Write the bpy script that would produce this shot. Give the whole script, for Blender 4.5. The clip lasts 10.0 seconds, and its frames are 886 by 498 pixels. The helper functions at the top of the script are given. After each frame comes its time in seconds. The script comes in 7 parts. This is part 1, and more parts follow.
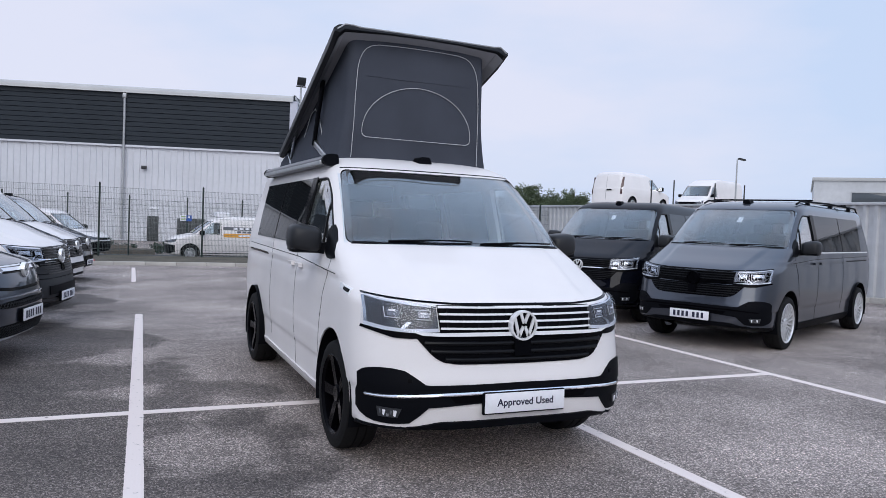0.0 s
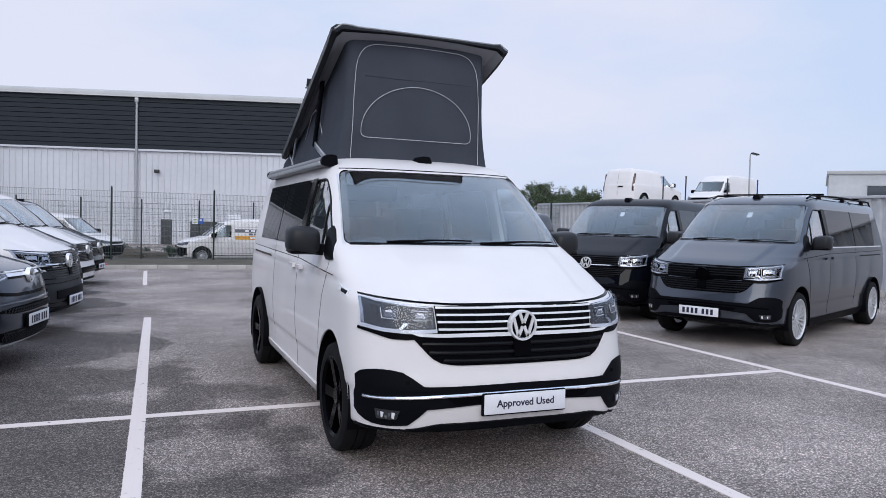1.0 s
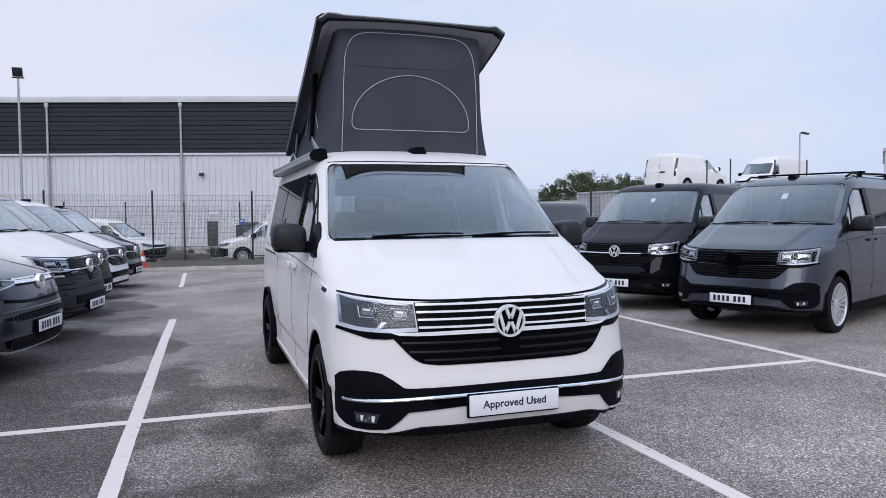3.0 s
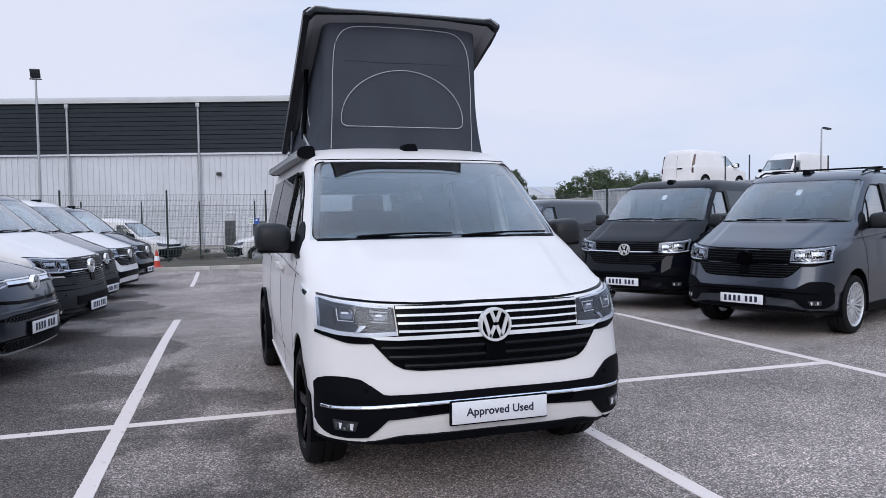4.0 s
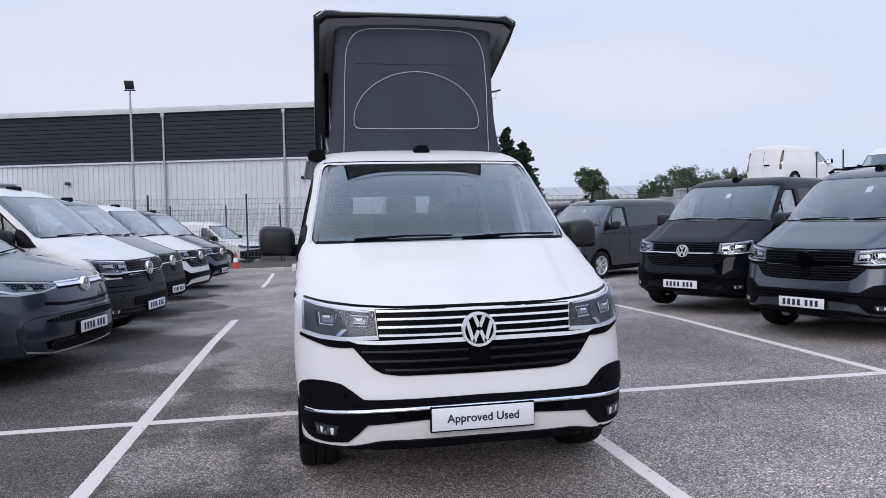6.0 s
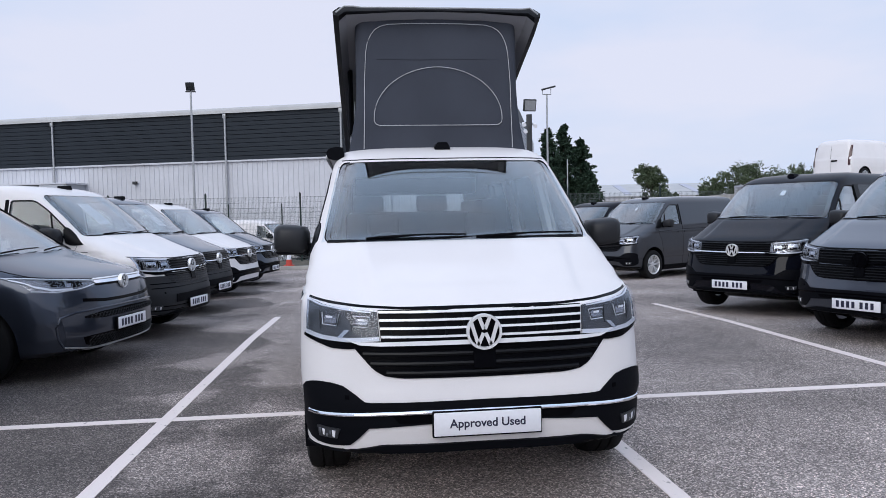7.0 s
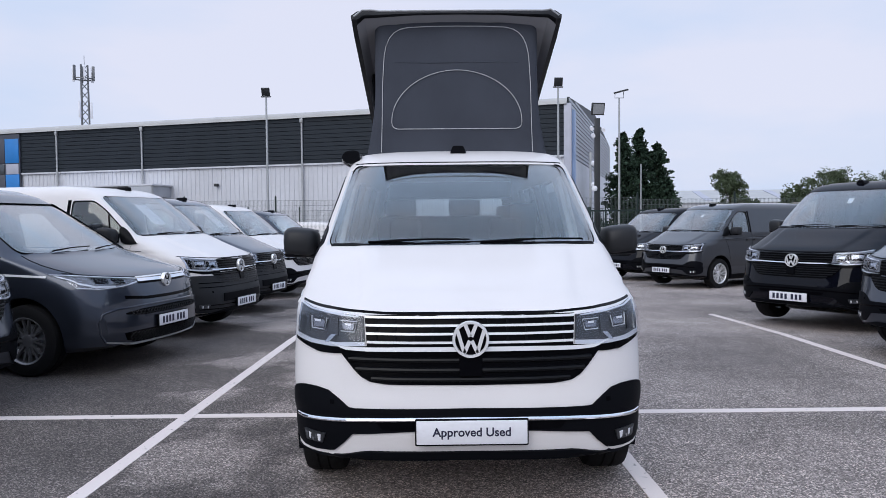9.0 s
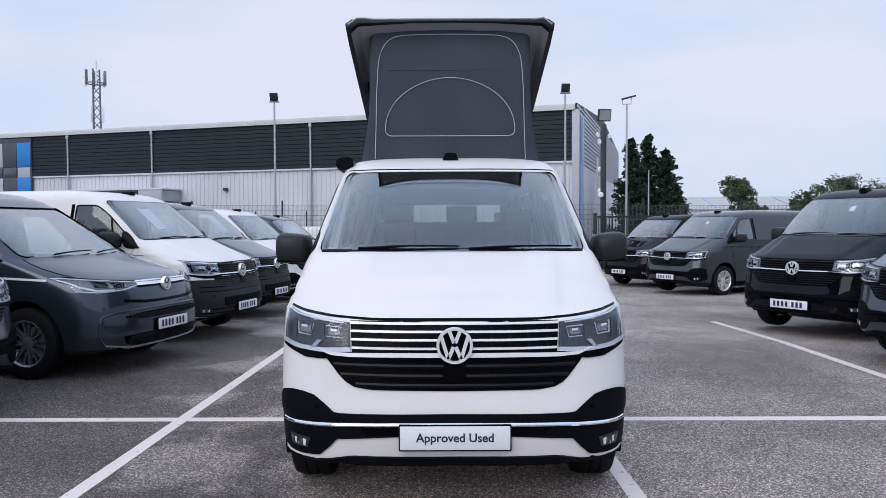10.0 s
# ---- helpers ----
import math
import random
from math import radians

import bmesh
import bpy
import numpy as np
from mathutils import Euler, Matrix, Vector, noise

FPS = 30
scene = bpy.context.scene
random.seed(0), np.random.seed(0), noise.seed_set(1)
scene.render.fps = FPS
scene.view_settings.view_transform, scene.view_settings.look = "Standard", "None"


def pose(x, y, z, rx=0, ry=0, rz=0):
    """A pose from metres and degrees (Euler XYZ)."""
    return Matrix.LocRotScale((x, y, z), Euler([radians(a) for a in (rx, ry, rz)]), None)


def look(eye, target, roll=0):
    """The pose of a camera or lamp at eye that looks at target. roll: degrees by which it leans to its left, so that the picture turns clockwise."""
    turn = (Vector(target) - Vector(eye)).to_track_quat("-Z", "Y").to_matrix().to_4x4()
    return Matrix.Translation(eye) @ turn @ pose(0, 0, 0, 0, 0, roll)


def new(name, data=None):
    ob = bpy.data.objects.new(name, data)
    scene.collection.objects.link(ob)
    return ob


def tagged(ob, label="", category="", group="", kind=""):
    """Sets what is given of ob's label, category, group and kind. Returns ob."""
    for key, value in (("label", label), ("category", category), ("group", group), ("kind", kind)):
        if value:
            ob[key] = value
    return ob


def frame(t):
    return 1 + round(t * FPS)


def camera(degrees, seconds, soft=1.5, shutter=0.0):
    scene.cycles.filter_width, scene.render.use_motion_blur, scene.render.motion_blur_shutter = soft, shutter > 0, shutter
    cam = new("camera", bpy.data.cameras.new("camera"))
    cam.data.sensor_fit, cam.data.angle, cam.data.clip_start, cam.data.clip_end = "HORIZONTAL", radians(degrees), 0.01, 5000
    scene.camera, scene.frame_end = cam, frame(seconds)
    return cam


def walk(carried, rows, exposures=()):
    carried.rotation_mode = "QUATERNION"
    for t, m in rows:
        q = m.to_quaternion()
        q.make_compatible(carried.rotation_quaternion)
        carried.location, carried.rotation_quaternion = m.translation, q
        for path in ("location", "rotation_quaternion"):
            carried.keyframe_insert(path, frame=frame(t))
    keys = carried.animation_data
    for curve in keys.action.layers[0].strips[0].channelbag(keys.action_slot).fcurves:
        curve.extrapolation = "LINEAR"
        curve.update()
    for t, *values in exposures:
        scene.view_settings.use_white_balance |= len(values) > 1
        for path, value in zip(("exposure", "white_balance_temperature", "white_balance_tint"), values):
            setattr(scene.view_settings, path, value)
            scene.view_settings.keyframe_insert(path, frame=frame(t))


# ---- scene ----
cam = camera(62.0, 10.0, soft=0.6)
PATH = [
    (0, (0.152, 0.0, 1.468), (0.966, 1.826, 1.397), 2.3),
    (0.5, (0.178, -0.004, 1.473), (0.981, 1.826, 1.401), 2.0),
    (1, (0.255, 0.003, 1.473), (1.036, 1.843, 1.399), 1.5),
    (1.5, (0.38, 0.002, 1.478), (1.131, 1.855, 1.402), 1.0),
    (2, (0.498, 0.002, 1.472), (1.213, 1.868, 1.39), 0.4),
    (2.5, (0.587, 0.019, 1.466), (1.272, 1.897, 1.378), -0.1),
    (4, (0.926, 0.171, 1.469), (1.538, 2.073, 1.372), -0.7),
    (4.5, (1.059, 0.15, 1.469), (1.633, 2.063, 1.373), -0.7),
    (5, (1.212, 0.116, 1.482), (1.734, 2.044, 1.387), -0.8),
    (5.5, (1.338, 0.084, 1.474), (1.796, 2.029, 1.382), -1.0),
    (7, (1.752, 0.18, 1.464), (1.98, 2.165, 1.371), -1.2),
    (7.5, (1.906, 0.161, 1.47), (2.059, 2.153, 1.375), -1.1),
    (8, (2.03, 0.14, 1.469), (2.124, 2.136, 1.375), -1.0),
    (8.5, (2.111, 0.158, 1.469), (2.163, 2.156, 1.38), -0.7),
    (9, (2.185, 0.214, 1.461), (2.209, 2.213, 1.382), -0.5),
    (9.5, (2.247, 0.232, 1.46), (2.257, 2.231, 1.389), -0.3),
    (10, (2.302, 0.183, 1.47), (2.302, 2.182, 1.405), -0.2),
]
walk(cam, [(t, look(eye, target, roll)) for t, eye, target, roll in PATH])

# overcast daylight
world = bpy.data.worlds.new("overcast_sky")
scene.world = world
world.use_nodes = True
wn = world.node_tree.nodes
wl = world.node_tree.links
sky = wn.new("ShaderNodeTexSky")
sky.sky_type, sky.sun_disc = 'NISHITA', False
sky.sun_elevation, sky.sun_rotation = radians(48), radians(200)
sky.air_density, sky.dust_density, sky.ozone_density = 1.0, 3.0, 1.0
tc = wn.new("ShaderNodeTexCoord")
mp = wn.new("ShaderNodeMapping")
mp.inputs["Scale"].default_value = (1.0, 1.0, 3.2)
cl = wn.new("ShaderNodeTexNoise")
cl.inputs["Scale"].default_value, cl.inputs["Detail"].default_value = 1.7, 5.0
rp = wn.new("ShaderNodeValToRGB")
rp.color_ramp.elements[0].position, rp.color_ramp.elements[0].color = 0.41, (0.62, 0.75, 1.0, 1)
rp.color_ramp.elements[1].position, rp.color_ramp.elements[1].color = 0.63, (0.80, 0.83, 1.0, 1)
wl.new(tc.outputs["Generated"], mp.inputs["Vector"])
wl.new(mp.outputs["Vector"], cl.inputs["Vector"])
wl.new(cl.outputs["Fac"], rp.inputs["Fac"])
bg1, bg2, add = wn["Background"], wn.new("ShaderNodeBackground"), wn.new("ShaderNodeAddShader")
wl.new(sky.outputs["Color"], bg1.inputs["Color"])
bg1.inputs["Strength"].default_value = 0.008
# an overcast dome is about three times as bright overhead as at the horizon
sep = wn.new("ShaderNodeSeparateXYZ")
wl.new(tc.outputs["Generated"], sep.inputs["Vector"])
high = wn.new("ShaderNodeMapRange")
high.inputs["From Min"].default_value, high.inputs["From Max"].default_value = 0.35, 0.9
tint = wn.new("ShaderNodeMix")
tint.data_type, tint.blend_type = 'RGBA', 'MULTIPLY'
tint.inputs[7].default_value = (0.91, 0.96, 1.0, 1)
wl.new(sep.outputs["Z"], high.inputs["Value"])
wl.new(high.outputs["Result"], tint.inputs[0])
wl.new(rp.outputs["Color"], tint.inputs[6])
wl.new(tint.outputs[2], bg2.inputs["Color"])
dome = wn.new("ShaderNodeMapRange")
dome.interpolation_type = 'SMOOTHSTEP'
dome.inputs["From Min"].default_value, dome.inputs["From Max"].default_value = 0.25, 0.95
dome.inputs["To Min"].default_value, dome.inputs["To Max"].default_value = 0.9, 1.2
wl.new(sep.outputs["Z"], dome.inputs["Value"])
wl.new(dome.outputs["Result"], bg2.inputs["Strength"])
wl.new(bg1.outputs["Background"], add.inputs[0])
wl.new(bg2.outputs["Background"], add.inputs[1])
wl.new(add.outputs["Shader"], wn["World Output"].inputs["Surface"])
sun = new("sun", bpy.data.lights.new("sun", "SUN"))
sun.data.energy, sun.data.angle, sun.data.color = 1.25, radians(50), (1.0, 0.97, 0.93)
sun.matrix_world = look((0, 0, 19), (13, 25, 0))
scene.view_settings.exposure = 0.0


# ---- materials ----
def material(name, color, rough=0.5, metal=0.0, grain=0.0, scale=40.0, bump=0.0, coat=0.0, stain=0.0, stain_scale=1.5, spec=0.5, trans=0.0, ior=1.45, emit=0.0, jitter=0.0):
    """A principled surface with grain at a small scale, stains at a large one, and a fine bump."""
    m = bpy.data.materials.new(name)
    m.use_nodes = True
    n, l = m.node_tree.nodes, m.node_tree.links
    b = n["Principled BSDF"]
    b.inputs["Base Color"].default_value = (*color, 1)
    b.inputs["Roughness"].default_value, b.inputs["Metallic"].default_value = rough, metal
    b.inputs["Specular IOR Level"].default_value, b.inputs["IOR"].default_value = spec, ior
    b.inputs["Coat Weight"].default_value, b.inputs["Coat Roughness"].default_value = coat, 0.03
    b.inputs["Transmission Weight"].default_value = trans
    if emit:
        b.inputs["Emission Color"].default_value, b.inputs["Emission Strength"].default_value = (*color, 1), emit
    co = n.new("ShaderNodeTexCoord").outputs["Object"]
    factor = None
    for amount, size, detail in ((grain, scale, 3.0), (stain, stain_scale, 4.0)):
        if not amount:
            continue
        t = n.new("ShaderNodeTexNoise")
        t.inputs["Scale"].default_value, t.inputs["Detail"].default_value = size, detail
        l.new(co, t.inputs["Vector"])
        r = n.new("ShaderNodeMapRange")
        r.inputs["From Min"].default_value, r.inputs["From Max"].default_value = 0.3, 0.7
        r.inputs["To Min"].default_value, r.inputs["To Max"].default_value = 1 - amount, 1 + amount
        l.new(t.outputs["Fac"], r.inputs["Value"])
        if factor is None:
            factor = r.outputs["Result"]
        else:
            mu = n.new("ShaderNodeMath")
            mu.operation = 'MULTIPLY'
            l.new(factor, mu.inputs[0])
            l.new(r.outputs["Result"], mu.inputs[1])
            factor = mu.outputs["Value"]
    if jitter:
        oi = n.new("ShaderNodeObjectInfo")
        r = n.new("ShaderNodeMapRange")
        r.inputs["To Min"].default_value, r.inputs["To Max"].default_value = 1 - jitter, 1 + jitter
        l.new(oi.outputs["Random"], r.inputs["Value"])
        if factor is None:
            factor = r.outputs["Result"]
        else:
            mu = n.new("ShaderNodeMath")
            mu.operation = 'MULTIPLY'
            l.new(factor, mu.inputs[0])
            l.new(r.outputs["Result"], mu.inputs[1])
            factor = mu.outputs["Value"]
    if factor is not None:
        v = n.new("ShaderNodeVectorMath")
        v.operation = 'SCALE'
        v.inputs[0].default_value = color
        l.new(factor, v.inputs["Scale"])
        l.new(v.outputs["Vector"], b.inputs["Base Color"])
    if bump:
        t = n.new("ShaderNodeTexNoise")
        t.inputs["Scale"].default_value, t.inputs["Detail"].default_value = scale, 4.0
        l.new(co, t.inputs["Vector"])
        k = n.new("ShaderNodeBump")
        k.inputs["Strength"].default_value, k.inputs["Distance"].default_value = bump, 0.01
        l.new(t.outputs["Fac"], k.inputs["Height"])
        l.new(k.outputs["Normal"], b.inputs["Normal"])
    return m


def paint(name, color, flake=0.0, rough=0.4, coat=1.0):
    return material(name, color, rough=rough, metal=flake, coat=coat, spec=0.0, grain=0.03, scale=600, stain=0.03, stain_scale=2.0)


def glass(name, tint=(0.75, 0.8, 0.82), gloss=0.06, power=2.4, most=1.0):
    m = bpy.data.materials.new(name)
    m.use_nodes = True
    n, l = m.node_tree.nodes, m.node_tree.links
    n.remove(n["Principled BSDF"])
    tr, gl, mix = n.new("ShaderNodeBsdfTransparent"), n.new("ShaderNodeBsdfGlossy"), n.new("ShaderNodeMixShader")
    tr.inputs["Color"].default_value = (*tint, 1)
    gl.inputs["Roughness"].default_value = 0.02
    lw, pw, mr = n.new("ShaderNodeLayerWeight"), n.new("ShaderNodeMath"), n.new("ShaderNodeMapRange")
    lw.inputs["Blend"].default_value = 0.5
    pw.operation = 'POWER'
    pw.inputs[1].default_value = power
    mr.inputs["To Min"].default_value, mr.inputs["To Max"].default_value = gloss, most
    l.new(lw.outputs["Facing"], pw.inputs[0])
    l.new(pw.outputs["Value"], mr.inputs["Value"])
    l.new(mr.outputs["Result"], mix.inputs["Fac"])
    l.new(tr.outputs["BSDF"], mix.inputs[1])
    l.new(gl.outputs["BSDF"], mix.inputs[2])
    l.new(mix.outputs["Shader"], n["Material Output"].inputs["Surface"])
    return m


WHITE_PAINT = paint("white_paint", (0.785, 0.755, 0.75), coat=0.5)
GREY_PAINT = paint("grey_metallic_paint", (0.068, 0.077, 0.098), 0.75, rough=0.3, coat=1.0)
SLATE_PAINT = paint("slate_grey_paint", (0.050, 0.053, 0.062), 0.5, rough=0.35, coat=1.0)
DARK_GREY_PAINT = paint("dark_grey_paint", (0.046, 0.055, 0.077), 0.75, rough=0.3, coat=1.0)
BLACK_PAINT = paint("black_paint", (0.003, 0.0035, 0.007), coat=0.5)
BLACK_PLASTIC = material("black_plastic", (0.0045, 0.005, 0.007), rough=0.5, spec=0.05, grain=0.15, scale=300, bump=0.05)
GLOSS_BLACK = material("gloss_black", (0.002, 0.002, 0.003), rough=0.15, spec=0.06)
CHROME = material("chrome", (0.86, 0.87, 0.9), rough=0.08, metal=1.0)
SILVER = material("silver_alloy", (0.70, 0.71, 0.73), rough=0.3, metal=0.55, grain=0.05, scale=80)
RUBBER = material("tyre_rubber", (0.010, 0.010, 0.011), rough=0.75, spec=0.2, grain=0.2, scale=120, bump=0.1)
INTERIOR = material("dark_interior_trim", (0.018, 0.019, 0.022), rough=0.7, spec=0.3, grain=0.1, scale=90)
CANVAS = material("grey_canvas", (0.061, 0.067, 0.084), rough=0.9, spec=0.1, grain=0.12, scale=700, bump=0.12, stain=0.08, stain_scale=3.0)
PIPING = material("pale_piping", (0.46, 0.47, 0.49), rough=0.6)
ALU = material("anodised_aluminium", (0.55, 0.56, 0.58), rough=0.3, metal=1.0, grain=0.04, scale=60)
GLASS = glass("windscreen_glass", (0.90, 0.94, 0.95), 0.035, 1.95)
TINTED = glass("tinted_glass", (0.045, 0.05, 0.055), 0.025, 6.0, 0.5)
LENS = glass("lamp_lens", (0.97, 0.98, 1.0), 0.02, 5.0, 0.35)
WHITE_LED = material("led_reflector", (0.42, 0.44, 0.47), rough=0.22, metal=0.8)
LAMP_HOUSING = material("lamp_housing", (0.050, 0.053, 0.060), rough=0.3, metal=0.4)
LAMP_EYE = material("projector_glass", (0.22, 0.23, 0.26), rough=0.15, metal=0.5)
SATIN_BLACK = material("satin_black", (0.005, 0.0055, 0.007), rough=0.4, spec=0.1)
SLAT_BLACK = material("gloss_slat_black", (0.004, 0.0045, 0.006), rough=0.3, spec=0.22)
MIRROR_CAP = material("mirror_cap_plastic", (0.022, 0.023, 0.026), rough=0.4, spec=0.3, grain=0.05, scale=200)
LID_GREY = material("lid_underside", (0.26, 0.26, 0.275), rough=0.5, spec=0.2)
LID_RIM = material("lid_rim_plastic", (0.014, 0.015, 0.018), rough=0.4, spec=0.3, grain=0.08, scale=120)
BADGE_CHROME = material("badge_chrome", (0.90, 0.905, 0.92), rough=0.2, metal=0.35)
LAMP_STRIP = material("running_light_strip", (0.66, 0.67, 0.70), rough=0.3, metal=0.2)
SILVER_HOUSING = material("silver_lamp_reflector", (0.17, 0.176, 0.19), rough=0.25, metal=0.5)
BRIGHT_TRIM = material("bright_trim", (0.88, 0.885, 0.90), rough=0.18, metal=0.2)
PRIVACY = glass("privacy_glass", (0.72, 0.76, 0.78), 0.06)
SMOKED = glass("smoked_side_glass", (0.22, 0.24, 0.25), 0.04, 4.0, 0.7)
AWNING_ALU = material("awning_aluminium", (0.13, 0.135, 0.15), rough=0.3, metal=1.0, grain=0.04, scale=60)
PLATE_WHITE = material("plate_white", (0.82, 0.82, 0.86), rough=0.35, grain=0.02, scale=50)
BUMPER_PLASTIC = material("unpainted_bumper_plastic", (0.020, 0.021, 0.024), rough=0.55, spec=0.3, grain=0.12, scale=250, bump=0.05)
PRINTED_EDGE = material("printed_glass_edge", (0.06, 0.06, 0.065), rough=0.6, grain=0.05, scale=200)
LINING = material("grey_cabin_lining", (0.09, 0.09, 0.095), rough=0.9, grain=0.1, scale=80)
INK = material("dark_ink", (0.02, 0.022, 0.05), rough=0.5)
RED = material("red_lens", (0.05, 0.004, 0.004), rough=0.15, coat=0.6)


# ---- small kit ----
def mesh_of(bm, name, material, smooth=True, sharp=35):
    bmesh.ops.recalc_face_normals(bm, faces=bm.faces)
    me = bpy.data.meshes.new(name)
    bm.to_mesh(me)
    bm.free()
    if material is not None:
        me.materials.append(material)
    if smooth:
        me.shade_smooth()
        me.set_sharp_from_angle(angle=radians(sharp))
    return me


def part(name, bm, material, parent=None, label="", m=None, smooth=True, sharp=35):
    ob = new(name, mesh_of(bm, name, material, smooth, sharp))
    if parent is not None:
        ob.parent = parent
    if m is not None:
        ob.matrix_basis = m
    return tagged(ob, label)


def thing(name, label, category, m=None, group="", kind=""):
    ob = new(name)
    ob.empty_display_size = 0.3
    if m is not None:
        ob.matrix_basis = m
    return tagged(ob, label, category, group, kind)


def box(x0, y0, z0, x1, y1, z1, bevel=0.0, bm=None, seg=2):
    bm = bm or bmesh.new()
    r = bmesh.ops.create_cube(bm, size=1.0)
    for v in r["verts"]:
        v.co = ((x0 + x1) / 2 + v.co.x * (x1 - x0), (y0 + y1) / 2 + v.co.y * (y1 - y0), (z0 + z1) / 2 + v.co.z * (z1 - z0))
    if bevel:
        es = list({e for v in r["verts"] for e in v.link_edges})
        bmesh.ops.bevel(bm, geom=es, offset=bevel, segments=seg, affect='EDGES', profile=0.5)
    return bm


def tube(a, b, r, seg=10, bm=None, r2=None):
    """A capped round bar from a to b."""
    bm = bm or bmesh.new()
    a, b = Vector(a), Vector(b)
    q = (b - a).to_track_quat("Z", "Y").to_matrix().to_4x4()
    bmesh.ops.create_cone(bm, cap_ends=True, segments=seg, radius1=r, radius2=r if r2 is None else r2, depth=(b - a).length, matrix=Matrix.Translation((a + b) / 2) @ q)
    return bm


def wire(points, r, seg=6, bm=None, close=False):
    """A thin round rod along a line of points."""
    bm = bm or bmesh.new()
    pts = [Vector(p) for p in points]
    n = len(pts)
    rings = []
    for i, p in enumerate(pts):
        a = pts[(i - 1) % n] if close or i else p
        b = pts[(i + 1) % n] if close or i < n - 1 else p
        d = (b - a).normalized()
        u = d.orthogonal().normalized() if abs(d.z) > 0.95 else d.cross(Vector((0, 0, 1))).normalized()
        w = d.cross(u).normalized()
        rings.append([bm.verts.new(p + r * (math.cos(k * math.tau / seg) * u + math.sin(k * math.tau / seg) * w)) for k in range(seg)])
    for i in range(n if close else n - 1):
        A, B = rings[i], rings[(i + 1) % n]
        for k in range(seg):
            bm.faces.new((A[k], A[(k + 1) % seg], B[(k + 1) % seg], B[k]))
    if not close:
        bm.faces.new(rings[0])
        bm.faces.new(rings[-1])
    return bm


def lathe(profile, seg=32, bm=None, axis="x"):
    """A solid of revolution: (radius, along) pairs turned round the x axis (or z)."""
    bm = bm or bmesh.new()
    rings = []
    for r, h in profile:
        ring = []
        for k in range(seg):
            a = k * math.tau / seg
            c, s = r * math.cos(a), r * math.sin(a)
            ring.append(bm.verts.new((h, c, s) if axis == "x" else (c, s, h)))
        rings.append(ring)
    for A, B in zip(rings, rings[1:]):
        for k in range(seg):
            bm.faces.new((A[k], A[(k + 1) % seg], B[(k + 1) % seg], B[k]))
    return bm


def prism(poly, axis, lo, hi, bm=None):
    """A polygon in the plane across axis, drawn out from lo to hi."""
    bm = bm or bmesh.new()
    put = {"x": lambda a, b, h: (h, a, b), "y": lambda a, b, h: (a, h, b), "z": lambda a, b, h: (a, b, h)}[axis]
    A = [bm.verts.new(put(a, b, lo)) for a, b in poly]
    B = [bm.verts.new(put(a, b, hi)) for a, b in poly]
    n = len(poly)
    bm.faces.new(A)
    bm.faces.new(B[::-1])
    for k in range(n):
        bm.faces.new((A[k], A[(k + 1) % n], B[(k + 1) % n], B[k]))
    return bm


def lerp_table(table, z):
    """Smooth values from rows (z, a, b, ...)."""
    if z <= table[0][0]:
        return table[0][1:]
    for p, q in zip(table, table[1:]):
        if z <= q[0]:
            t = (z - p[0]) / (q[0] - p[0])
            return [a + (b - a) * t for a, b in zip(p[1:], q[1:])]
    return table[-1][1:]


def rounded(points, r, seg=5):
    """A polygon with its corners rounded; r is one radius, or one for each corner."""
    out = []
    n = len(points)
    for i, p in enumerate(points):
        rr = r[i] if isinstance(r, (list, tuple)) else r
        p, a, b = Vector(p), Vector(points[i - 1]), Vector(points[(i + 1) % n])
        if rr <= 0:
            out.append(tuple(p))
            continue
        u, v = (a - p), (b - p)
        d = min(rr, u.length * 0.48, v.length * 0.48)
        s, e = p + u.normalized() * d, p + v.normalized() * d
        for k in range(seg + 1):
            t = k / seg
            out.append(tuple(s * (1 - t) ** 2 + p * 2 * t * (1 - t) + e * t ** 2))
    return out


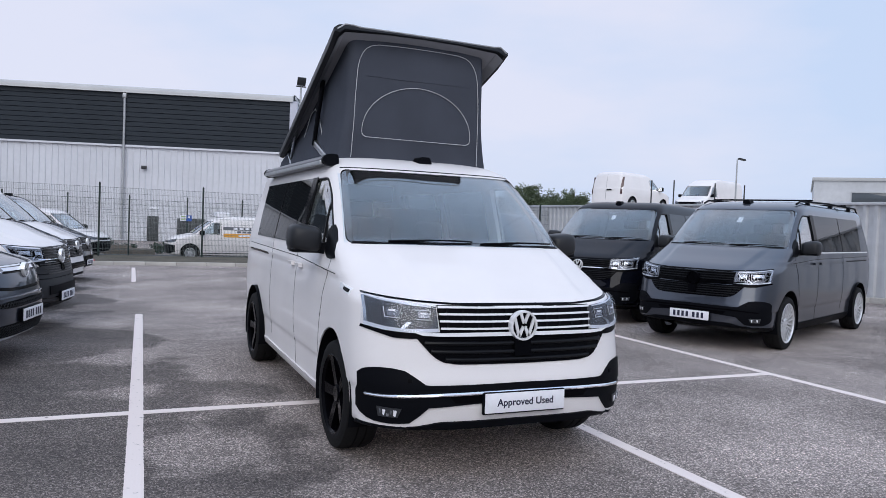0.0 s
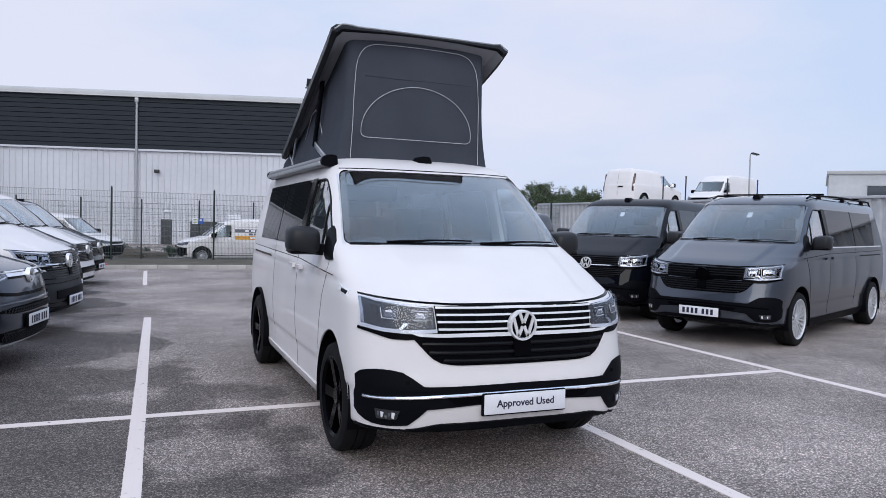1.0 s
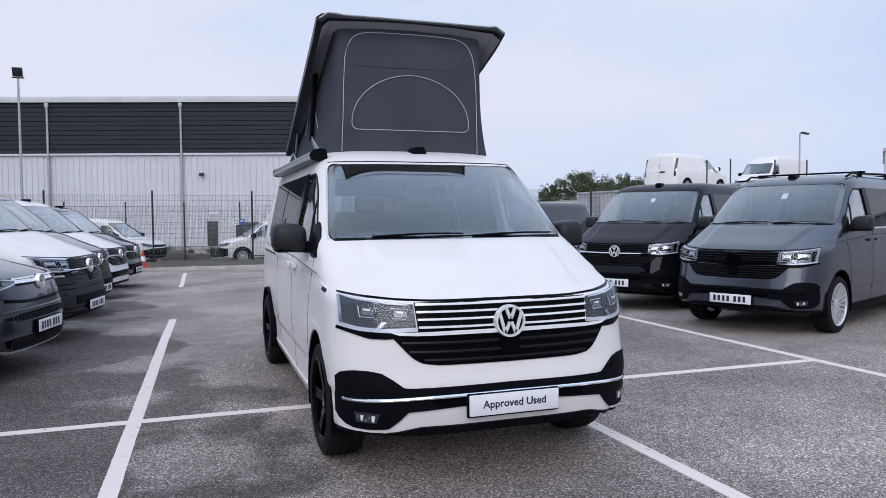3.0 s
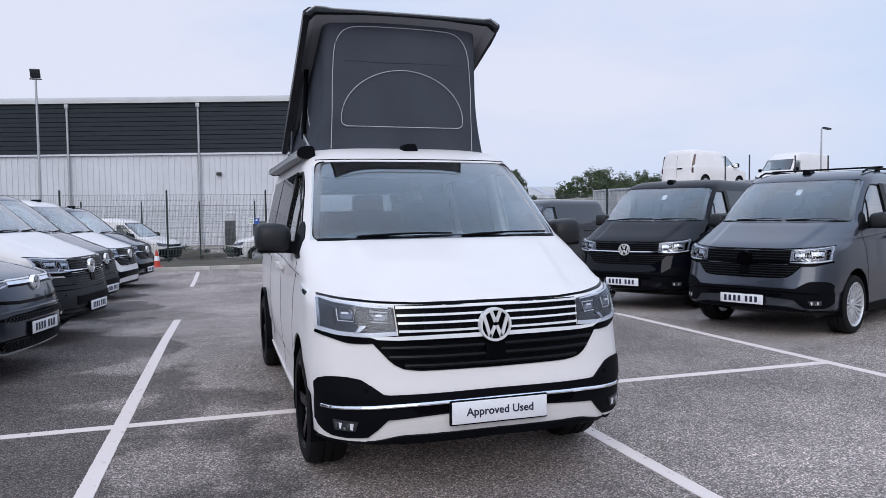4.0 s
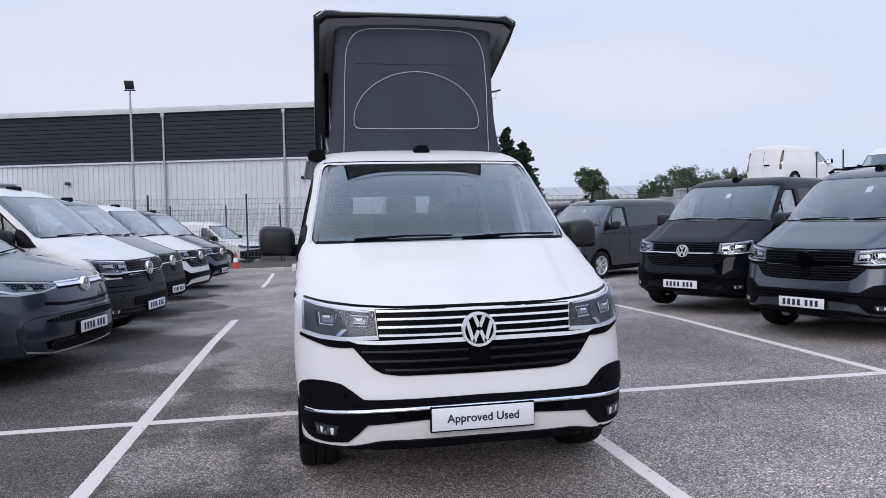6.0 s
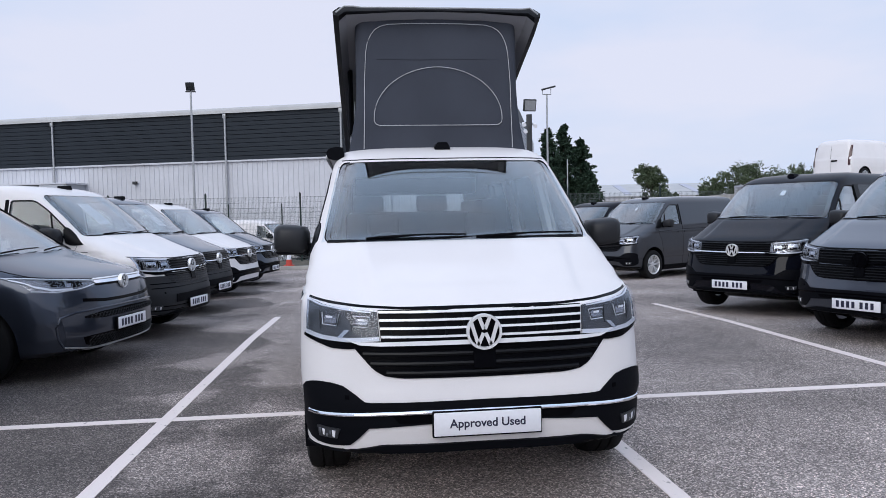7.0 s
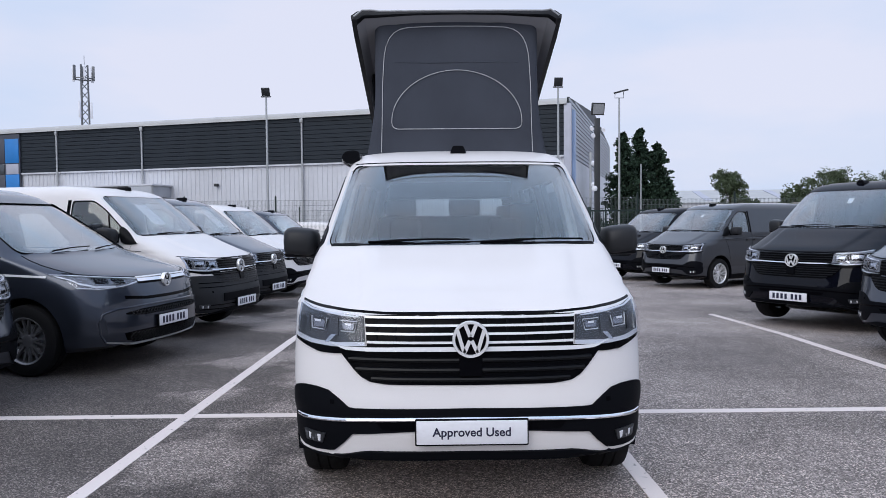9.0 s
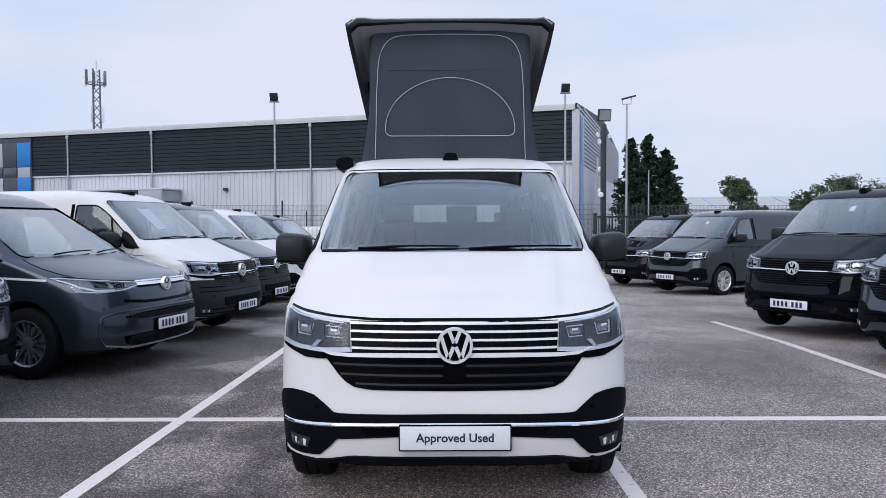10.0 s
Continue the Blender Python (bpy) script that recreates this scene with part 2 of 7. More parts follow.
# ---- the yard ----
def asphalt_material():
    m = material("worn_asphalt", (0.1, 0.1, 0.105), rough=0.85)
    n, l = m.node_tree.nodes, m.node_tree.links
    b = n["Principled BSDF"]
    co = n.new("ShaderNodeTexCoord").outputs["Object"]

    def noise_node(scale, detail, lo, hi, a, c):
        t = n.new("ShaderNodeTexNoise")
        t.inputs["Scale"].default_value, t.inputs["Detail"].default_value = scale, detail
        l.new(co, t.inputs["Vector"])
        r = n.new("ShaderNodeMapRange")
        r.inputs["From Min"].default_value, r.inputs["From Max"].default_value = lo, hi
        r.inputs["To Min"].default_value, r.inputs["To Max"].default_value = a, c
        l.new(t.outputs["Fac"], r.inputs["Value"])
        return r.outputs["Result"], t

    # pale chippings set in a dark binder, in two sizes
    chips = n.new("ShaderNodeTexVoronoi")
    chips.inputs["Scale"].default_value = 125.0
    l.new(co, chips.inputs["Vector"])
    sep = n.new("ShaderNodeSeparateColor")
    l.new(chips.outputs["Color"], sep.inputs["Color"])
    cr = n.new("ShaderNodeValToRGB")
    for e, (p, c) in zip((cr.color_ramp.elements[0], cr.color_ramp.elements[1], cr.color_ramp.elements.new(0.45), cr.color_ramp.elements.new(0.82)), ((0.0, 0.12), (1.0, 1.0), (0.45, 0.26), (0.82, 0.52))):
        e.position, e.color = p, (c, c, c, 1)
    l.new(sep.outputs["Red"], cr.inputs["Fac"])
    grow = n.new("ShaderNodeMath")
    grow.operation = 'MULTIPLY'
    grow.inputs[1].default_value = 3.35
    l.new(cr.outputs["Color"], grow.inputs[0])
    fine, _ = noise_node(260.0, 2.0, 0.3, 0.7, 0.75, 1.25)
    patch, _ = noise_node(0.45, 5.0, 0.35, 0.66, 0.62, 1.2)
    blot, _ = noise_node(2.3, 5.0, 0.3, 0.7, 0.86, 1.12)
    sx = n.new("ShaderNodeSeparateXYZ")
    l.new(co, sx.inputs["Vector"])
    east = n.new("ShaderNodeMapRange")
    east.interpolation_type = 'SMOOTHSTEP'
    east.inputs["From Min"].default_value, east.inputs["From Max"].default_value = 1.05, 1.6
    east.inputs["To Min"].default_value, east.inputs["To Max"].default_value = 0.50, 1.17
    drift, _ = noise_node(0.6, 8.0, 0.3, 0.7, -1.5, 1.5)
    edge = n.new("ShaderNodeMath")
    slant = n.new("ShaderNodeMath")
    slant.operation = 'MULTIPLY_ADD'
    slant.inputs[1].default_value = 0.12
    l.new(sx.outputs["Y"], slant.inputs[0])
    l.new(sx.outputs["X"], slant.inputs[2])
    l.new(slant.outputs["Value"], edge.inputs[0])
    l.new(drift, edge.inputs[1])
    l.new(edge.outputs["Value"], east.inputs["Value"])
    value = grow.outputs["Value"]
    for f in (fine, patch, blot, east.outputs["Result"]):
        mu = n.new("ShaderNodeMath")
        mu.operation = 'MULTIPLY'
        l.new(value, mu.inputs[0])
        l.new(f, mu.inputs[1])
        value = mu.outputs["Value"]
    v = n.new("ShaderNodeVectorMath")
    v.operation = 'SCALE'
    v.inputs[0].default_value = (0.240, 0.206, 0.190)
    l.new(value, v.inputs["Scale"])
    l.new(v.outputs["Vector"], b.inputs["Base Color"])
    k = n.new("ShaderNodeBump")
    k.inputs["Strength"].default_value, k.inputs["Distance"].default_value = 0.8, 0.006
    l.new(chips.outputs["Distance"], k.inputs["Height"])
    l.new(k.outputs["Normal"], b.inputs["Normal"])
    return m


def worn_paint(name, color, worn, scale=18.0):
    m = material(name, color, rough=0.7)
    n, l = m.node_tree.nodes, m.node_tree.links
    b = n["Principled BSDF"]
    co = n.new("ShaderNodeTexCoord").outputs["Object"]
    a, c = n.new("ShaderNodeTexNoise"), n.new("ShaderNodeTexVoronoi")
    a.inputs["Scale"].default_value, a.inputs["Detail"].default_value, c.inputs["Scale"].default_value = scale, 6.0, 75.0
    l.new(co, a.inputs["Vector"])
    l.new(co, c.inputs["Vector"])
    s = n.new("ShaderNodeMath")
    s.operation = 'MULTIPLY_ADD'
    s.inputs[1].default_value = 0.12
    l.new(c.outputs["Distance"], s.inputs[0])
    l.new(a.outputs["Fac"], s.inputs[2])
    r = n.new("ShaderNodeValToRGB")
    r.color_ramp.elements[0].position, r.color_ramp.elements[0].color = 0.70, (*color, 1)
    r.color_ramp.elements[1].position, r.color_ramp.elements[1].color = 0.82, (*worn, 1)
    l.new(s.outputs["Value"], r.inputs["Fac"])
    l.new(r.outputs["Color"], b.inputs["Base Color"])
    k = n.new("ShaderNodeBump")
    k.inputs["Strength"].default_value, k.inputs["Distance"].default_value = 0.4, 0.003
    l.new(c.outputs["Distance"], k.inputs["Height"])
    l.new(k.outputs["Normal"], b.inputs["Normal"])
    return m


ASPHALT = asphalt_material()
LINE_PAINT = worn_paint("worn_white_line", (0.80, 0.71, 0.675), (0.24, 0.215, 0.20))
CONCRETE = material("concrete", (0.42, 0.40, 0.37), rough=0.9, grain=0.15, scale=60, bump=0.2, stain=0.2, stain_scale=2.0, jitter=0.08)
CLAD_DARK = material("anthracite_cladding", (0.024, 0.030, 0.038), rough=0.5, spec=0.2, grain=0.04, scale=3, stain=0.06, stain_scale=0.3)
CLAD_LIGHT = material("pale_grey_cladding", (0.60, 0.61, 0.65), rough=0.5, grain=0.03, scale=3, stain=0.06, stain_scale=0.3)
CLAD_ROOF = material("white_roof_sheet", (0.46, 0.46, 0.455), rough=0.5, stain=0.08, stain_scale=0.5)
BLUE_PANEL = material("blue_panel", (0.02, 0.20, 0.55), rough=0.4, stain=0.05)
DARK_PANEL = material("slate_panel", (0.06, 0.065, 0.085), rough=0.4, stain=0.05)
PALE_PANEL = material("pale_panel", (0.42, 0.43, 0.50), rough=0.4, stain=0.05)
WINDOW_DARK = material("office_window", (0.06, 0.07, 0.08), rough=0.08, coat=0.5)
CLAD_SILVER = material("silver_cladding", (0.42, 0.44, 0.48), rough=0.45, stain=0.05)
FENCE_GREEN = material("dark_green_powder_coat", (0.012, 0.026, 0.024), rough=0.5)
MESH_GREY = material("mesh_wire_coat", (0.12, 0.14, 0.14), rough=0.5)
GALV = material("galvanised_steel", (0.42, 0.43, 0.44), rough=0.5, metal=0.6, grain=0.1, scale=20)
DARK_STEEL = material("dark_steel", (0.03, 0.032, 0.035), rough=0.5)
WALL_SHEET = material("pale_profiled_sheet", (0.50, 0.51, 0.53), rough=0.5, grain=0.05, scale=4, stain=0.1, stain_scale=0.6)
SOIL = material("verge_soil", (0.09, 0.08, 0.06), rough=0.95, grain=0.4, scale=25, bump=0.4, stain=0.3, stain_scale=1.0)
ORANGE = material("cone_orange", (0.50, 0.05, 0.03), rough=0.5)


def ground_height(y):
    """The yard falls gently away for drainage beyond the near bays."""
    return -0.0215 * max(0.0, min(y, 20.5) - 9.3) - 0.055 * max(0.0, min(y, 32) - 28) - 0.015 * max(0.0, min(y, 55) - 32)


bm = bmesh.new()
ys = [-2500, -200, -20, 9.3, 20.5, 28, 32, 40, 55, 90, 300, 3500]
rows = [[bm.verts.new((x, y, ground_height(y))) for x in (-3000, -60, -20, 0, 20, 60, 3000)] for y in ys]
for A, B in zip(rows, rows[1:]):
    for k in range(6):
        bm.faces.new((A[k], A[k + 1], B[k + 1], B[k]))
ground = part("ground", bm, ASPHALT, None, smooth=False)
tagged(ground, "grey worn asphalt car park with coarse chippings", "ground", kind="structure")


def floor_line(x0, y0, x1, y1, w=0.1, top=0.004):
    a, b = Vector((x0, y0)), Vector((x1, y1))
    d = (b - a).normalized()
    n = Vector((-d.y, d.x)) * w / 2
    bm = bmesh.new()
    rows = []
    m = max(24, int((b - a).length / 0.03))
    for k in range(m + 1):
        p = a + (b - a) * k / m
        z = ground_height(p.y)
        e1, e2 = (1 + 0.03 * noise.noise(Vector((p.x * 5, p.y * 5, q))) + 0.06 * noise.noise(Vector((p.x * 37, p.y * 37, q))) for q in (0.3, 7.7))
        rows.append([bm.verts.new((*(p + s * n), z + h)) for s, h in ((e1, top), (-e2, top), (-e2, -0.01), (e1, -0.01))])
    for A, B in zip(rows, rows[1:]):
        for k in range(4):
            bm.faces.new((A[k], A[(k + 1) % 4], B[(k + 1) % 4], B[k]))
    bm.faces.new(rows[0])
    bm.faces.new(rows[-1])
    ob = part("parking_line", bm, LINE_PAINT, None, smooth=False)
    return tagged(ob, "worn white painted parking line on asphalt", "road marking", "bay lines", "structure")


floor_line(0.10, -1.5, 0.50, 11.63)
floor_line(0.58, 18.6, 0.68, 23.8)
floor_line(-4.6, 5.74, 0.30, 5.735, top=0.003)
floor_line(0.34, 5.735, 6.55, 5.70, top=0.003)
floor_line(3.39, -1.5, 3.33, 5.70, top=0.005)
floor_line(6.62, -1.5, 6.50, 11.62)

# kerb and verge
for k in range(46):
    x = -20 + 0.915 * k
    kb = part("kerb_stone", box(0, 0, -0.1, 0.905, 0.15, 0.115, 0.012), CONCRETE, None, m=pose(x, 24.8, -0.24))
    tagged(kb, "pale concrete kerb stone", "kerb", "kerb stones", "structure")
verge = part("verge", box(-40, 24.96, -0.5, 22.6, 28.7, -0.15), SOIL, None, smooth=False)
tagged(verge, "narrow earth verge behind the kerb", "verge", kind="structure")


# darker service lane beyond the fence
LANE = material("dark_lane_asphalt", (0.05, 0.05, 0.052), rough=0.8, grain=0.3, scale=90, bump=0.2, stain=0.3, stain_scale=0.6)
bm = bmesh.new()
rows = [[bm.verts.new((x, y, ground_height(y) + 0.006)) for x in (-45, -15, 0, 9, 14)] for y in (28.75, 30, 31, 32, 34, 36.2)]
for A, B in zip(rows, rows[1:]):
    for k in range(4):
        bm.faces.new((A[k], A[k + 1], B[k + 1], B[k]))
lane = part("service_lane", bm, LANE, None, smooth=False)
tagged(lane, "dark asphalt service lane beyond the fence", "road", kind="structure")


# mesh fence
def fence_bay_mesh(w, h, pitch_x=0.05, pitch_z=0.2):
    bm = bmesh.new()
    n = int(w / pitch_x)
    for k in range(n + 1):
        x = w * k / n
        box(x - 0.003, -0.003, 0.05, x + 0.003, 0.003, h, 0, bm)
    m = int(h / pitch_z)
    for k in range(m + 1):
        z = 0.06 + (h - 0.08) * k / m
        for y in (-0.007, 0.007):
            box(0, y - 0.004, z - 0.004, w, y + 0.004, z + 0.004, 0, bm)
    return mesh_of(bm, "mesh_panel", MESH_GREY, False)


def fence(points, base, h, label, pitch=2.95, post_h=None):
    root = thing("mesh_fence", label, "fence", kind="structure")
    cache = {}
    for (x0, y0), (x1, y1) in zip(points, points[1:]):
        run = math.hypot(x1 - x0, y1 - y0)
        n = max(1, round(run / pitch))
        w = run / n
        a = math.degrees(math.atan2(y1 - y0, x1 - x0))
        key = round(w, 3)
        if key not in cache:
            cache[key] = fence_bay_mesh(w - 0.06, h)
            bm = box(-0.03, -0.03, -0.4, 0.03, 0.03, (post_h or h + 0.12), 0.004)
            prism([(-0.03, post_h or h + 0.12), (0.03, post_h or h + 0.12), (0, (post_h or h + 0.12) + 0.05)], "y", -0.03, 0.03, bm)
            cache[key, "post"] = mesh_of(bm, "fence_post", FENCE_GREEN, False)
        for k in range(n + 1):
            t = k / n
            p = new("fence_post", cache[key, "post"])
            p.parent, p.matrix_basis = root, pose(x0 + (x1 - x0) * t, y0 + (y1 - y0) * t, base, 0, 0, a)
            if k < n:
                q = new("mesh_panel", cache[key])
                q.parent, q.matrix_basis = root, pose(x0 + (x1 - x0) * (t + 0.03 / run), y0 + (y1 - y0) * (t + 0.03 / run), base, 0, 0, a)
    return root


fence([(-34.66, 28.2), (9.93, 28.2)], -0.16, 2.42, "green welded mesh fence with dark posts", 3.43)
fence([(-30.2, 34.6), (10.2, 34.6)], -0.5, 2.45, "second mesh fence beyond the service lane", 2.4, 2.6)
fence([(9.93, 28.2), (28.4, 28.0)], -0.26, 2.45, "green mesh fence beyond the parked vans", 3.45, 2.66)

# warehouse
FAC = pose(12.5, 57.0, -0.7, 0, 0, -17.6)   # x runs along the front, away from the near corner towards negative x
EAVE, SPLIT, LONG, DEEP = 11.3, 7.05, 95.0, 42.0


def warehouse():
    root = thing("warehouse", "long warehouse with dark upper and pale lower cladding", "building", FAC, kind="structure")
    part("wall_core", box(-LONG, 0.1, -0.5, -0.05, DEEP, EAVE - 0.1), CLAD_LIGHT, root, smooth=False)
    # lower ribbed cladding
    bm = bmesh.new()
    box(-LONG, 0.0, -0.5, 0, 0.09, SPLIT, 0, bm)
    low = part("lower_cladding", bm, CLAD_LIGHT, root, "pale grey vertical cladding", smooth=False)
    rib = mesh_of(prism([(-0.10, 0.0), (-0.07, -0.05), (-0.02, -0.05), (0.01, 0.0)], "z", -0.5, SPLIT - 0.02), "cladding_rib", CLAD_LIGHT, False)
    for k in range(int(LONG / 0.45)):
        p = new("cladding_rib", rib)
        p.parent, p.matrix_basis = low, pose(-0.45 * k, 0, 0)
    n = 11
    up = part("upper_wall", box(-LONG, 0.0, SPLIT, 0, 0.08, EAVE - 0.36), CLAD_DARK, root, smooth=False)
    for k in range(n):
        z0 = SPLIT + (EAVE - 0.35 - SPLIT) * k / n
        z1 = SPLIT + (EAVE - 0.35 - SPLIT) * (k + 1) / n
        bm = prism([(-0.15, z0 + 0.02), (-0.15, z1 - 0.035), (-0.09, z1), (0.09, z1), (0.09, z0), (-0.09, z0)], "x", -LONG, 0)
        part("cladding_board", bm, CLAD_DARK, up, "dark grey horizontal cladding" if not k else "", smooth=False)
    part("drip_flashing", box(-LONG, -0.2, SPLIT - 0.12, 0, 0.0, SPLIT + 0.02), CLAD_LIGHT, root, smooth=False)
    # rounded eave and low roof
    arc = [(0.05 - 0.42 * math.cos(a), EAVE - 0.28 + 0.42 * math.sin(a)) for a in [k * math.pi / 2 / 8 for k in range(9)]]
    part("roof", prism([(-0.4, EAVE - 0.36)] + arc + [(DEEP / 2, EAVE + 1.6), (DEEP, EAVE + 0.2), (DEEP, EAVE - 0.36)], "x", -LONG - 0.2, -0.02), CLAD_ROOF, root, "white curved roof edge")
    for x in (-12.4, -22.5, -38.8, -48.5):
        p = part("downpipe", tube((x, -0.24, 0.0), (x, -0.24, EAVE - 0.3), 0.09, 10), GALV, root, "grey downpipe")
        part("hopper", box(x - 0.14, -0.36, EAVE - 0.75, x + 0.14, -0.14, EAVE - 0.4, 0.02), GALV, p)
    # gable side
    gab = part("gable_upper_cladding", prism([(0.0, SPLIT), (DEEP, SPLIT), (DEEP, EAVE + 0.2), (DEEP / 2, EAVE + 1.75), (0, EAVE + 0.2)], "x", -0.02, 0.10), CLAD_DARK, root, smooth=False)
    for k in range(14):
        z = SPLIT + 0.34 * k
        cut = max(0.0, (z + 0.3 - EAVE - 0.15) / 1.55) * DEEP / 2
        part("gable_board", prism([(cut, z + 0.05), (DEEP - cut, z + 0.05), (DEEP - cut, z + 0.27), (cut, z + 0.27)], "x", 0.10, 0.16), CLAD_SILVER, gab, smooth=False)
    bm = box(0, 0, -0.5, 0.1, DEEP, SPLIT - 0.01)
    part("gable_lower_cladding", bm, CLAD_LIGHT, root, smooth=False)
    part("corner_flashing", box(-0.25, -0.26, -0.5, 0.3, 0.25, EAVE - 0.3, 0.03), PALE_PANEL, root, "pale blue-grey corner flashing")
    part("gable_downpipe", box(0.18, 1.3, -0.5, 0.4, 2.3, EAVE - 0.6, 0.03), BLUE_TRIM, root)
    # door, sign, wall lamps
    for x, w, z in ((-10.6, 0.8, -0.15),):
        d = part("side_door", box(x, -0.1, z, x + w, 0.02, z + 1.95, 0.01), DARK_STEEL, root, "dark grey steel door")
        part("door_sign", box(x + 0.2, -0.12, z + 2.5, x + 0.8, -0.06, z + 2.65), PLATE_WHITE, d)
    part("shutter", box(-8.4, -0.12, -0.2, -6.4, 0.0, 1.7, 0.01), DARK_STEEL, root)
    for x in (-10.9, -31.0, -52.3):
        lamp = part("wall_lamp", box(x - 0.18, -0.35, 5.3, x + 0.18, -0.1, 5.55, 0.03), DARK_STEEL, root, "black wall lamp")
    # loading canopy
    c = part("canopy", box(-47.7, -2.8, 5.38, -35.7, -0.05, 5.52, 0.02), CLAD_LIGHT, root, "pale flat canopy over a loading bay")
    part("canopy_edge", box(-47.7, -2.76, 5.08, -38.35, -2.55, 5.378, 0.02), DARK_STEEL, c, "dark canopy fascia")
    part("canopy_end", box(-38.3, -2.74, 4.4, -35.9, -0.06, 5.376, 0.02), CLAD_SILVER, c, "grey end box")
    part("canopy_post", box(-35.95, -2.7, -0.3, -35.8, -2.55, 5.376), GALV, c)
    part("canopy_brace", tube((-37.0, -2.65, 3.4), (-38.3, -2.65, 4.9), 0.06, 8), GALV, c)
    part("loading_door", box(-47.5, -0.1, -0.2, -38.4, 0.02, 5.0), DARK_PANEL, root)
    # office end: chequered panels and windows
    off = part("office_front", box(-80, -0.3, -0.4, -52.9, -0.18, EAVE - 0.45), DARK_PANEL, root, "slate panels with blue and pale squares")
    for k in range(9):
        x = -53.0 - k * 1.75
        for z, mats in ((8.05, (BLUE_PANEL, DARK_PANEL, PALE_PANEL)), (4.6, (BLUE_PANEL, DARK_PANEL, PALE_PANEL))):
            part("panel", box(x - 1.68, -0.36, z, x, -0.3, z + 2.35, 0.01), mats[k % 3], off)
        for z in (6.98, 3.5):
            part("office_window", box(x - 1.6, -0.34, z, x - 0.08, -0.3, z + 1.0, 0.01), WINDOW_DARK if k % 4 else PALE_PANEL, off)
    return root


BLUE_TRIM = material("pale_blue_trim", (0.30, 0.40, 0.60), rough=0.4)
warehouse()


def flood_pole(x, y, h, heads=1, base=0.0, r=0.055, mat=None, turn=0, flat=False):
    root = thing("light_pole", "tall grey pole with a black floodlight", "lamp post", pose(x, y, base, 0, 0, turn), "floodlight poles")
    part("pole", tube((0, 0, -0.2), (0, 0, h), r * 1.25, 12, None, r * 0.8), mat or GALV, root)
    if flat:
        part("flood_head", box(-0.34, -0.2, -0.04, 0.34, 0.2, 0.05, 0.02), DARK_STEEL, root, "flat tilted floodlight", pose(0.08, -0.05, h + 0.32, 6, -14, 0))
        part("bracket", wire([(-0.22, 0, h + 0.22), (-0.22, 0, h), (0.22, 0, h), (0.22, 0, h + 0.30)], 0.022, 6), GALV, root)
    else:
        part("flood_head", box(-0.2, -0.05, -0.2, 0.2, 0.06, 0.2, 0.02), DARK_STEEL, root, "black floodlight", pose(0, -0.1, h + 0.2, 28, 0, 0))
        part("bracket", box(-0.24, -0.05, h - 0.05, 0.24, 0.05, h, 0.01), DARK_STEEL, root)
    return root


flood_pole(-6.0, 36.8, 8.0, base=-0.4)
flood_pole(8.1, 35.2, 8.1, base=-0.4)
flood_pole(11.7, 38.0, 8.0, base=-0.4, flat=True)


# ---- vehicles: a body is a table of heights with its front line, corner depth, corner power, half width and tail line ----
def resample(line, n):
    d = [0.0]
    for a, b in zip(line, line[1:]):
        d.append(d[-1] + math.dist(a, b))
    out = []
    for k in range(n):
        s = d[-1] * k / (n - 1)
        i = max(j for j in range(len(d) - 1) if d[j] <= s + 1e-9)
        t = (s - d[i]) / max(d[i + 1] - d[i], 1e-9)
        out.append(tuple(p + (q - p) * t for p, q in zip(line[i], line[i + 1])))
    return out


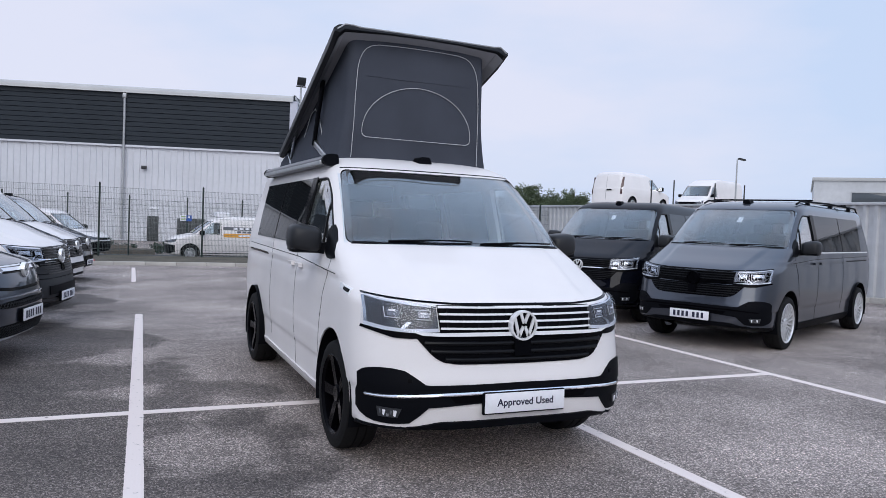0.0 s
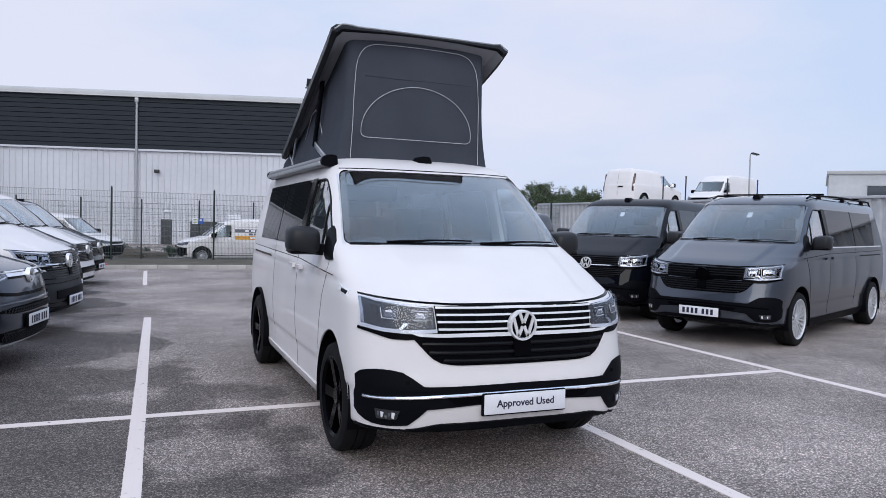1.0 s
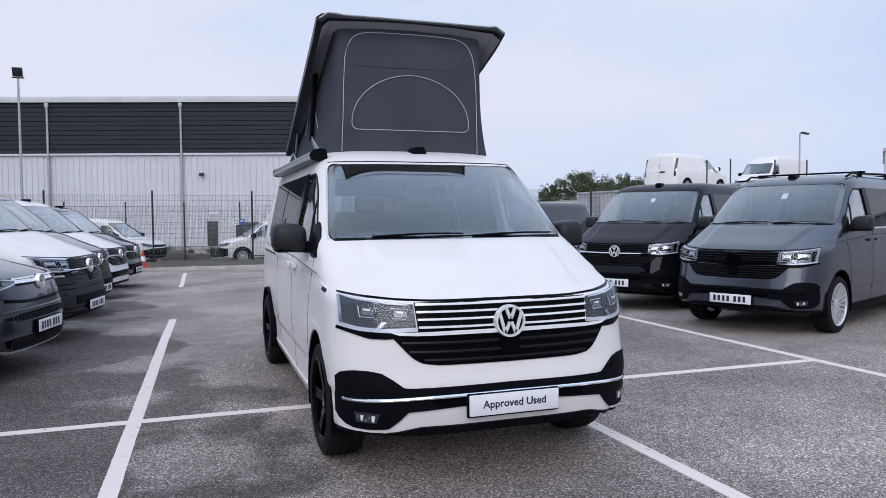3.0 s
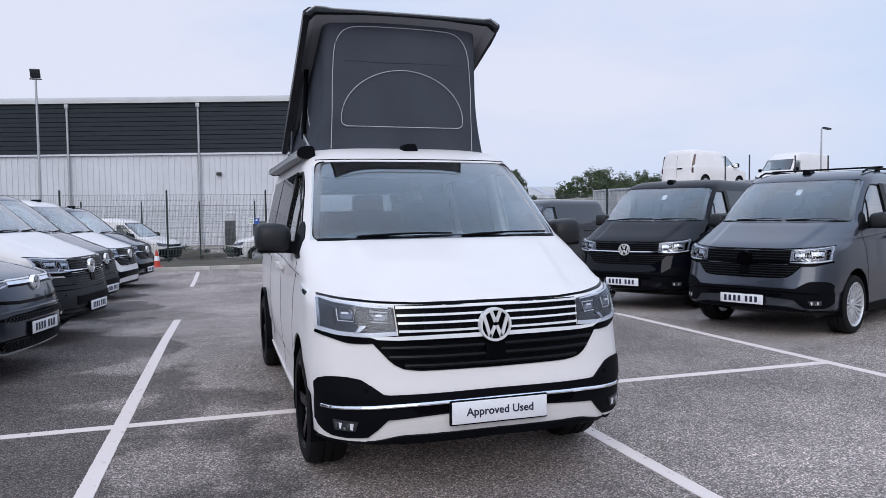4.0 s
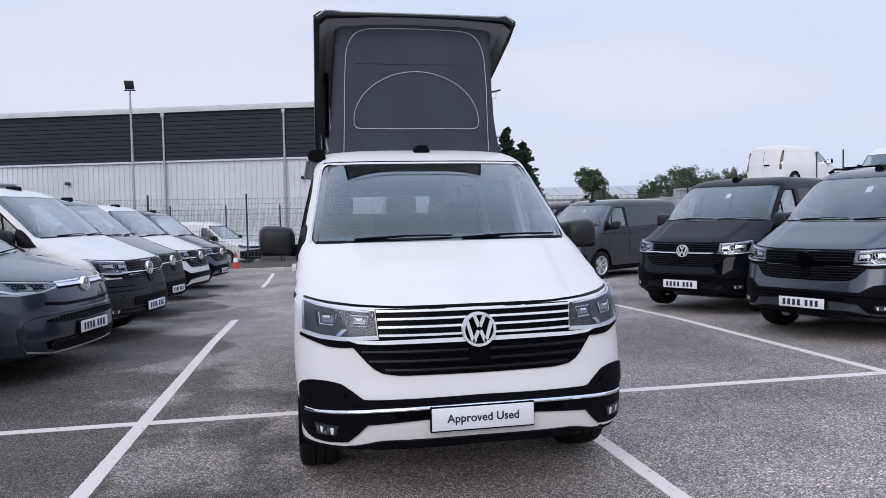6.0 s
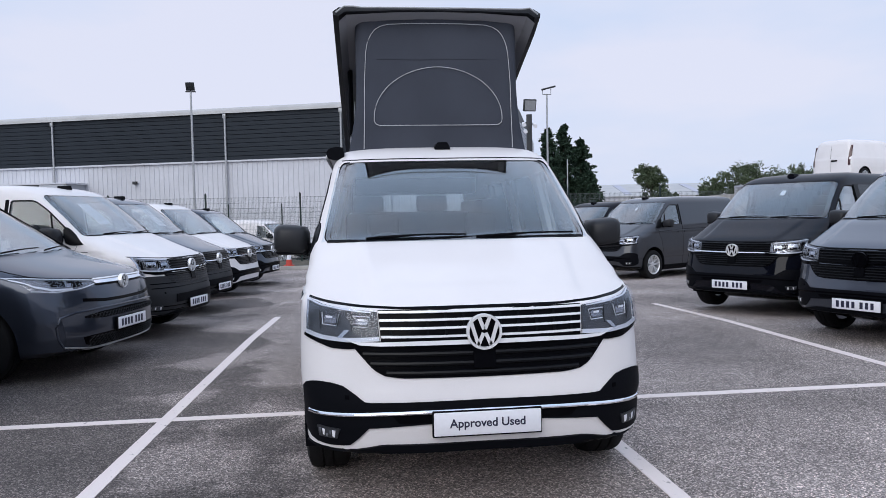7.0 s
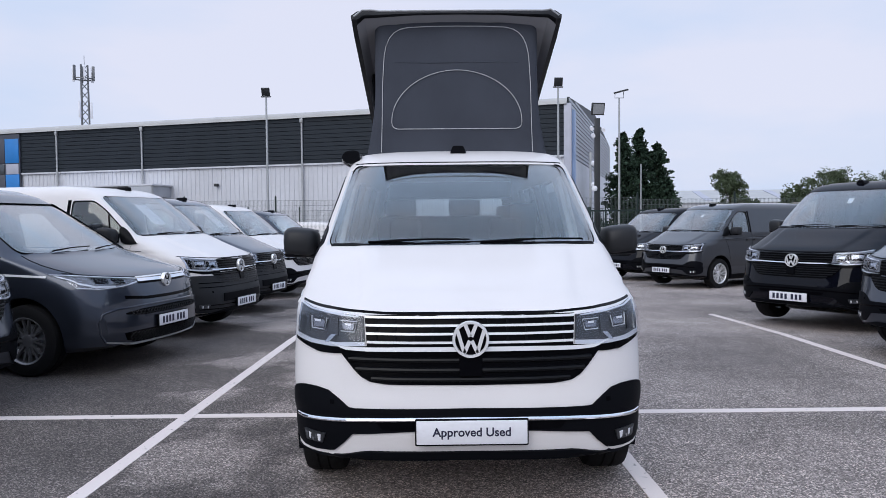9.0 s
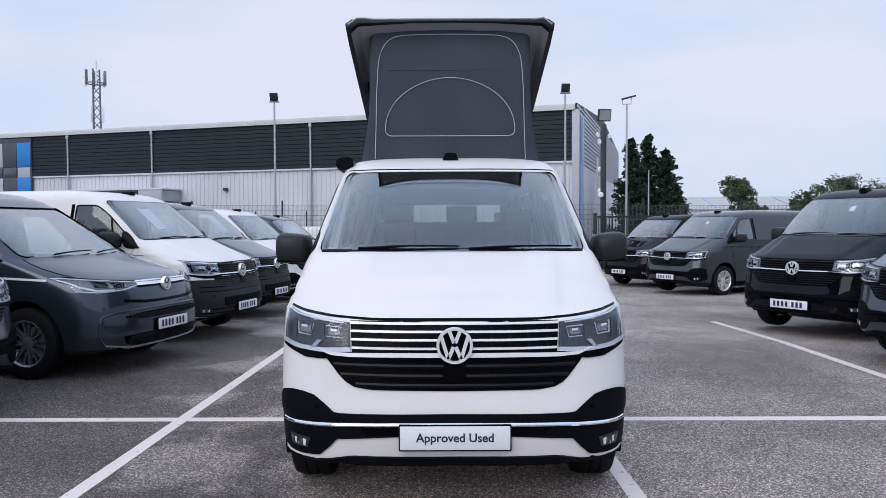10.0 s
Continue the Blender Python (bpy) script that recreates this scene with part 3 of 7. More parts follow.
class Shape:
    def __init__(self, table, tail_radius=0.22, taper=0.07, length=0.0, plateau=None):
        self.plateau = plateau
        self.rows = [(z, f, r, n, w, b + length) for z, f, r, n, w, b in table]
        self.tail_radius, self.taper = tail_radius, taper
        self.end = max(r[5] for r in self.rows)

    def narrow(self, y):
        return 1 - self.taper * max(0.0, (y - 1.2) / (self.end - 1.2)) ** 1.5

    def ridge(self, x, z):
        """The bonnet's raised middle, which ends in a crease on either side."""
        if not self.plateau:
            return 0.0
        z0, z1, x0, x1, high = self.plateau
        t = (z - z0) / (z1 - z0)
        if t <= 0 or t >= 1:
            return 0.0
        s = min(1.0, max(0.0, (x0 + (x1 - x0) * t + 0.03 - abs(x)) / 0.06))
        return -high * s * s * (3 - 2 * s) * min(1.0, t / 0.12, (1 - t) / 0.12)

    def front(self, x, z):
        f, r, n, w, b = lerp_table(self.rows, z)
        u = min(abs(x) / w, 0.9995)
        return f + r * (1 - (1 - u ** n) ** (1 / n)) + self.ridge(x, z)

    def side(self, y, z):
        f, r, n, w, b = lerp_table(self.rows, z)
        if y < f + r:
            t = min(1.0, max(0.0, 1 - (y - f) / r))
            return w * (1 - t ** n) ** (1 / n)
        return w * self.narrow(y)

    def back(self, x, z):
        f, r, n, w, b = lerp_table(self.rows, z)
        u = min(abs(x) / (w * self.narrow(b)), 0.999)
        return b - self.tail_radius * (1 - (1 - u ** 3) ** (1 / 3))

    def ring(self, z, inset=0.0):
        f, r, n, w, b = lerp_table(self.rows, z)
        half = []
        for u in (0.0, 0.14, 0.28, 0.42, 0.52, 0.57, 0.6, 0.63, 0.66, 0.69, 0.72, 0.76, 0.84, 0.9, 0.945, 0.975, 0.992, 1.0):
            half.append((w * u, f + r * (1 - (max(0.0, 1 - u ** n)) ** (1 / n)) + self.ridge(w * u, z)))
        y0, y1 = f + r, b - self.tail_radius
        for k in range(1, 14):
            y = y0 + (y1 - y0) * k / 14
            half.append((w * self.narrow(y), y))
        we = w * self.narrow(b)
        for u in (1.0, 0.99, 0.965, 0.92, 0.84, 0.7, 0.5, 0.25, 0.0):
            half.append((we * u, b - self.tail_radius * (1 - (1 - u ** 3) ** (1 / 3))))
        if inset:
            cy = (f + b) / 2
            half = [(x * (1 - inset / w), cy + (y - cy) * (1 - inset / (b - cy))) for x, y in half]
        return half + [(-x, y) for x, y in half[-2:0:-1]]

    def skin(self, bm, levels, inset=0.0):
        rings = []
        for z in levels:
            rings.append([bm.verts.new((x, y, z)) for x, y in self.ring(z, inset)])
        n = len(rings[0])
        faces = []
        for A, B in zip(rings, rings[1:]):
            for k in range(n):
                faces.append(bm.faces.new((A[k], A[(k + 1) % n], B[(k + 1) % n], B[k])))
        faces.append(bm.faces.new(rings[0][::-1]))
        faces.append(bm.faces.new(rings[-1]))
        return faces

    def levels(self, lo, hi, step=0.035):
        zs = {round(lo, 4), round(hi, 4)}
        for r in self.rows:
            if lo < r[0] < hi:
                zs.add(r[0])
        zs = sorted(zs)
        out = []
        for a, b in zip(zs, zs[1:]):
            k = max(1, math.ceil((b - a) / step))
            out += [a + (b - a) * i / k for i in range(k)]
        return out + [zs[-1]]

    def shell(self, cutters, floor=0.42, roof_gap=0.05):
        """A hollow body with its openings cut through."""
        bm = bmesh.new()
        self.skin(bm, self.levels(self.rows[0][0], self.rows[-1][0]))
        bmesh.ops.recalc_face_normals(bm, faces=bm.faces)
        inner = self.skin(bm, self.levels(floor, self.rows[-1][0] - roof_gap, 0.07), 0.05)
        bmesh.ops.recalc_face_normals(bm, faces=inner)
        bmesh.ops.reverse_faces(bm, faces=inner)
        for f in inner:
            f.material_index = 1
        me = bpy.data.meshes.new("body_shell")
        bm.to_mesh(me)
        bm.free()
        ob = new("body_shell", me)
        tools = []
        for c in cutters:
            bmesh.ops.recalc_face_normals(c, faces=c.faces)
            cm = bpy.data.meshes.new("cutter")
            c.to_mesh(cm)
            c.free()
            co = new("cutter", cm)
            tools.append(co)
            mod = ob.modifiers.new("cut", 'BOOLEAN')
            mod.operation, mod.solver, mod.object = 'DIFFERENCE', 'EXACT', co
        bpy.context.view_layer.update()
        dg = bpy.context.evaluated_depsgraph_get()
        out = bpy.data.meshes.new_from_object(ob.evaluated_get(dg))
        for o in (ob, *tools):
            bpy.data.objects.remove(o)
        out.shade_smooth()
        out.set_sharp_from_angle(angle=radians(32))
        return out


def sheet(shape, face, top, bottom, rows=4, cols=24, off=0.004, thick=0.02, flip=False):
    """A thin panel that follows the body: its upper and lower lines are given across the front (x, z), the side (y, z) or the back (x, z)."""
    bm = bmesh.new()
    T, B = resample(top, cols), resample(bottom, cols)

    def at(a, z, o):
        s = -1 if flip else 1
        if face == "front":
            e = 0.004
            dx = (shape.front(a + e, z) - shape.front(a - e, z)) / (2 * e) if abs(a) > 0.01 else 0
            dz = (shape.front(a, z + e) - shape.front(a, z - e)) / (2 * e)
            nrm = Vector((dx, -1, dz)).normalized()
            return Vector((a, shape.front(a, z), z)) + nrm * o, s
        if face == "back":
            return Vector((a, shape.back(a, z) + o, z)), s
        return Vector((shape.side(a, z) + o, a, z)), s

    grids = []
    for o in (off, off - thick):
        g = []
        for r in range(rows + 1):
            t = r / rows
            line = []
            for p, q in zip(T, B):
                v, s = at(p[0] + (q[0] - p[0]) * t, p[1] + (q[1] - p[1]) * t, o)
                line.append(bm.verts.new((v.x * s, v.y, v.z)))
            g.append(line)
        grids.append(g)
    O, I = grids
    for g in grids:
        for r in range(rows):
            for c in range(cols - 1):
                bm.faces.new((g[r][c], g[r][c + 1], g[r + 1][c + 1], g[r + 1][c]))
    edge = [(0, c) for c in range(cols)] + [(r, cols - 1) for r in range(1, rows + 1)] + [(rows, c) for c in range(cols - 2, -1, -1)] + [(r, 0) for r in range(rows - 1, 0, -1)]
    for (a, b), (c, d) in zip(edge, edge[1:] + edge[:1]):
        bm.faces.new((O[a][b], O[c][d], I[c][d], I[a][b]))
    return bm


def strip(shape, face, line, height, off=0.006, thick=0.015, cols=28, flip=False):
    """A band of even height along a line on the body."""
    return sheet(shape, face, [(a, z + height / 2) for a, z in line], [(a, z - height / 2) for a, z in line], 2, cols, off, thick, flip)


def both(line):
    """A half line for positive x, mirrored into a whole one."""
    return [(-a, z) for a, z in line[::-1]] + [p for p in line if p[0] > 1e-6]


def wheel(parent, x, y, r, width, rim_material, spokes, side, rim=0.235, name="wheel", double=True):
    """Tyre, dished rim with spokes, hub and brake disc. side: -1 or 1, the way the wheel looks."""
    base = part(name, lathe([(rim - 0.01, -0.5 * width), (rim + 0.012, -0.52 * width), (r - 0.05, -0.54 * width), (r - 0.012, -0.47 * width), (r, -0.34 * width), (r, -0.15 * width), (r - 0.008, -0.14 * width), (r - 0.008, -0.11 * width), (r, -0.1 * width), (r, 0.1 * width), (r - 0.008, 0.11 * width), (r - 0.008, 0.14 * width), (r, 0.15 * width), (r, 0.34 * width),
        (r - 0.012, 0.47 * width), (r - 0.05, 0.54 * width), (rim + 0.012, 0.52 * width), (rim - 0.01, 0.5 * width), (rim - 0.02, 0.0), (rim - 0.01, -0.5 * width)], 40), RUBBER, parent, "black rubber tyre", pose(x, y, r))
    h = side * width
    bm = lathe([(rim + 0.004, 0.5 * h), (rim - 0.006, 0.52 * h), (rim - 0.022, 0.44 * h), (rim - 0.03, 0.0), (rim - 0.035, -0.4 * h)], 40)
    part("rim", bm, rim_material, base, "alloy rim")
    bm = bmesh.new()
    for k in range(spokes):
        for d in ((-0.1, 0.1) if double else (0.0,)):
            a0, a1 = k * math.tau / spokes + d * 0.4, k * math.tau / spokes + d * 1.7
            p, q = 0.05, rim - 0.015
            w0, w1 = (0.010, 0.009) if double else (0.03, 0.036)
            u, v = Vector((math.cos(a0), math.sin(a0))), Vector((math.cos(a1), math.sin(a1)))
            pu, pv = Vector((-u.y, u.x)), Vector((-v.y, v.x))
            A = [(0.36 * h, *(u * p + pu * w0)), (0.36 * h, *(u * p - pu * w0)), (0.46 * h, *(v * q - pv * w1)), (0.46 * h, *(v * q + pv * w1))]
            f = [bm.verts.new(c) for c in A]
            g = [bm.verts.new((c[0] - 0.16 * h, c[1], c[2])) for c in A]
            bm.faces.new(f)
            bm.faces.new(g[::-1])
            for i in range(4):
                bm.faces.new((f[i], f[(i + 1) % 4], g[(i + 1) % 4], g[i]))
    part("spokes", bm, rim_material, base, smooth=False)
    part("hub_cap", lathe([(0.0, 0.4 * h), (0.05, 0.4 * h), (0.062, 0.36 * h), (0.066, 0.1 * h)], 20), rim_material, base)
    part("brake_disc", lathe([(0.0, 0.05 * h), (0.15, 0.05 * h), (0.15, -0.02 * h)], 28), SATIN_BLACK if rim_material is GLOSS_BLACK else ALU, base, "steel brake disc")
    return base


def badge(parent, shape, z, r, metal, back, proud=0.018):
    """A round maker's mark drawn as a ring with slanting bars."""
    y = shape.front(0, z) - proud
    q = pose(0, y, z, 90, 0, 0)
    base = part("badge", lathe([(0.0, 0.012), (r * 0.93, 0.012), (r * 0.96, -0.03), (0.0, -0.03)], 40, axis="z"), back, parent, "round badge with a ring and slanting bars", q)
    part("badge_ring", lathe([(r * 0.82, 0.010), (r * 0.85, 0.022), (r * 0.97, 0.022), (r, 0.01), (r * 0.98, -0.02), (r * 0.82, -0.02), (r * 0.82, 0.010)], 40, axis="z"), metal, base)
    w = r * 0.10
    for s in (-1, 1):
        for a, b in (((0.30, 0.83), (0.03, 0.16)), ((0.72, 0.5), (0.35, -0.72)), ((0.35, -0.72), (0.06, -0.05))):
            p, e = Vector((s * a[0] * r, a[1] * r)), Vector((s * b[0] * r, b[1] * r))
            d = (e - p).normalized()
            n = Vector((-d.y, d.x)) * w
            part("badge_bar", prism([tuple(p + n), tuple(e + n), tuple(e - n), tuple(p - n)], "z", 0.012, 0.02), metal, base, smooth=False)


def lettering(parent, text, size, m, mat, name="lettering", extrude=0.0006):
    cu = bpy.data.curves.new(name, "FONT")
    cu.body, cu.size, cu.extrude, cu.align_x, cu.align_y, cu.resolution_u = text, size, extrude, 'CENTER', 'CENTER', 4
    cu.offset = 0.0011
    tmp = new("text_source", cu)
    bpy.context.view_layer.update()
    me = bpy.data.meshes.new_from_object(tmp.evaluated_get(bpy.context.evaluated_depsgraph_get()))
    bpy.data.objects.remove(tmp)
    me.materials.clear()
    me.materials.append(mat)
    ob = new(name, me)
    ob.parent, ob.matrix_basis = parent, m
    return ob


def number_plate(parent, y, z, text=None, holder=True, x=0.0, turn=0):
    """A plate on a dark holder; its marks are plain bars, or a plain slogan."""
    base = part("number_plate", box(-0.26, -0.005, -0.056, 0.26, 0.005, 0.056, 0.004), PLATE_WHITE, parent, "white plate", pose(x, y, z, 0, 0, turn))
    part("plate_holder", box(-0.267, 0.006, -0.066, 0.267, 0.03, 0.062, 0.006), BLACK_PLASTIC, base)
    if text:
        lettering(base, text, 0.0575, pose(0, -0.0062, 0.001, 90, 0, 0), INK)
    else:
        for k in range(7):
            x0 = -0.212 + k * 0.057 + (0.03 if k > 3 else 0)
            part("plate_bar", box(x0, -0.0075, -0.034, x0 + 0.032, -0.004, 0.034), INK, base, smooth=False)
    return base


def front_seat(parent, x, y, mat):
    base = part("seat", box(-0.25, -0.26, 0.45, 0.25, 0.26, 0.62, 0.07, seg=3), mat, parent, m=pose(x, y, 0.1))
    part("seat_back", box(-0.24, 0.16, 0.6, 0.24, 0.3, 1.2, 0.06, seg=3), mat, base, m=pose(0, 0.1, 0, -8, 0, 0))
    part("headrest", box(-0.13, 0.2, 1.24, 0.13, 0.3, 1.42, 0.045, seg=3), mat, base, m=pose(0, 0.1, 0, -8, 0, 0))


def steering_wheel(parent, x, y, z):
    bm = bmesh.new()
    wire([(0.19 * math.cos(k * math.tau / 28), 0.19 * math.sin(k * math.tau / 28), 0) for k in range(28)], 0.016, 8, bm, True)
    box(-0.18, -0.02, -0.02, 0.18, 0.03, 0.01, 0.008, bm)
    box(-0.03, -0.18, -0.02, 0.03, 0.02, 0.01, 0.008, bm)
    tube((0, 0, -0.3), (0, 0, 0), 0.05, 12, bm)
    part("steering_wheel", bm, INTERIOR, parent, m=pose(x, y, z, 62, 0, 0))


def wiper(parent, shape, x0, x1, z0, z1):
    pts = []
    for k in range(12):
        t = k / 11
        x, z = x0 + (x1 - x0) * t, z0 + (z1 - z0) * t
        pts.append((x, shape.front(x, z) - 0.022, z + 0.008 * math.sin(t * math.pi)))
    bm = wire(pts, 0.0065, 6)
    wire([(x1, shape.front(x1, z1) - 0.016, z1 - 0.008), ((x0 + x1) / 2, shape.front((x0 + x1) / 2, z0) - 0.03, (z0 + z1) / 2 + 0.007)], 0.006, 6, bm)
    part("wiper", bm, BLACK_PLASTIC, parent)


def door_mirror(parent, side, x, y, z, mat, w=0.228, h=0.19):
    s = side
    bm = bmesh.new()
    r = bmesh.ops.create_uvsphere(bm, u_segments=24, v_segments=14, radius=1.0)
    for v in bm.verts:
        c = v.co
        p = 0.5
        v.co = (math.copysign(abs(c.x) ** p, c.x) * w / 2, math.copysign(abs(c.y) ** 0.75, c.y) * 0.125, math.copysign(abs(c.z) ** p, c.z) * h / 2)
        if v.co.y > 0.065:
            v.co.y = 0.065
        v.co.z += 0.025 * (v.co.x * s) / w - 0.03 * max(0.0, v.co.x * s / w) ** 2
    base = part("door_mirror", bm, mat, parent, "door mirror", pose(s * (x + w / 2 + 0.048), y, z))
    bm = bmesh.new()
    lines = []
    for k, (a, y0, y1, z0, z1) in enumerate(((0.03, -0.06, 0.05, -0.094, -0.02), (-0.06, -0.08, 0.05, -0.10, -0.025), (-0.12, -0.13, 0.04, -0.11, -0.03), (-0.16, -0.20, 0.02, -0.125, 0.0))):
        x = s * (a - w / 2 + 0.06)
        lines.append([bm.verts.new(c) for c in ((x, y0, z0), (x, y1, z0), (x, y1, z1), (x, y0, z1))])
    for A, B in zip(lines, lines[1:]):
        for k in range(4):
            bm.faces.new((A[k], A[(k + 1) % 4], B[(k + 1) % 4], B[k]))
    bm.faces.new(lines[0])
    bm.faces.new(lines[-1])
    part("lower_cap", box(-w * 0.44, -0.098, -h * 0.5, w * 0.44, 0.05, -h * 0.27, 0.022), SATIN_BLACK, base)
    part("mirror_arm", bm, BLACK_PLASTIC, base)
    part("mirror_glass", box(-w * 0.42, 0.066, -h * 0.42, w * 0.42, 0.07, h * 0.42), CHROME, base)


def cabin(parent, shape, seats=INTERIOR, rear_rows=True, y0=1.0, floor=0.44):
    """Dashboard, wheel, seats and floor behind the glass."""
    bm = prism([(y0 + 0.02, 1.12), (y0 + 0.1, 1.262), (y0 + 0.3, 1.265), (y0 + 0.5, 1.18), (y0 + 0.52, 1.0), (y0 + 0.42, 0.75), (y0 + 0.1, 0.75)], "x", -0.76, 0.76)
    part("dashboard", bm, INTERIOR, parent)
    steering_wheel(parent, -0.39, y0 + 0.62, 1.17)
    for x in (-0.4, 0.4):
        front_seat(parent, x, y0 + 1.02, seats)
    if rear_rows:
        bench = part("rear_bench", box(-0.6, y0 + 2.3, 0.5, 0.6, y0 + 2.85, 0.75, 0.06), seats, parent)
        part("bench_back", box(-0.72, y0 + 2.75, 0.7, 0.72, y0 + 2.92, 1.50, 0.06), seats, bench)
        for x in (-0.50, 0.13):
            part("headrest", box(x - 0.155, y0 + 2.8, 1.50, x + 0.155, y0 + 2.88, 1.66, 0.03), seats, bench)
        part("rear_locker", box(-0.62, y0 + 3.1, 1.68, 0.62, y0 + 3.45, 1.85, 0.02), seats, parent)
        part("rear_curtain", box(-0.66, y0 + 3.3, 1.2, -0.36, y0 + 3.36, 1.8, 0.02), seats, parent)
        part("side_cabinet", box(0.48, y0 + 2.0, 0.5, 0.72, y0 + 3.3, 1.6, 0.03), seats, parent)
    part("cabin_floor", box(-0.8, y0, floor - 0.015, 0.8, shape.end - 0.3, floor + 0.02), INTERIOR, parent)


def arch_liner(parent, x, y, z, r, side):
    """A black half drum behind the wheel."""
    bm = bmesh.new()
    seg = 20
    lines = []
    for k in range(seg + 1):
        a = -0.35 + (math.pi + 0.7) * k / seg
        c, s = r * math.cos(a), r * math.sin(a)
        lines.append([bm.verts.new((side * h, c, s)) for h in (0.0, -0.34)])
    for A, B in zip(lines, lines[1:]):
        bm.faces.new((A[0], A[1], B[1], B[0]))
    bm.faces.new([l[1] for l in lines])
    part("arch_liner", bm, BLACK_PLASTIC, parent, m=pose(x, y, z))


T6 = [
    (0.19, 0.62, 0.30, 3.0, 0.80, 4.70), (0.25, 0.40, 0.36, 3.0, 0.87, 4.78), (0.285, 0.26, 0.46, 3.0, 0.885, 4.82), (0.308, 0.14, 0.52, 3.0, 0.889, 4.84), (0.326, 0.046, 0.55, 3.0, 0.891, 4.85), (0.45, 0.02, 0.58, 3.0, 0.898, 4.88), (0.50, 0.02, 0.59, 3.0, 0.899, 4.88), (0.535, 0.021, 0.6, 3.0, 0.911, 4.89),
    (0.56, 0.022, 0.60, 3.0, 0.912, 4.89), (0.66, 0.045, 0.62, 3.0, 0.922, 4.89), (0.78, 0.068, 0.63, 3.0, 0.925, 4.90), (0.88, 0.085, 0.63, 3.0, 0.922, 4.90),
    (0.96, 0.105, 0.63, 3.0, 0.920, 4.90), (1.00, 0.117, 0.63, 3.0, 0.918, 4.90), (1.022, 0.148, 0.62, 3.0, 0.916, 4.90), (1.05, 0.23, 0.59, 3.0, 0.914, 4.90),
    (1.10, 0.37, 0.55, 3.0, 0.908, 4.89), (1.125, 0.436, 0.53, 3.0, 0.914, 4.89), (1.17, 0.555, 0.49, 3.0, 0.905, 4.88), (1.24, 0.725, 0.43, 3.0, 0.900, 4.87), (1.30, 0.865, 0.40, 3.0, 0.890, 4.86),
    (1.325, 0.92, 0.39, 3.0, 0.884, 4.85), (1.50, 1.115, 0.38, 3.0, 0.845, 4.80), (1.70, 1.345, 0.37, 3.0, 0.795, 4.74), (1.83, 1.50, 0.36, 3.0, 0.760, 4.70),
    (1.865, 1.56, 0.36, 3.0, 0.745, 4.67), (1.90, 1.65, 0.36, 3.0, 0.722, 4.63), (1.93, 1.76, 0.35, 3.0, 0.690, 4.58), (1.955, 1.92, 0.34, 3.0, 0.640, 4.50),
    (1.972, 2.15, 0.3, 3.0, 0.56, 4.38), (1.982, 2.6, 0.25, 3.0, 0.40, 4.1),
]
WHEEL_R, AXLE = 0.345, 0.93
WS = rounded([(-0.812, 1.314), (0.812, 1.314), (0.704, 1.828), (-0.704, 1.828)], 0.045)
WS_CLEAR = rounded([(-0.776, 1.322), (0.776, 1.322), (0.667, 1.820), (-0.667, 1.820)], 0.04)
SHELLS = {}


def t6_windows(length):
    """Side openings (y, z) for the front door, the middle and the rear quarter."""
    e = length
    return [
        rounded([(1.19, 1.295), (2.01, 1.285), (2.01, 1.765), (1.70, 1.765), (1.52, 1.648), (1.25, 1.405)], [0.02, 0.04, 0.04, 0.06, 0.1, 0.02]),
        rounded([(2.16, 1.285), (3.10 + e * 0.6, 1.285), (3.10 + e * 0.6, 1.755), (2.16, 1.755)], 0.06),
        rounded([(3.20 + e * 0.6, 1.285), (4.08 + e, 1.285), (4.14 + e, 1.755), (3.20 + e * 0.6, 1.755)], 0.06),
    ]


def t6_shell(length, windows):
    key = (length, windows)
    if key not in SHELLS:
        shape = Shape(T6, length=length, plateau=(1.03, 1.318, 0.53, 0.62, 0.045))
        cut = [prism(WS, "y", 0.5, 2.35)]
        sides = t6_windows(length)
        for k, poly in enumerate(sides):
            if k == 0 or windows:
                cut += [prism(poly, "x", 0.4, 1.3), prism(poly, "x", -1.3, -0.4)]
        if windows:
            cut.append(prism(rounded([(-0.62, 1.33), (0.62, 1.33), (0.56, 1.74), (-0.56, 1.74)], 0.08), "y", 4.2 + length, 5.6 + length))
        for y in (AXLE, AXLE + 3.0 + length):
            for s in (-1, 1):
                c = bmesh.new()
                tube((s * 0.6, y, WHEEL_R + 0.02), (s * 1.3, y, WHEEL_R + 0.02), 0.405, 40, c)
                cut.append(c)
        SHELLS[key] = (shape, shape.shell(cut))
    return SHELLS[key]


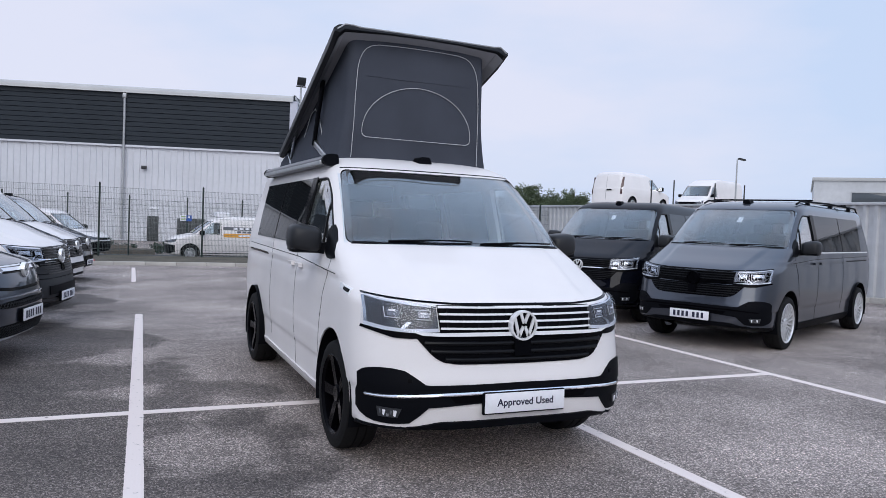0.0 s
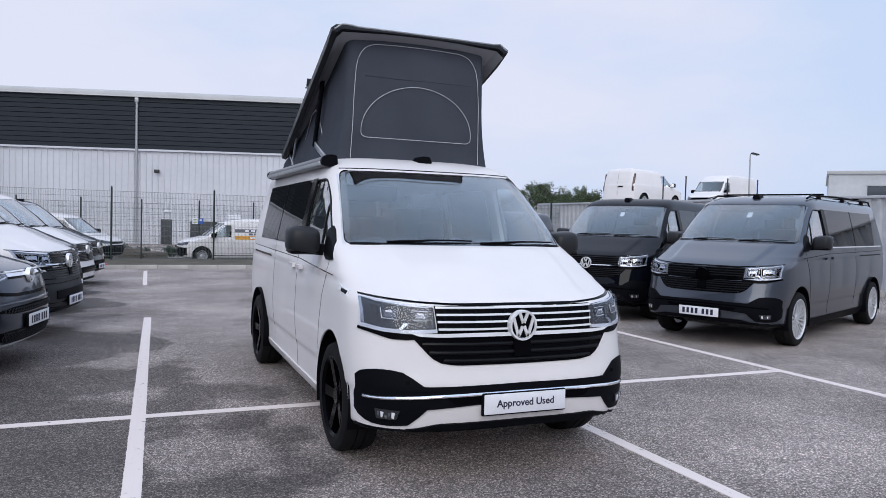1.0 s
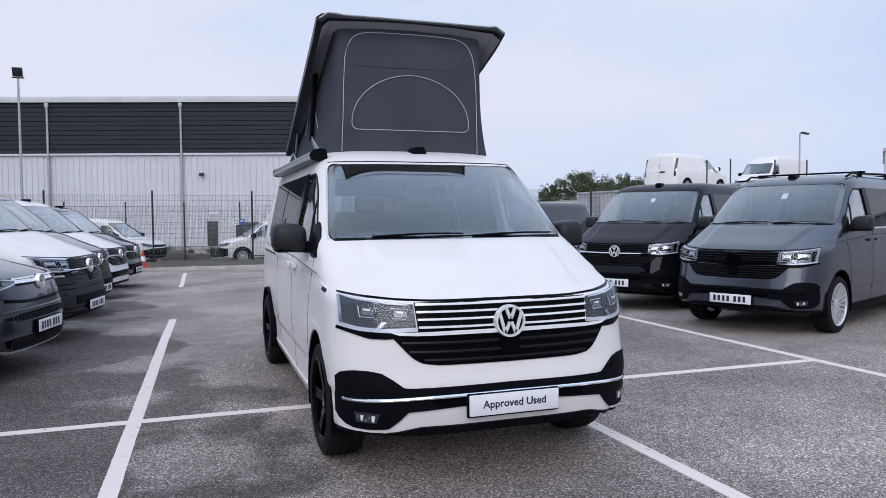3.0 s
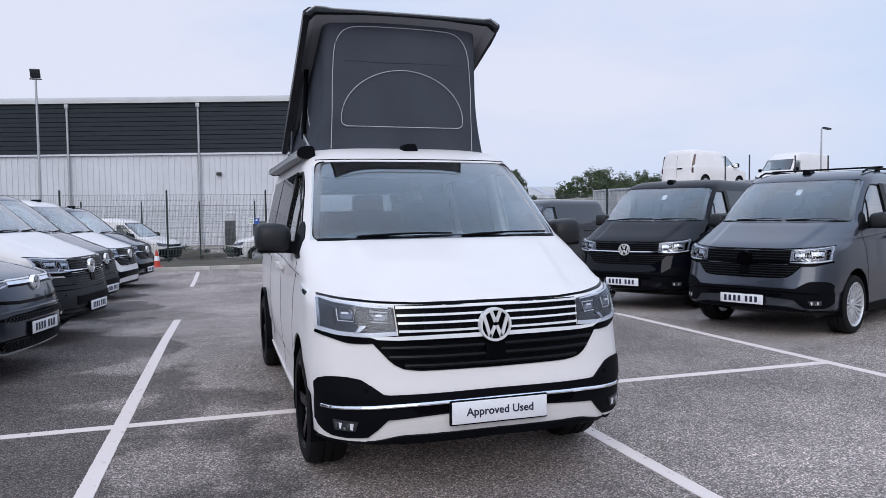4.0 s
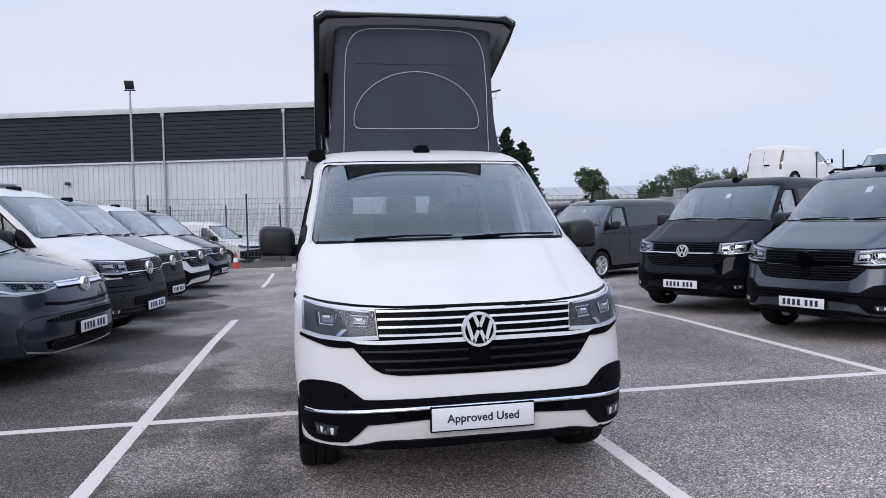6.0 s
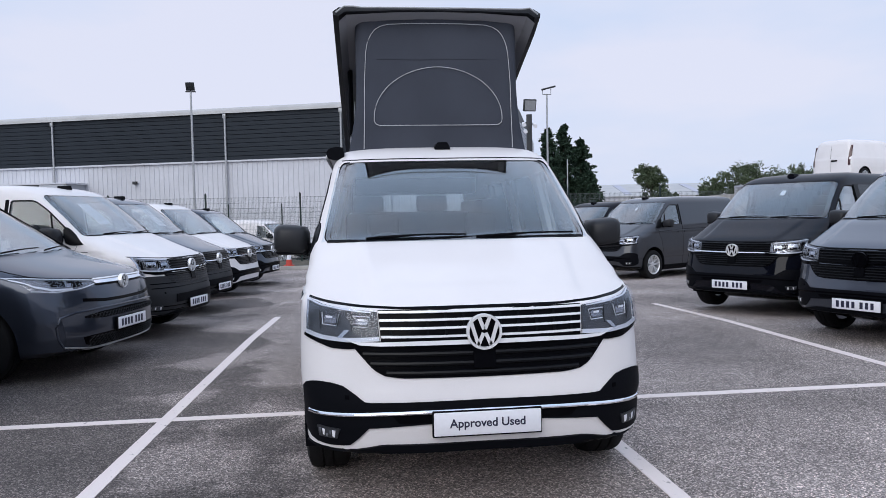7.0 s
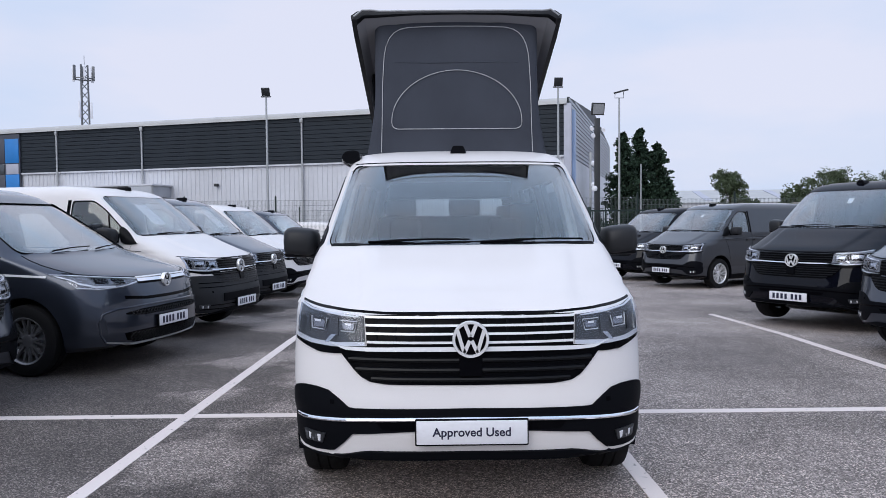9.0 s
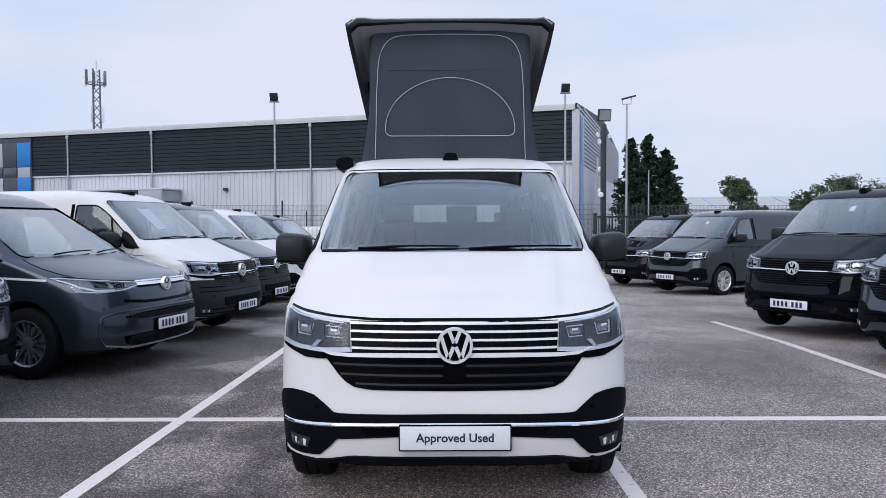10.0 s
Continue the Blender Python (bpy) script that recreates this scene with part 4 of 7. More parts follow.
def transporter(name, label, at, body_paint, length=0.0, windows=True, style="standard", bumper=None, rim=SILVER, spokes=7, rim_r=0.235, badge_metal=BADGE_CHROME, chrome=CHROME, rails=False, group="", text=None, mirror=None, plate=True, category="van", double=True, red_line=False, seats=INTERIOR, tag=False, side_line=False, sheet_at=None):
    """A mid-size van with a sloping bonnet. style: 'trim' has four bright grille bars and a dark bumper insert."""
    van = thing(name, label, category, at, group)
    shape, shell = t6_shell(length, windows)
    me = shell.copy()
    me.materials.clear()
    me.materials.append(body_paint)
    me.materials.append(LINING)
    body = new("body", me)
    body.parent = van
    sh = shape

    def front(n, bm, mat, parent=van, label="", **k):
        return part(n, bm, mat, parent, label, **k)

    # lower edge of the bumper and the insert
    if bumper is not None:
        b = front("bumper", sheet(sh, "front", both([(0.0, 0.795), (0.5, 0.79), (0.74, 0.80), (0.86, 0.80), (0.905, 0.78)]), both([(0.0, 0.29), (0.6, 0.29), (0.82, 0.30), (0.875, 0.36)]), 14, 56, 0.008, 0.03), bumper, van, "moulded plastic bumper")
        front("bumper_lip", sheet(sh, "front", both([(0.0, 0.56), (0.5, 0.56)]), both([(0.0, 0.46), (0.5, 0.46)]), 3, 30, 0.022, 0.02), BLACK_PLASTIC, b)
        for z in (0.70, 0.645, 0.42, 0.37):
            front("bumper_groove", strip(sh, "front", both([(0.0, z), (0.5, z), (0.8, z + 0.006)]), 0.012, 0.0095, 0.02, 40), GLOSS_BLACK, b)
    else:
        b = front("bumper_insert", sheet(sh, "front", both([(0.0, 0.572), (0.58, 0.566), (0.635, 0.607), (0.69, 0.642), (0.76, 0.653), (0.83, 0.650), (0.87, 0.635), (0.889, 0.605)]),
            both([(0.0, 0.463), (0.28, 0.463), (0.565, 0.444), (0.61, 0.395), (0.66, 0.35), (0.76, 0.343), (0.83, 0.348), (0.865, 0.37), (0.882, 0.41)]), 8, 60, 0.008, 0.03), BLACK_PLASTIC, van, "black plastic bumper insert")
        front("bumper_slot", sheet(sh, "front", both([(0.0, 0.508), (0.45, 0.504)]), both([(0.0, 0.472), (0.42, 0.470)]), 2, 30, 0.012, 0.02), GLOSS_BLACK, b)
        if style == "trim":
            front("bumper_strip", wire([(x, sh.front(x, z) - 0.012, z) for x, z in resample(both([(0.0, 0.523), (0.3, 0.521), (0.5, 0.516), (0.68, 0.505), (0.79, 0.497), (0.862, 0.492)]), 50)], 0.0105, 10), CHROME, b, "chrome strip")
        else:
            front("bumper_strip", strip(sh, "front", both([(0.0, 0.534), (0.5, 0.528), (0.79, 0.51)]), 0.014, 0.014, 0.02, 50), GLOSS_BLACK, b)
    lip = front("lower_lip", sheet(sh, "front", both([(0.0, 0.364), (0.5, 0.360), (0.62, 0.334), (0.80, 0.318), (0.875, 0.322)]), both([(0.0, 0.318), (0.5, 0.316), (0.74, 0.288), (0.865, 0.292)]), 4, 50, 0.014, 0.04), BLACK_PLASTIC, van)
    for s in (-1, 1):
        f = front("fog_lamp", sheet(sh, "front", [(s * 0.70, 0.434), (s * 0.81, 0.437)], [(s * 0.715, 0.384), (s * 0.80, 0.384)], 2, 8, 0.016, 0.015), LAMP_HOUSING, van, "fog lamp in the bumper")
        # bright reflections in the fog lamp, painted as uneven pale slivers
        for k, (x, w, z0, z1) in enumerate(((0.720, 0.016, 0.390, 0.424), (0.741, 0.010, 0.398, 0.420), (0.752, 0.014, 0.389, 0.404), (0.771, 0.013, 0.392, 0.424), (0.787, 0.010, 0.400, 0.426))):
            front("fog_reflector", sheet(sh, "front", [(s * x, z1), (s * (x + w), z1 + 0.002)], [(s * (x + 0.004), z0), (s * (x + w - 0.002), z0 + 0.005)], 2, 3, 0.02 - 0.003 * (k % 2), 0.006), (PLATE_WHITE, LAMP_EYE, WHITE_LED, PLATE_WHITE, LAMP_EYE)[k], f)
        front("parking_sensor", sheet(sh, "front", [(s * 0.655, 0.598), (s * 0.675, 0.598)], [(s * 0.655, 0.578), (s * 0.675, 0.578)], 1, 3, 0.0105, 0.01), GLOSS_BLACK, b)

    # grille
    g = front("grille", sheet(sh, "front", both([(0.0, 1.004), (0.3, 1.003), (0.51, 1.002)]), both([(0.0, 0.83), (0.497, 0.845)]), 5, 40, 0.003, 0.02), GLOSS_BLACK, van, "black grille")
    if style == "trim":
        for z in (0.989, 0.951, 0.912, 0.873):
            front("grille_bar", strip(sh, "front", both([(0.0, z), (0.25, z), (0.505 - 0.09 * (1.0 - z), z + 0.002)]), 0.011, 0.018, 0.02, 36), BRIGHT_TRIM, g, "chrome bar")
        for k in range(11):
            x = -0.45 + 0.09 * k
            front("grille_rib", sheet(sh, "front", [(x - 0.006, 0.985), (x + 0.006, 0.985)], [(x - 0.006, 0.862), (x + 0.006, 0.862)], 4, 2, 0.008, 0.01), BLACK_PLASTIC, g)
        front("wide_bar", sheet(sh, "front", both([(0.0, 0.853), (0.3, 0.853), (0.5, 0.850), (0.61, 0.851), (0.665, 0.866)]), both([(0.0, 0.831), (0.3, 0.832), (0.5, 0.831), (0.60, 0.836), (0.662, 0.862)]), 2, 56, 0.022, 0.025), BRIGHT_TRIM, g, "wide chrome bar")
    else:
        for z in (0.985, 0.955, 0.925, 0.895):
            front("grille_bar", wire([(a, sh.front(a, b) - 0.010, b) for a, b in resample(both([(0.0, z), (0.5, z + 0.003)]), 24)], 0.008, 8), SLAT_BLACK, g)
        front("wide_bar", strip(sh, "front", both([(0.0, 0.862), (0.5, 0.868), (0.62, 0.874)]), 0.014, 0.02, 0.022, 44), chrome, g)
        if red_line:
            front("red_line", strip(sh, "front", both([(0.0, 0.882), (0.5, 0.887)]), 0.01, 0.02, 0.022, 36), RED, g, "thin red line")
    lg = front("lower_grille", sheet(sh, "front", both([(0.0, 0.832), (0.45, 0.834), (0.645, 0.842)]), both([(0.0, 0.676), (0.40, 0.679), (0.482, 0.69), (0.53, 0.715), (0.56, 0.745)]), 8, 50, 0.005, 0.02), GLOSS_BLACK, van, "black lower grille")
    for z, x, r in ((0.792, 0.585, 0.013), (0.746, 0.55, 0.013), (0.703, 0.475, 0.012)) if style == "trim" else ((0.812, 0.60, 0.0075), (0.786, 0.583, 0.0075), (0.757, 0.56, 0.0075), (0.728, 0.53, 0.0075), (0.700, 0.47, 0.0075)):
        front("slat", wire([(a, sh.front(a, b) - 0.006, b) for a, b in resample(both([(0.0, z), (0.3, z + 0.001), (x, z + 0.004)]), 26)], r, 8), SLAT_BLACK, lg)
    front("radar_cover", sheet(sh, "front", [(-0.055, 0.808), (0.055, 0.808)], [(-0.055, 0.718), (0.055, 0.718)], 2, 4, 0.021, 0.01), GLOSS_BLACK, lg)
    badge(van, sh, 0.894, 0.088, badge_metal, GLOSS_BLACK, 0.032 if style == "trim" else 0.02)

    # bonnet gap and headlamps
    front("bonnet_gap", strip(sh, "front", both([(0.0, 1.010), (0.4, 1.010), (0.6, 1.02), (0.75, 1.034), (0.86, 1.05)]), 0.010, 0.0015, 0.004, 50), GLOSS_BLACK)
    for s in (-1, 1):
        h = front("headlamp", sheet(sh, "front", [(s * 0.513, 0.994), (s * 0.68, 1.008), (s * 0.78, 1.022), (s * 0.852, 1.040)], [(s * 0.505, 0.862), (s * 0.66, 0.853), (s * 0.78, 0.862), (s * 0.862, 0.880)], 6, 24, 0.004, 0.02), LAMP_HOUSING if style == "trim" else SILVER_HOUSING, van, "clear headlamp with square projectors")
        front("lamp_underline", strip(sh, "front", [(s * 0.505, 0.866), (s * 0.66, 0.859), (s * 0.78, 0.868), (s * 0.862, 0.886)], 0.020 if style == "trim" else 0.013, 0.012, 0.01, 22), LAMP_STRIP, h, "bright running light")
        front("lamp_topline", strip(sh, "front", [(s * 0.54, 0.991), (s * 0.70, 1.004), (s * 0.79, 1.017), (s * 0.852, 1.034)], 0.006, 0.010, 0.008, 22), LAMP_STRIP, h)
        front("lamp_edge", strip(sh, "front", [(s * 0.850, 0.96), (s * 0.862, 0.96)], 0.14, 0.010, 0.008, 4), WHITE_LED, h)
        for x0, x1, z0, z1 in ((0.548, 0.632, 0.922, 0.972), (0.70, 0.785, 0.928, 0.984)) if style == "trim" else ((0.535, 0.655, 0.892, 0.972), (0.685, 0.815, 0.905, 0.988)):
            p = front("projector", sheet(sh, "front", [(s * x0, z1), (s * x1, z1 + 0.004)], [(s * (x0 + 0.012), z0), (s * (x1 - 0.004), z0 + 0.004)], 2, 6, 0.010, 0.012), LAMP_HOUSING if style == "trim" else GLOSS_BLACK, h)
            if style == "trim":
                eye = rounded([(x0 + 0.014, z0 + 0.012), (x1 - 0.014, z0 + 0.014), (x1 - 0.012, z1 - 0.008), (x0 + 0.012, z1 - 0.010)], 0.008, 3)
                bm = prism([(s * a, z) for a, z in eye], "y", -0.008, 0.012)
                for v in bm.verts:
                    v.co.y += sh.front(abs(v.co.x), v.co.z) - 0.012
                front("projector_eye", bm, LAMP_EYE, p)
                # highlight on the eye, painted as a pale sliver
                front("projector_glint", sheet(sh, "front", [(s * (x0 + 0.022), z1 - 0.014), (s * (x1 - 0.03), z1 - 0.013)], [(s * (x0 + 0.022), z1 - 0.024), (s * (x1 - 0.034), z1 - 0.023)], 1, 3, 0.0215, 0.003), LAMP_STRIP, p)
            else:
                front("projector_eye", sheet(sh, "front", [(s * (x0 + 0.014), z1 - 0.012), (s * (x1 - 0.012), z1 - 0.010)], [(s * (x0 + 0.020), z0 + 0.014), (s * (x1 - 0.016), z0 + 0.018)], 2, 6, 0.015, 0.012), WHITE_LED, p)
                # dark part of the reflector's shading, put in as a black facet
                front("reflector_facet", sheet(sh, "front", [(s * (x0 + 0.030), z0 + 0.030), (s * (x1 - 0.024), z0 + 0.034)], [(s * (x0 + 0.036), z0 + 0.012), (s * (x1 - 0.030), z0 + 0.016)], 2, 4, 0.018, 0.012), GLOSS_BLACK, p)
            front("lamp_cell", sheet(sh, "front", [(s * (x1 + 0.008), z1 + 0.012), (s * (x1 + 0.040), z1 + 0.016)], [(s * (x1 + 0.006), z0 - 0.022), (s * (x1 + 0.022), z0 - 0.020)], 3, 3, 0.009, 0.012), LAMP_HOUSING if style == "trim" else GLOSS_BLACK, h)
            rim_line = [(x1, z1 + 0.004), (x1 - 0.004, z0 + 0.004), (x0 + 0.012, z0), (x0, z1)] if x0 > 0.68 else [(x1, z1 + 0.004), (x0, z1), (x0 + 0.012, z0), (x1 - 0.004, z0 + 0.004)]
            front("projector_line", wire([(s * a, sh.front(a, z) - 0.016, z) for a, z in rim_line], 0.0028 if style == "trim" else 0.0018, 5), LAMP_STRIP, p)
        front("lamp_tick", sheet(sh, "front", [(s * 0.645, 0.905), (s * 0.672, 0.905)], [(s * 0.685, 0.868), (s * 0.705, 0.868)], 2, 4, 0.013, 0.01), WHITE_LED, h)
        lens = front("lens", sheet(sh, "front", [(s * 0.513, 0.996), (s * 0.68, 1.010), (s * 0.78, 1.024), (s * 0.856, 1.042)], [(s * 0.505, 0.858), (s * 0.66, 0.849), (s * 0.78, 0.858), (s * 0.868, 0.876)], 6, 24, 0.024, 0.003), LENS, h, "clear lens")
        front("lamp_shadow_trim", sheet(sh, "front", [(s * 0.49, 0.856), (s * 0.66, 0.848), (s * 0.78, 0.857), (s * 0.875, 0.877)], [(s * 0.49, 0.832), (s * 0.655, 0.815), (s * 0.74, 0.818), (s * 0.88, 0.862)], 2, 24, 0.006, 0.02), GLOSS_BLACK)

    # glass
    pane = sheet(sh, "front", [(-0.722, 1.838), (0.722, 1.838)], [(-0.828, 1.306), (0.828, 1.306)], 16, 40, -0.002, 0.005)
    for v in pane.verts:
        v.co.y -= 0.024 * math.sin(math.pi * min(1.0, max(0.0, (v.co.z - 1.306) / 0.532)))
    # dark printed border inside the glass
    bm = bmesh.new()
    loops = []
    for line, o in ((WS, -0.003), (WS_CLEAR, -0.012), (WS_CLEAR, 0.0), (WS, 0.008)):
        loops.append([bm.verts.new((x, sh.front(x, z) + 0.013 + o - 0.024 * math.sin(math.pi * min(1.0, max(0.0, (z - 1.306) / 0.532))) * (0.9 if line is WS_CLEAR else 0.6), z)) for x, z in line])
    for A, B in zip(loops, loops[1:] + loops[:1]):
        for k in range(len(A)):
            bm.faces.new((A[k], A[(k + 1) % len(A)], B[(k + 1) % len(A)], B[k]))
    gl = front("windscreen", pane, GLASS, van, "clear raked windscreen")
    front("glass_border", bm, PRINTED_EDGE, gl, "dark printed border")
    front("windscreen_seal", wire([(x, sh.front(x, z) - 0.001, z) for x, z in WS], 0.004, 6, None, True), BLACK_PLASTIC)
    front("cowl", sheet(sh, "front", both([(0.0, 1.333), (0.4, 1.330), (0.78, 1.322)]), both([(0.0, 1.318), (0.4, 1.316), (0.79, 1.309)]), 1, 30, 0.004, 0.02), BLACK_PLASTIC)
    wiper(van, sh, 0.04, -0.56, 1.345, 1.334)
    wiper(van, sh, 0.72, 0.10, 1.342, 1.332)
    if tag:
        front("stock_card", sheet(sh, "front", [(0.03, 1.73), (0.10, 1.73)], [(0.03, 1.66), (0.10, 1.66)], 1, 3, -0.02, 0.002), PLATE_WHITE, van, "white card behind the windscreen")
    if sheet_at is not None:
        card = front("price_sheet", sheet(sh, "front", [(sheet_at - 0.12, 1.74), (sheet_at + 0.12, 1.74)], [(sheet_at - 0.13, 1.47), (sheet_at + 0.13, 1.47)], 2, 4, -0.022, 0.002), PLATE_WHITE, van, "white paper sheet behind the windscreen")
        for k in range(4):
            front("sheet_bar", sheet(sh, "front", [(sheet_at - 0.09, 1.70 - 0.055 * k), (sheet_at + 0.09 - 0.03 * (k % 2), 1.70 - 0.055 * k)], [(sheet_at - 0.09, 1.68 - 0.055 * k), (sheet_at + 0.09 - 0.03 * (k % 2), 1.68 - 0.055 * k)], 1, 3, -0.0205, 0.001), LAMP_STRIP, card)
    part("roof_aerial", prism(rounded([(-0.058, 0.0), (0.058, 0.0), (0.036, 0.052), (-0.036, 0.052)], 0.012), "y", 0.0, 0.15), BLACK_PLASTIC, van, m=pose(0, 1.72, 1.922))
    for s in (-1, 1):
        fl = s < 0
        poly = t6_windows(length)[0]
        part("side_window", sheet(sh, "side", [(1.20, 1.39), (1.51, 1.66), (1.69, 1.782), (2.03, 1.782)], [(1.20, 1.27), (1.51, 1.27), (1.69, 1.27), (2.03, 1.27)], 5, 28, -0.012, 0.004, fl), GLASS, van, "clear side glass")
        part("window_seal", wire([(s * (sh.side(y, z) - 0.004), y, z) for y, z in poly], 0.009, 6, None, True), SATIN_BLACK, van, "black rubber seal")
        part("mirror_sail", sheet(sh, "side", [(1.115, 1.318), (1.20, 1.398), (1.25, 1.43), (1.285, 1.40)], [(1.01, 1.212), (1.10, 1.202), (1.18, 1.205), (1.24, 1.235)], 4, 14, 0.006, 0.012, fl), SATIN_BLACK, van, "black mirror base")
        part("quarter_bar", sheet(sh, "side", [(1.47, 1.625), (1.49, 1.64)], [(1.385, 1.29), (1.405, 1.29)], 4, 3, -0.004, 0.012, fl), SATIN_BLACK, van)
        if windows:
            part("door_pillar", sheet(sh, "side", [(2.005, 1.782), (2.15, 1.782)], [(2.005, 1.268), (2.15, 1.268)], 4, 5, 0.0065, 0.008, fl), GLOSS_BLACK, van)
            part("flush_glass", sheet(sh, "side", [(2.145, 1.78), (4.17 + length, 1.776)], [(2.145, 1.265), (4.10 + length, 1.268)], 6, 40, 0.004, 0.003, fl), SMOKED, van, "dark flush side glass")
            part("glass_joint", sheet(sh, "side", [(3.135 + length * 0.6, 1.778), (3.165 + length * 0.6, 1.778)], [(3.135 + length * 0.6, 1.267), (3.165 + length * 0.6, 1.267)], 4, 3, 0.0065, 0.008, fl), GLOSS_BLACK, van)
        else:
            part("window_rail", sheet(sh, "side", [(2.03, 1.78), (2.08, 1.78)], [(2.03, 1.275), (2.08, 1.275)], 4, 4, 0.003, 0.01, fl), GLOSS_BLACK, van)
        # panel gaps, handles, sill
        for line in ([(1.09, 1.20), (1.22, 0.95), (1.34, 0.45)], [(2.08, 1.28), (2.09, 0.9), (2.09, 0.32)], [(3.15 + length * 0.6, 1.26), (3.15 + length * 0.6, 0.9), (3.15 + length * 0.6, 0.40)]):
            part("panel_gap", sheet(sh, "side", [(y - 0.002, z) for y, z in line], [(y + 0.002, z) for y, z in line], 1, 24, 0.0015, 0.004, fl), GLOSS_BLACK, van)
        part("slide_rail", strip(sh, "side", [(3.34 + length * 0.6, 1.12), (4.45 + length, 1.12)], 0.02, 0.002, 0.004, 20, fl), GLOSS_BLACK, van)
        part("swage_line", strip(sh, "side", [(0.95, 1.115), (2.0, 1.165), (4.5 + length, 1.185)], 0.006, 0.001, 0.004, 40, fl), GLOSS_BLACK, van)
        for y in (1.93, 2.2):
            part("door_handle", sheet(sh, "side", [(y - 0.07, 1.12), (y + 0.07, 1.12)], [(y - 0.07, 1.09), (y + 0.07, 1.09)], 2, 8, 0.035, 0.03, fl), body_paint, van)
        part("sill", sheet(sh, "side", [(AXLE + 0.42, 0.32), (AXLE + 2.58 + length, 0.32)], [(AXLE + 0.42, 0.2), (AXLE + 2.58 + length, 0.2)], 2, 20, 0.012, 0.03, fl), body_paint if style == "trim" else BLACK_PLASTIC, van)
        part("wing_badge", strip(sh, "side", [(0.57, 1.040), (0.78, 1.060)], 0.036, 0.006, 0.01, 10, fl), BRIGHT_TRIM, van, "slim bright wing badge") if style == "trim" else None
        part("badge_bar", strip(sh, "side", [(0.585, 1.0415), (0.69, 1.0515)], 0.020, 0.0075, 0.01, 8, fl), GLOSS_BLACK, van) if style == "trim" else None
        part("tail_lamp", sheet(sh, "back", [(s * 0.64, 1.45), (s * 0.72, 1.45)], [(s * 0.66, 0.95), (s * 0.78, 0.95)], 4, 5, 0.006, 0.02), RED, van)
        if side_line:
            part("waist_strip", strip(sh, "side", [(2.05, 1.255), (3.4, 1.255), (4.5 + length, 1.258)], 0.016, 0.006, 0.008, 30, fl), BRIGHT_TRIM, van, "bright strip under the windows")
        door_mirror(van, s, 0.862, 1.36, 1.325, mirror or MIRROR_CAP)
        for y in (AXLE, AXLE + 3.0 + length):
            wheel(van, s * 0.80, y, WHEEL_R, 0.22, rim, spokes, s, rim_r, double=double)
            arch_liner(van, s * 0.915, y, WHEEL_R + 0.02, 0.402, s)
    if windows:
        part("rear_window", sheet(sh, "back", [(-0.6, 1.76), (0.6, 1.76)], [(-0.66, 1.31), (0.66, 1.31)], 3, 14, -0.02, 0.004), PRIVACY, van, "tinted rear window")
    cabin(van, sh, seats)
    if plate:
        number_plate(van, -0.012 if bumper is None else -0.022, 0.466 if text else 0.425, text)
    if rails:
        for s in (-1, 1):
            pts = [(s * 0.66, 1.8, 1.925), (s * 0.665, 1.95, 1.972), (s * 0.66, 3.2, 1.995), (s * 0.64, 4.45 + length, 1.98), (s * 0.63, 4.6 + length, 1.91)]
            rl = part("roof_rail", wire(pts, 0.014, 8), BLACK_PLASTIC, van, "black roof rail")
            for y in (2.3, 3.4, 4.4):
                part("rail_foot", box(s * 0.63, y - 0.04, 1.90, s * 0.68, y + 0.04, 1.98, 0.01), BLACK_PLASTIC, rl)
        for y in (2.3, 4.0):
            part("cross_bar", box(-0.72, y - 0.035, 1.99, 0.72, y + 0.035, 2.012, 0.01), BLACK_PLASTIC, van, "black cross bar")
    return van


# ---- parked vehicles ----
main = transporter("camper_van", "white camper van with a raised grey canvas roof", pose(2.357, 3.632, 0), WHITE_PAINT, style="trim", rim=GLOSS_BLACK, spokes=5, rim_r=0.255, text="Approved Used", category="camper van", double=False)


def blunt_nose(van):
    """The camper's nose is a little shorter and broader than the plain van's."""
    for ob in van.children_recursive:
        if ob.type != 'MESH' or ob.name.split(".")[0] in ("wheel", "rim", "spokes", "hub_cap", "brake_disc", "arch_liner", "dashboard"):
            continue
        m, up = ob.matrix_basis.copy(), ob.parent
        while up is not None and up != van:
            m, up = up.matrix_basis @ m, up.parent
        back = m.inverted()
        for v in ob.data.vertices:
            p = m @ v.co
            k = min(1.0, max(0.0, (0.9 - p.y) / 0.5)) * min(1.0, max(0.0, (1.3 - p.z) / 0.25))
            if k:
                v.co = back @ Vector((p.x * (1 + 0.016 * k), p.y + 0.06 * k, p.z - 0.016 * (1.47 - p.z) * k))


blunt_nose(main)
transporter("van", "dark grey long van with roof rails and silver wheels", pose(6.93, 7.34, 0, 0, 0, -67), GREY_PAINT, 0.4, style="standard", rails=True, badge_metal=GLOSS_BLACK, chrome=GLOSS_BLACK, spokes=10, rim_r=0.26, group="parked vans", tag=True, side_line=True)
transporter("van", "glossy black van with a bright grille bar", pose(6.80, 9.75, 0, 0, 0, -58), BLACK_PAINT, group="parked vans", tag=True)
transporter("van", "grey panel van with silver alloy wheels", pose(7.49, 17.38, -0.175, 0, 0, -60), SLATE_PAINT, windows=False, group="parked vans", tag=True)
transporter("van", "dark van with a thin red grille line", pose(7.1, 20.3, -0.235, 0, 0, -60), BLACK_PAINT, group="parked vans", red_line=True)
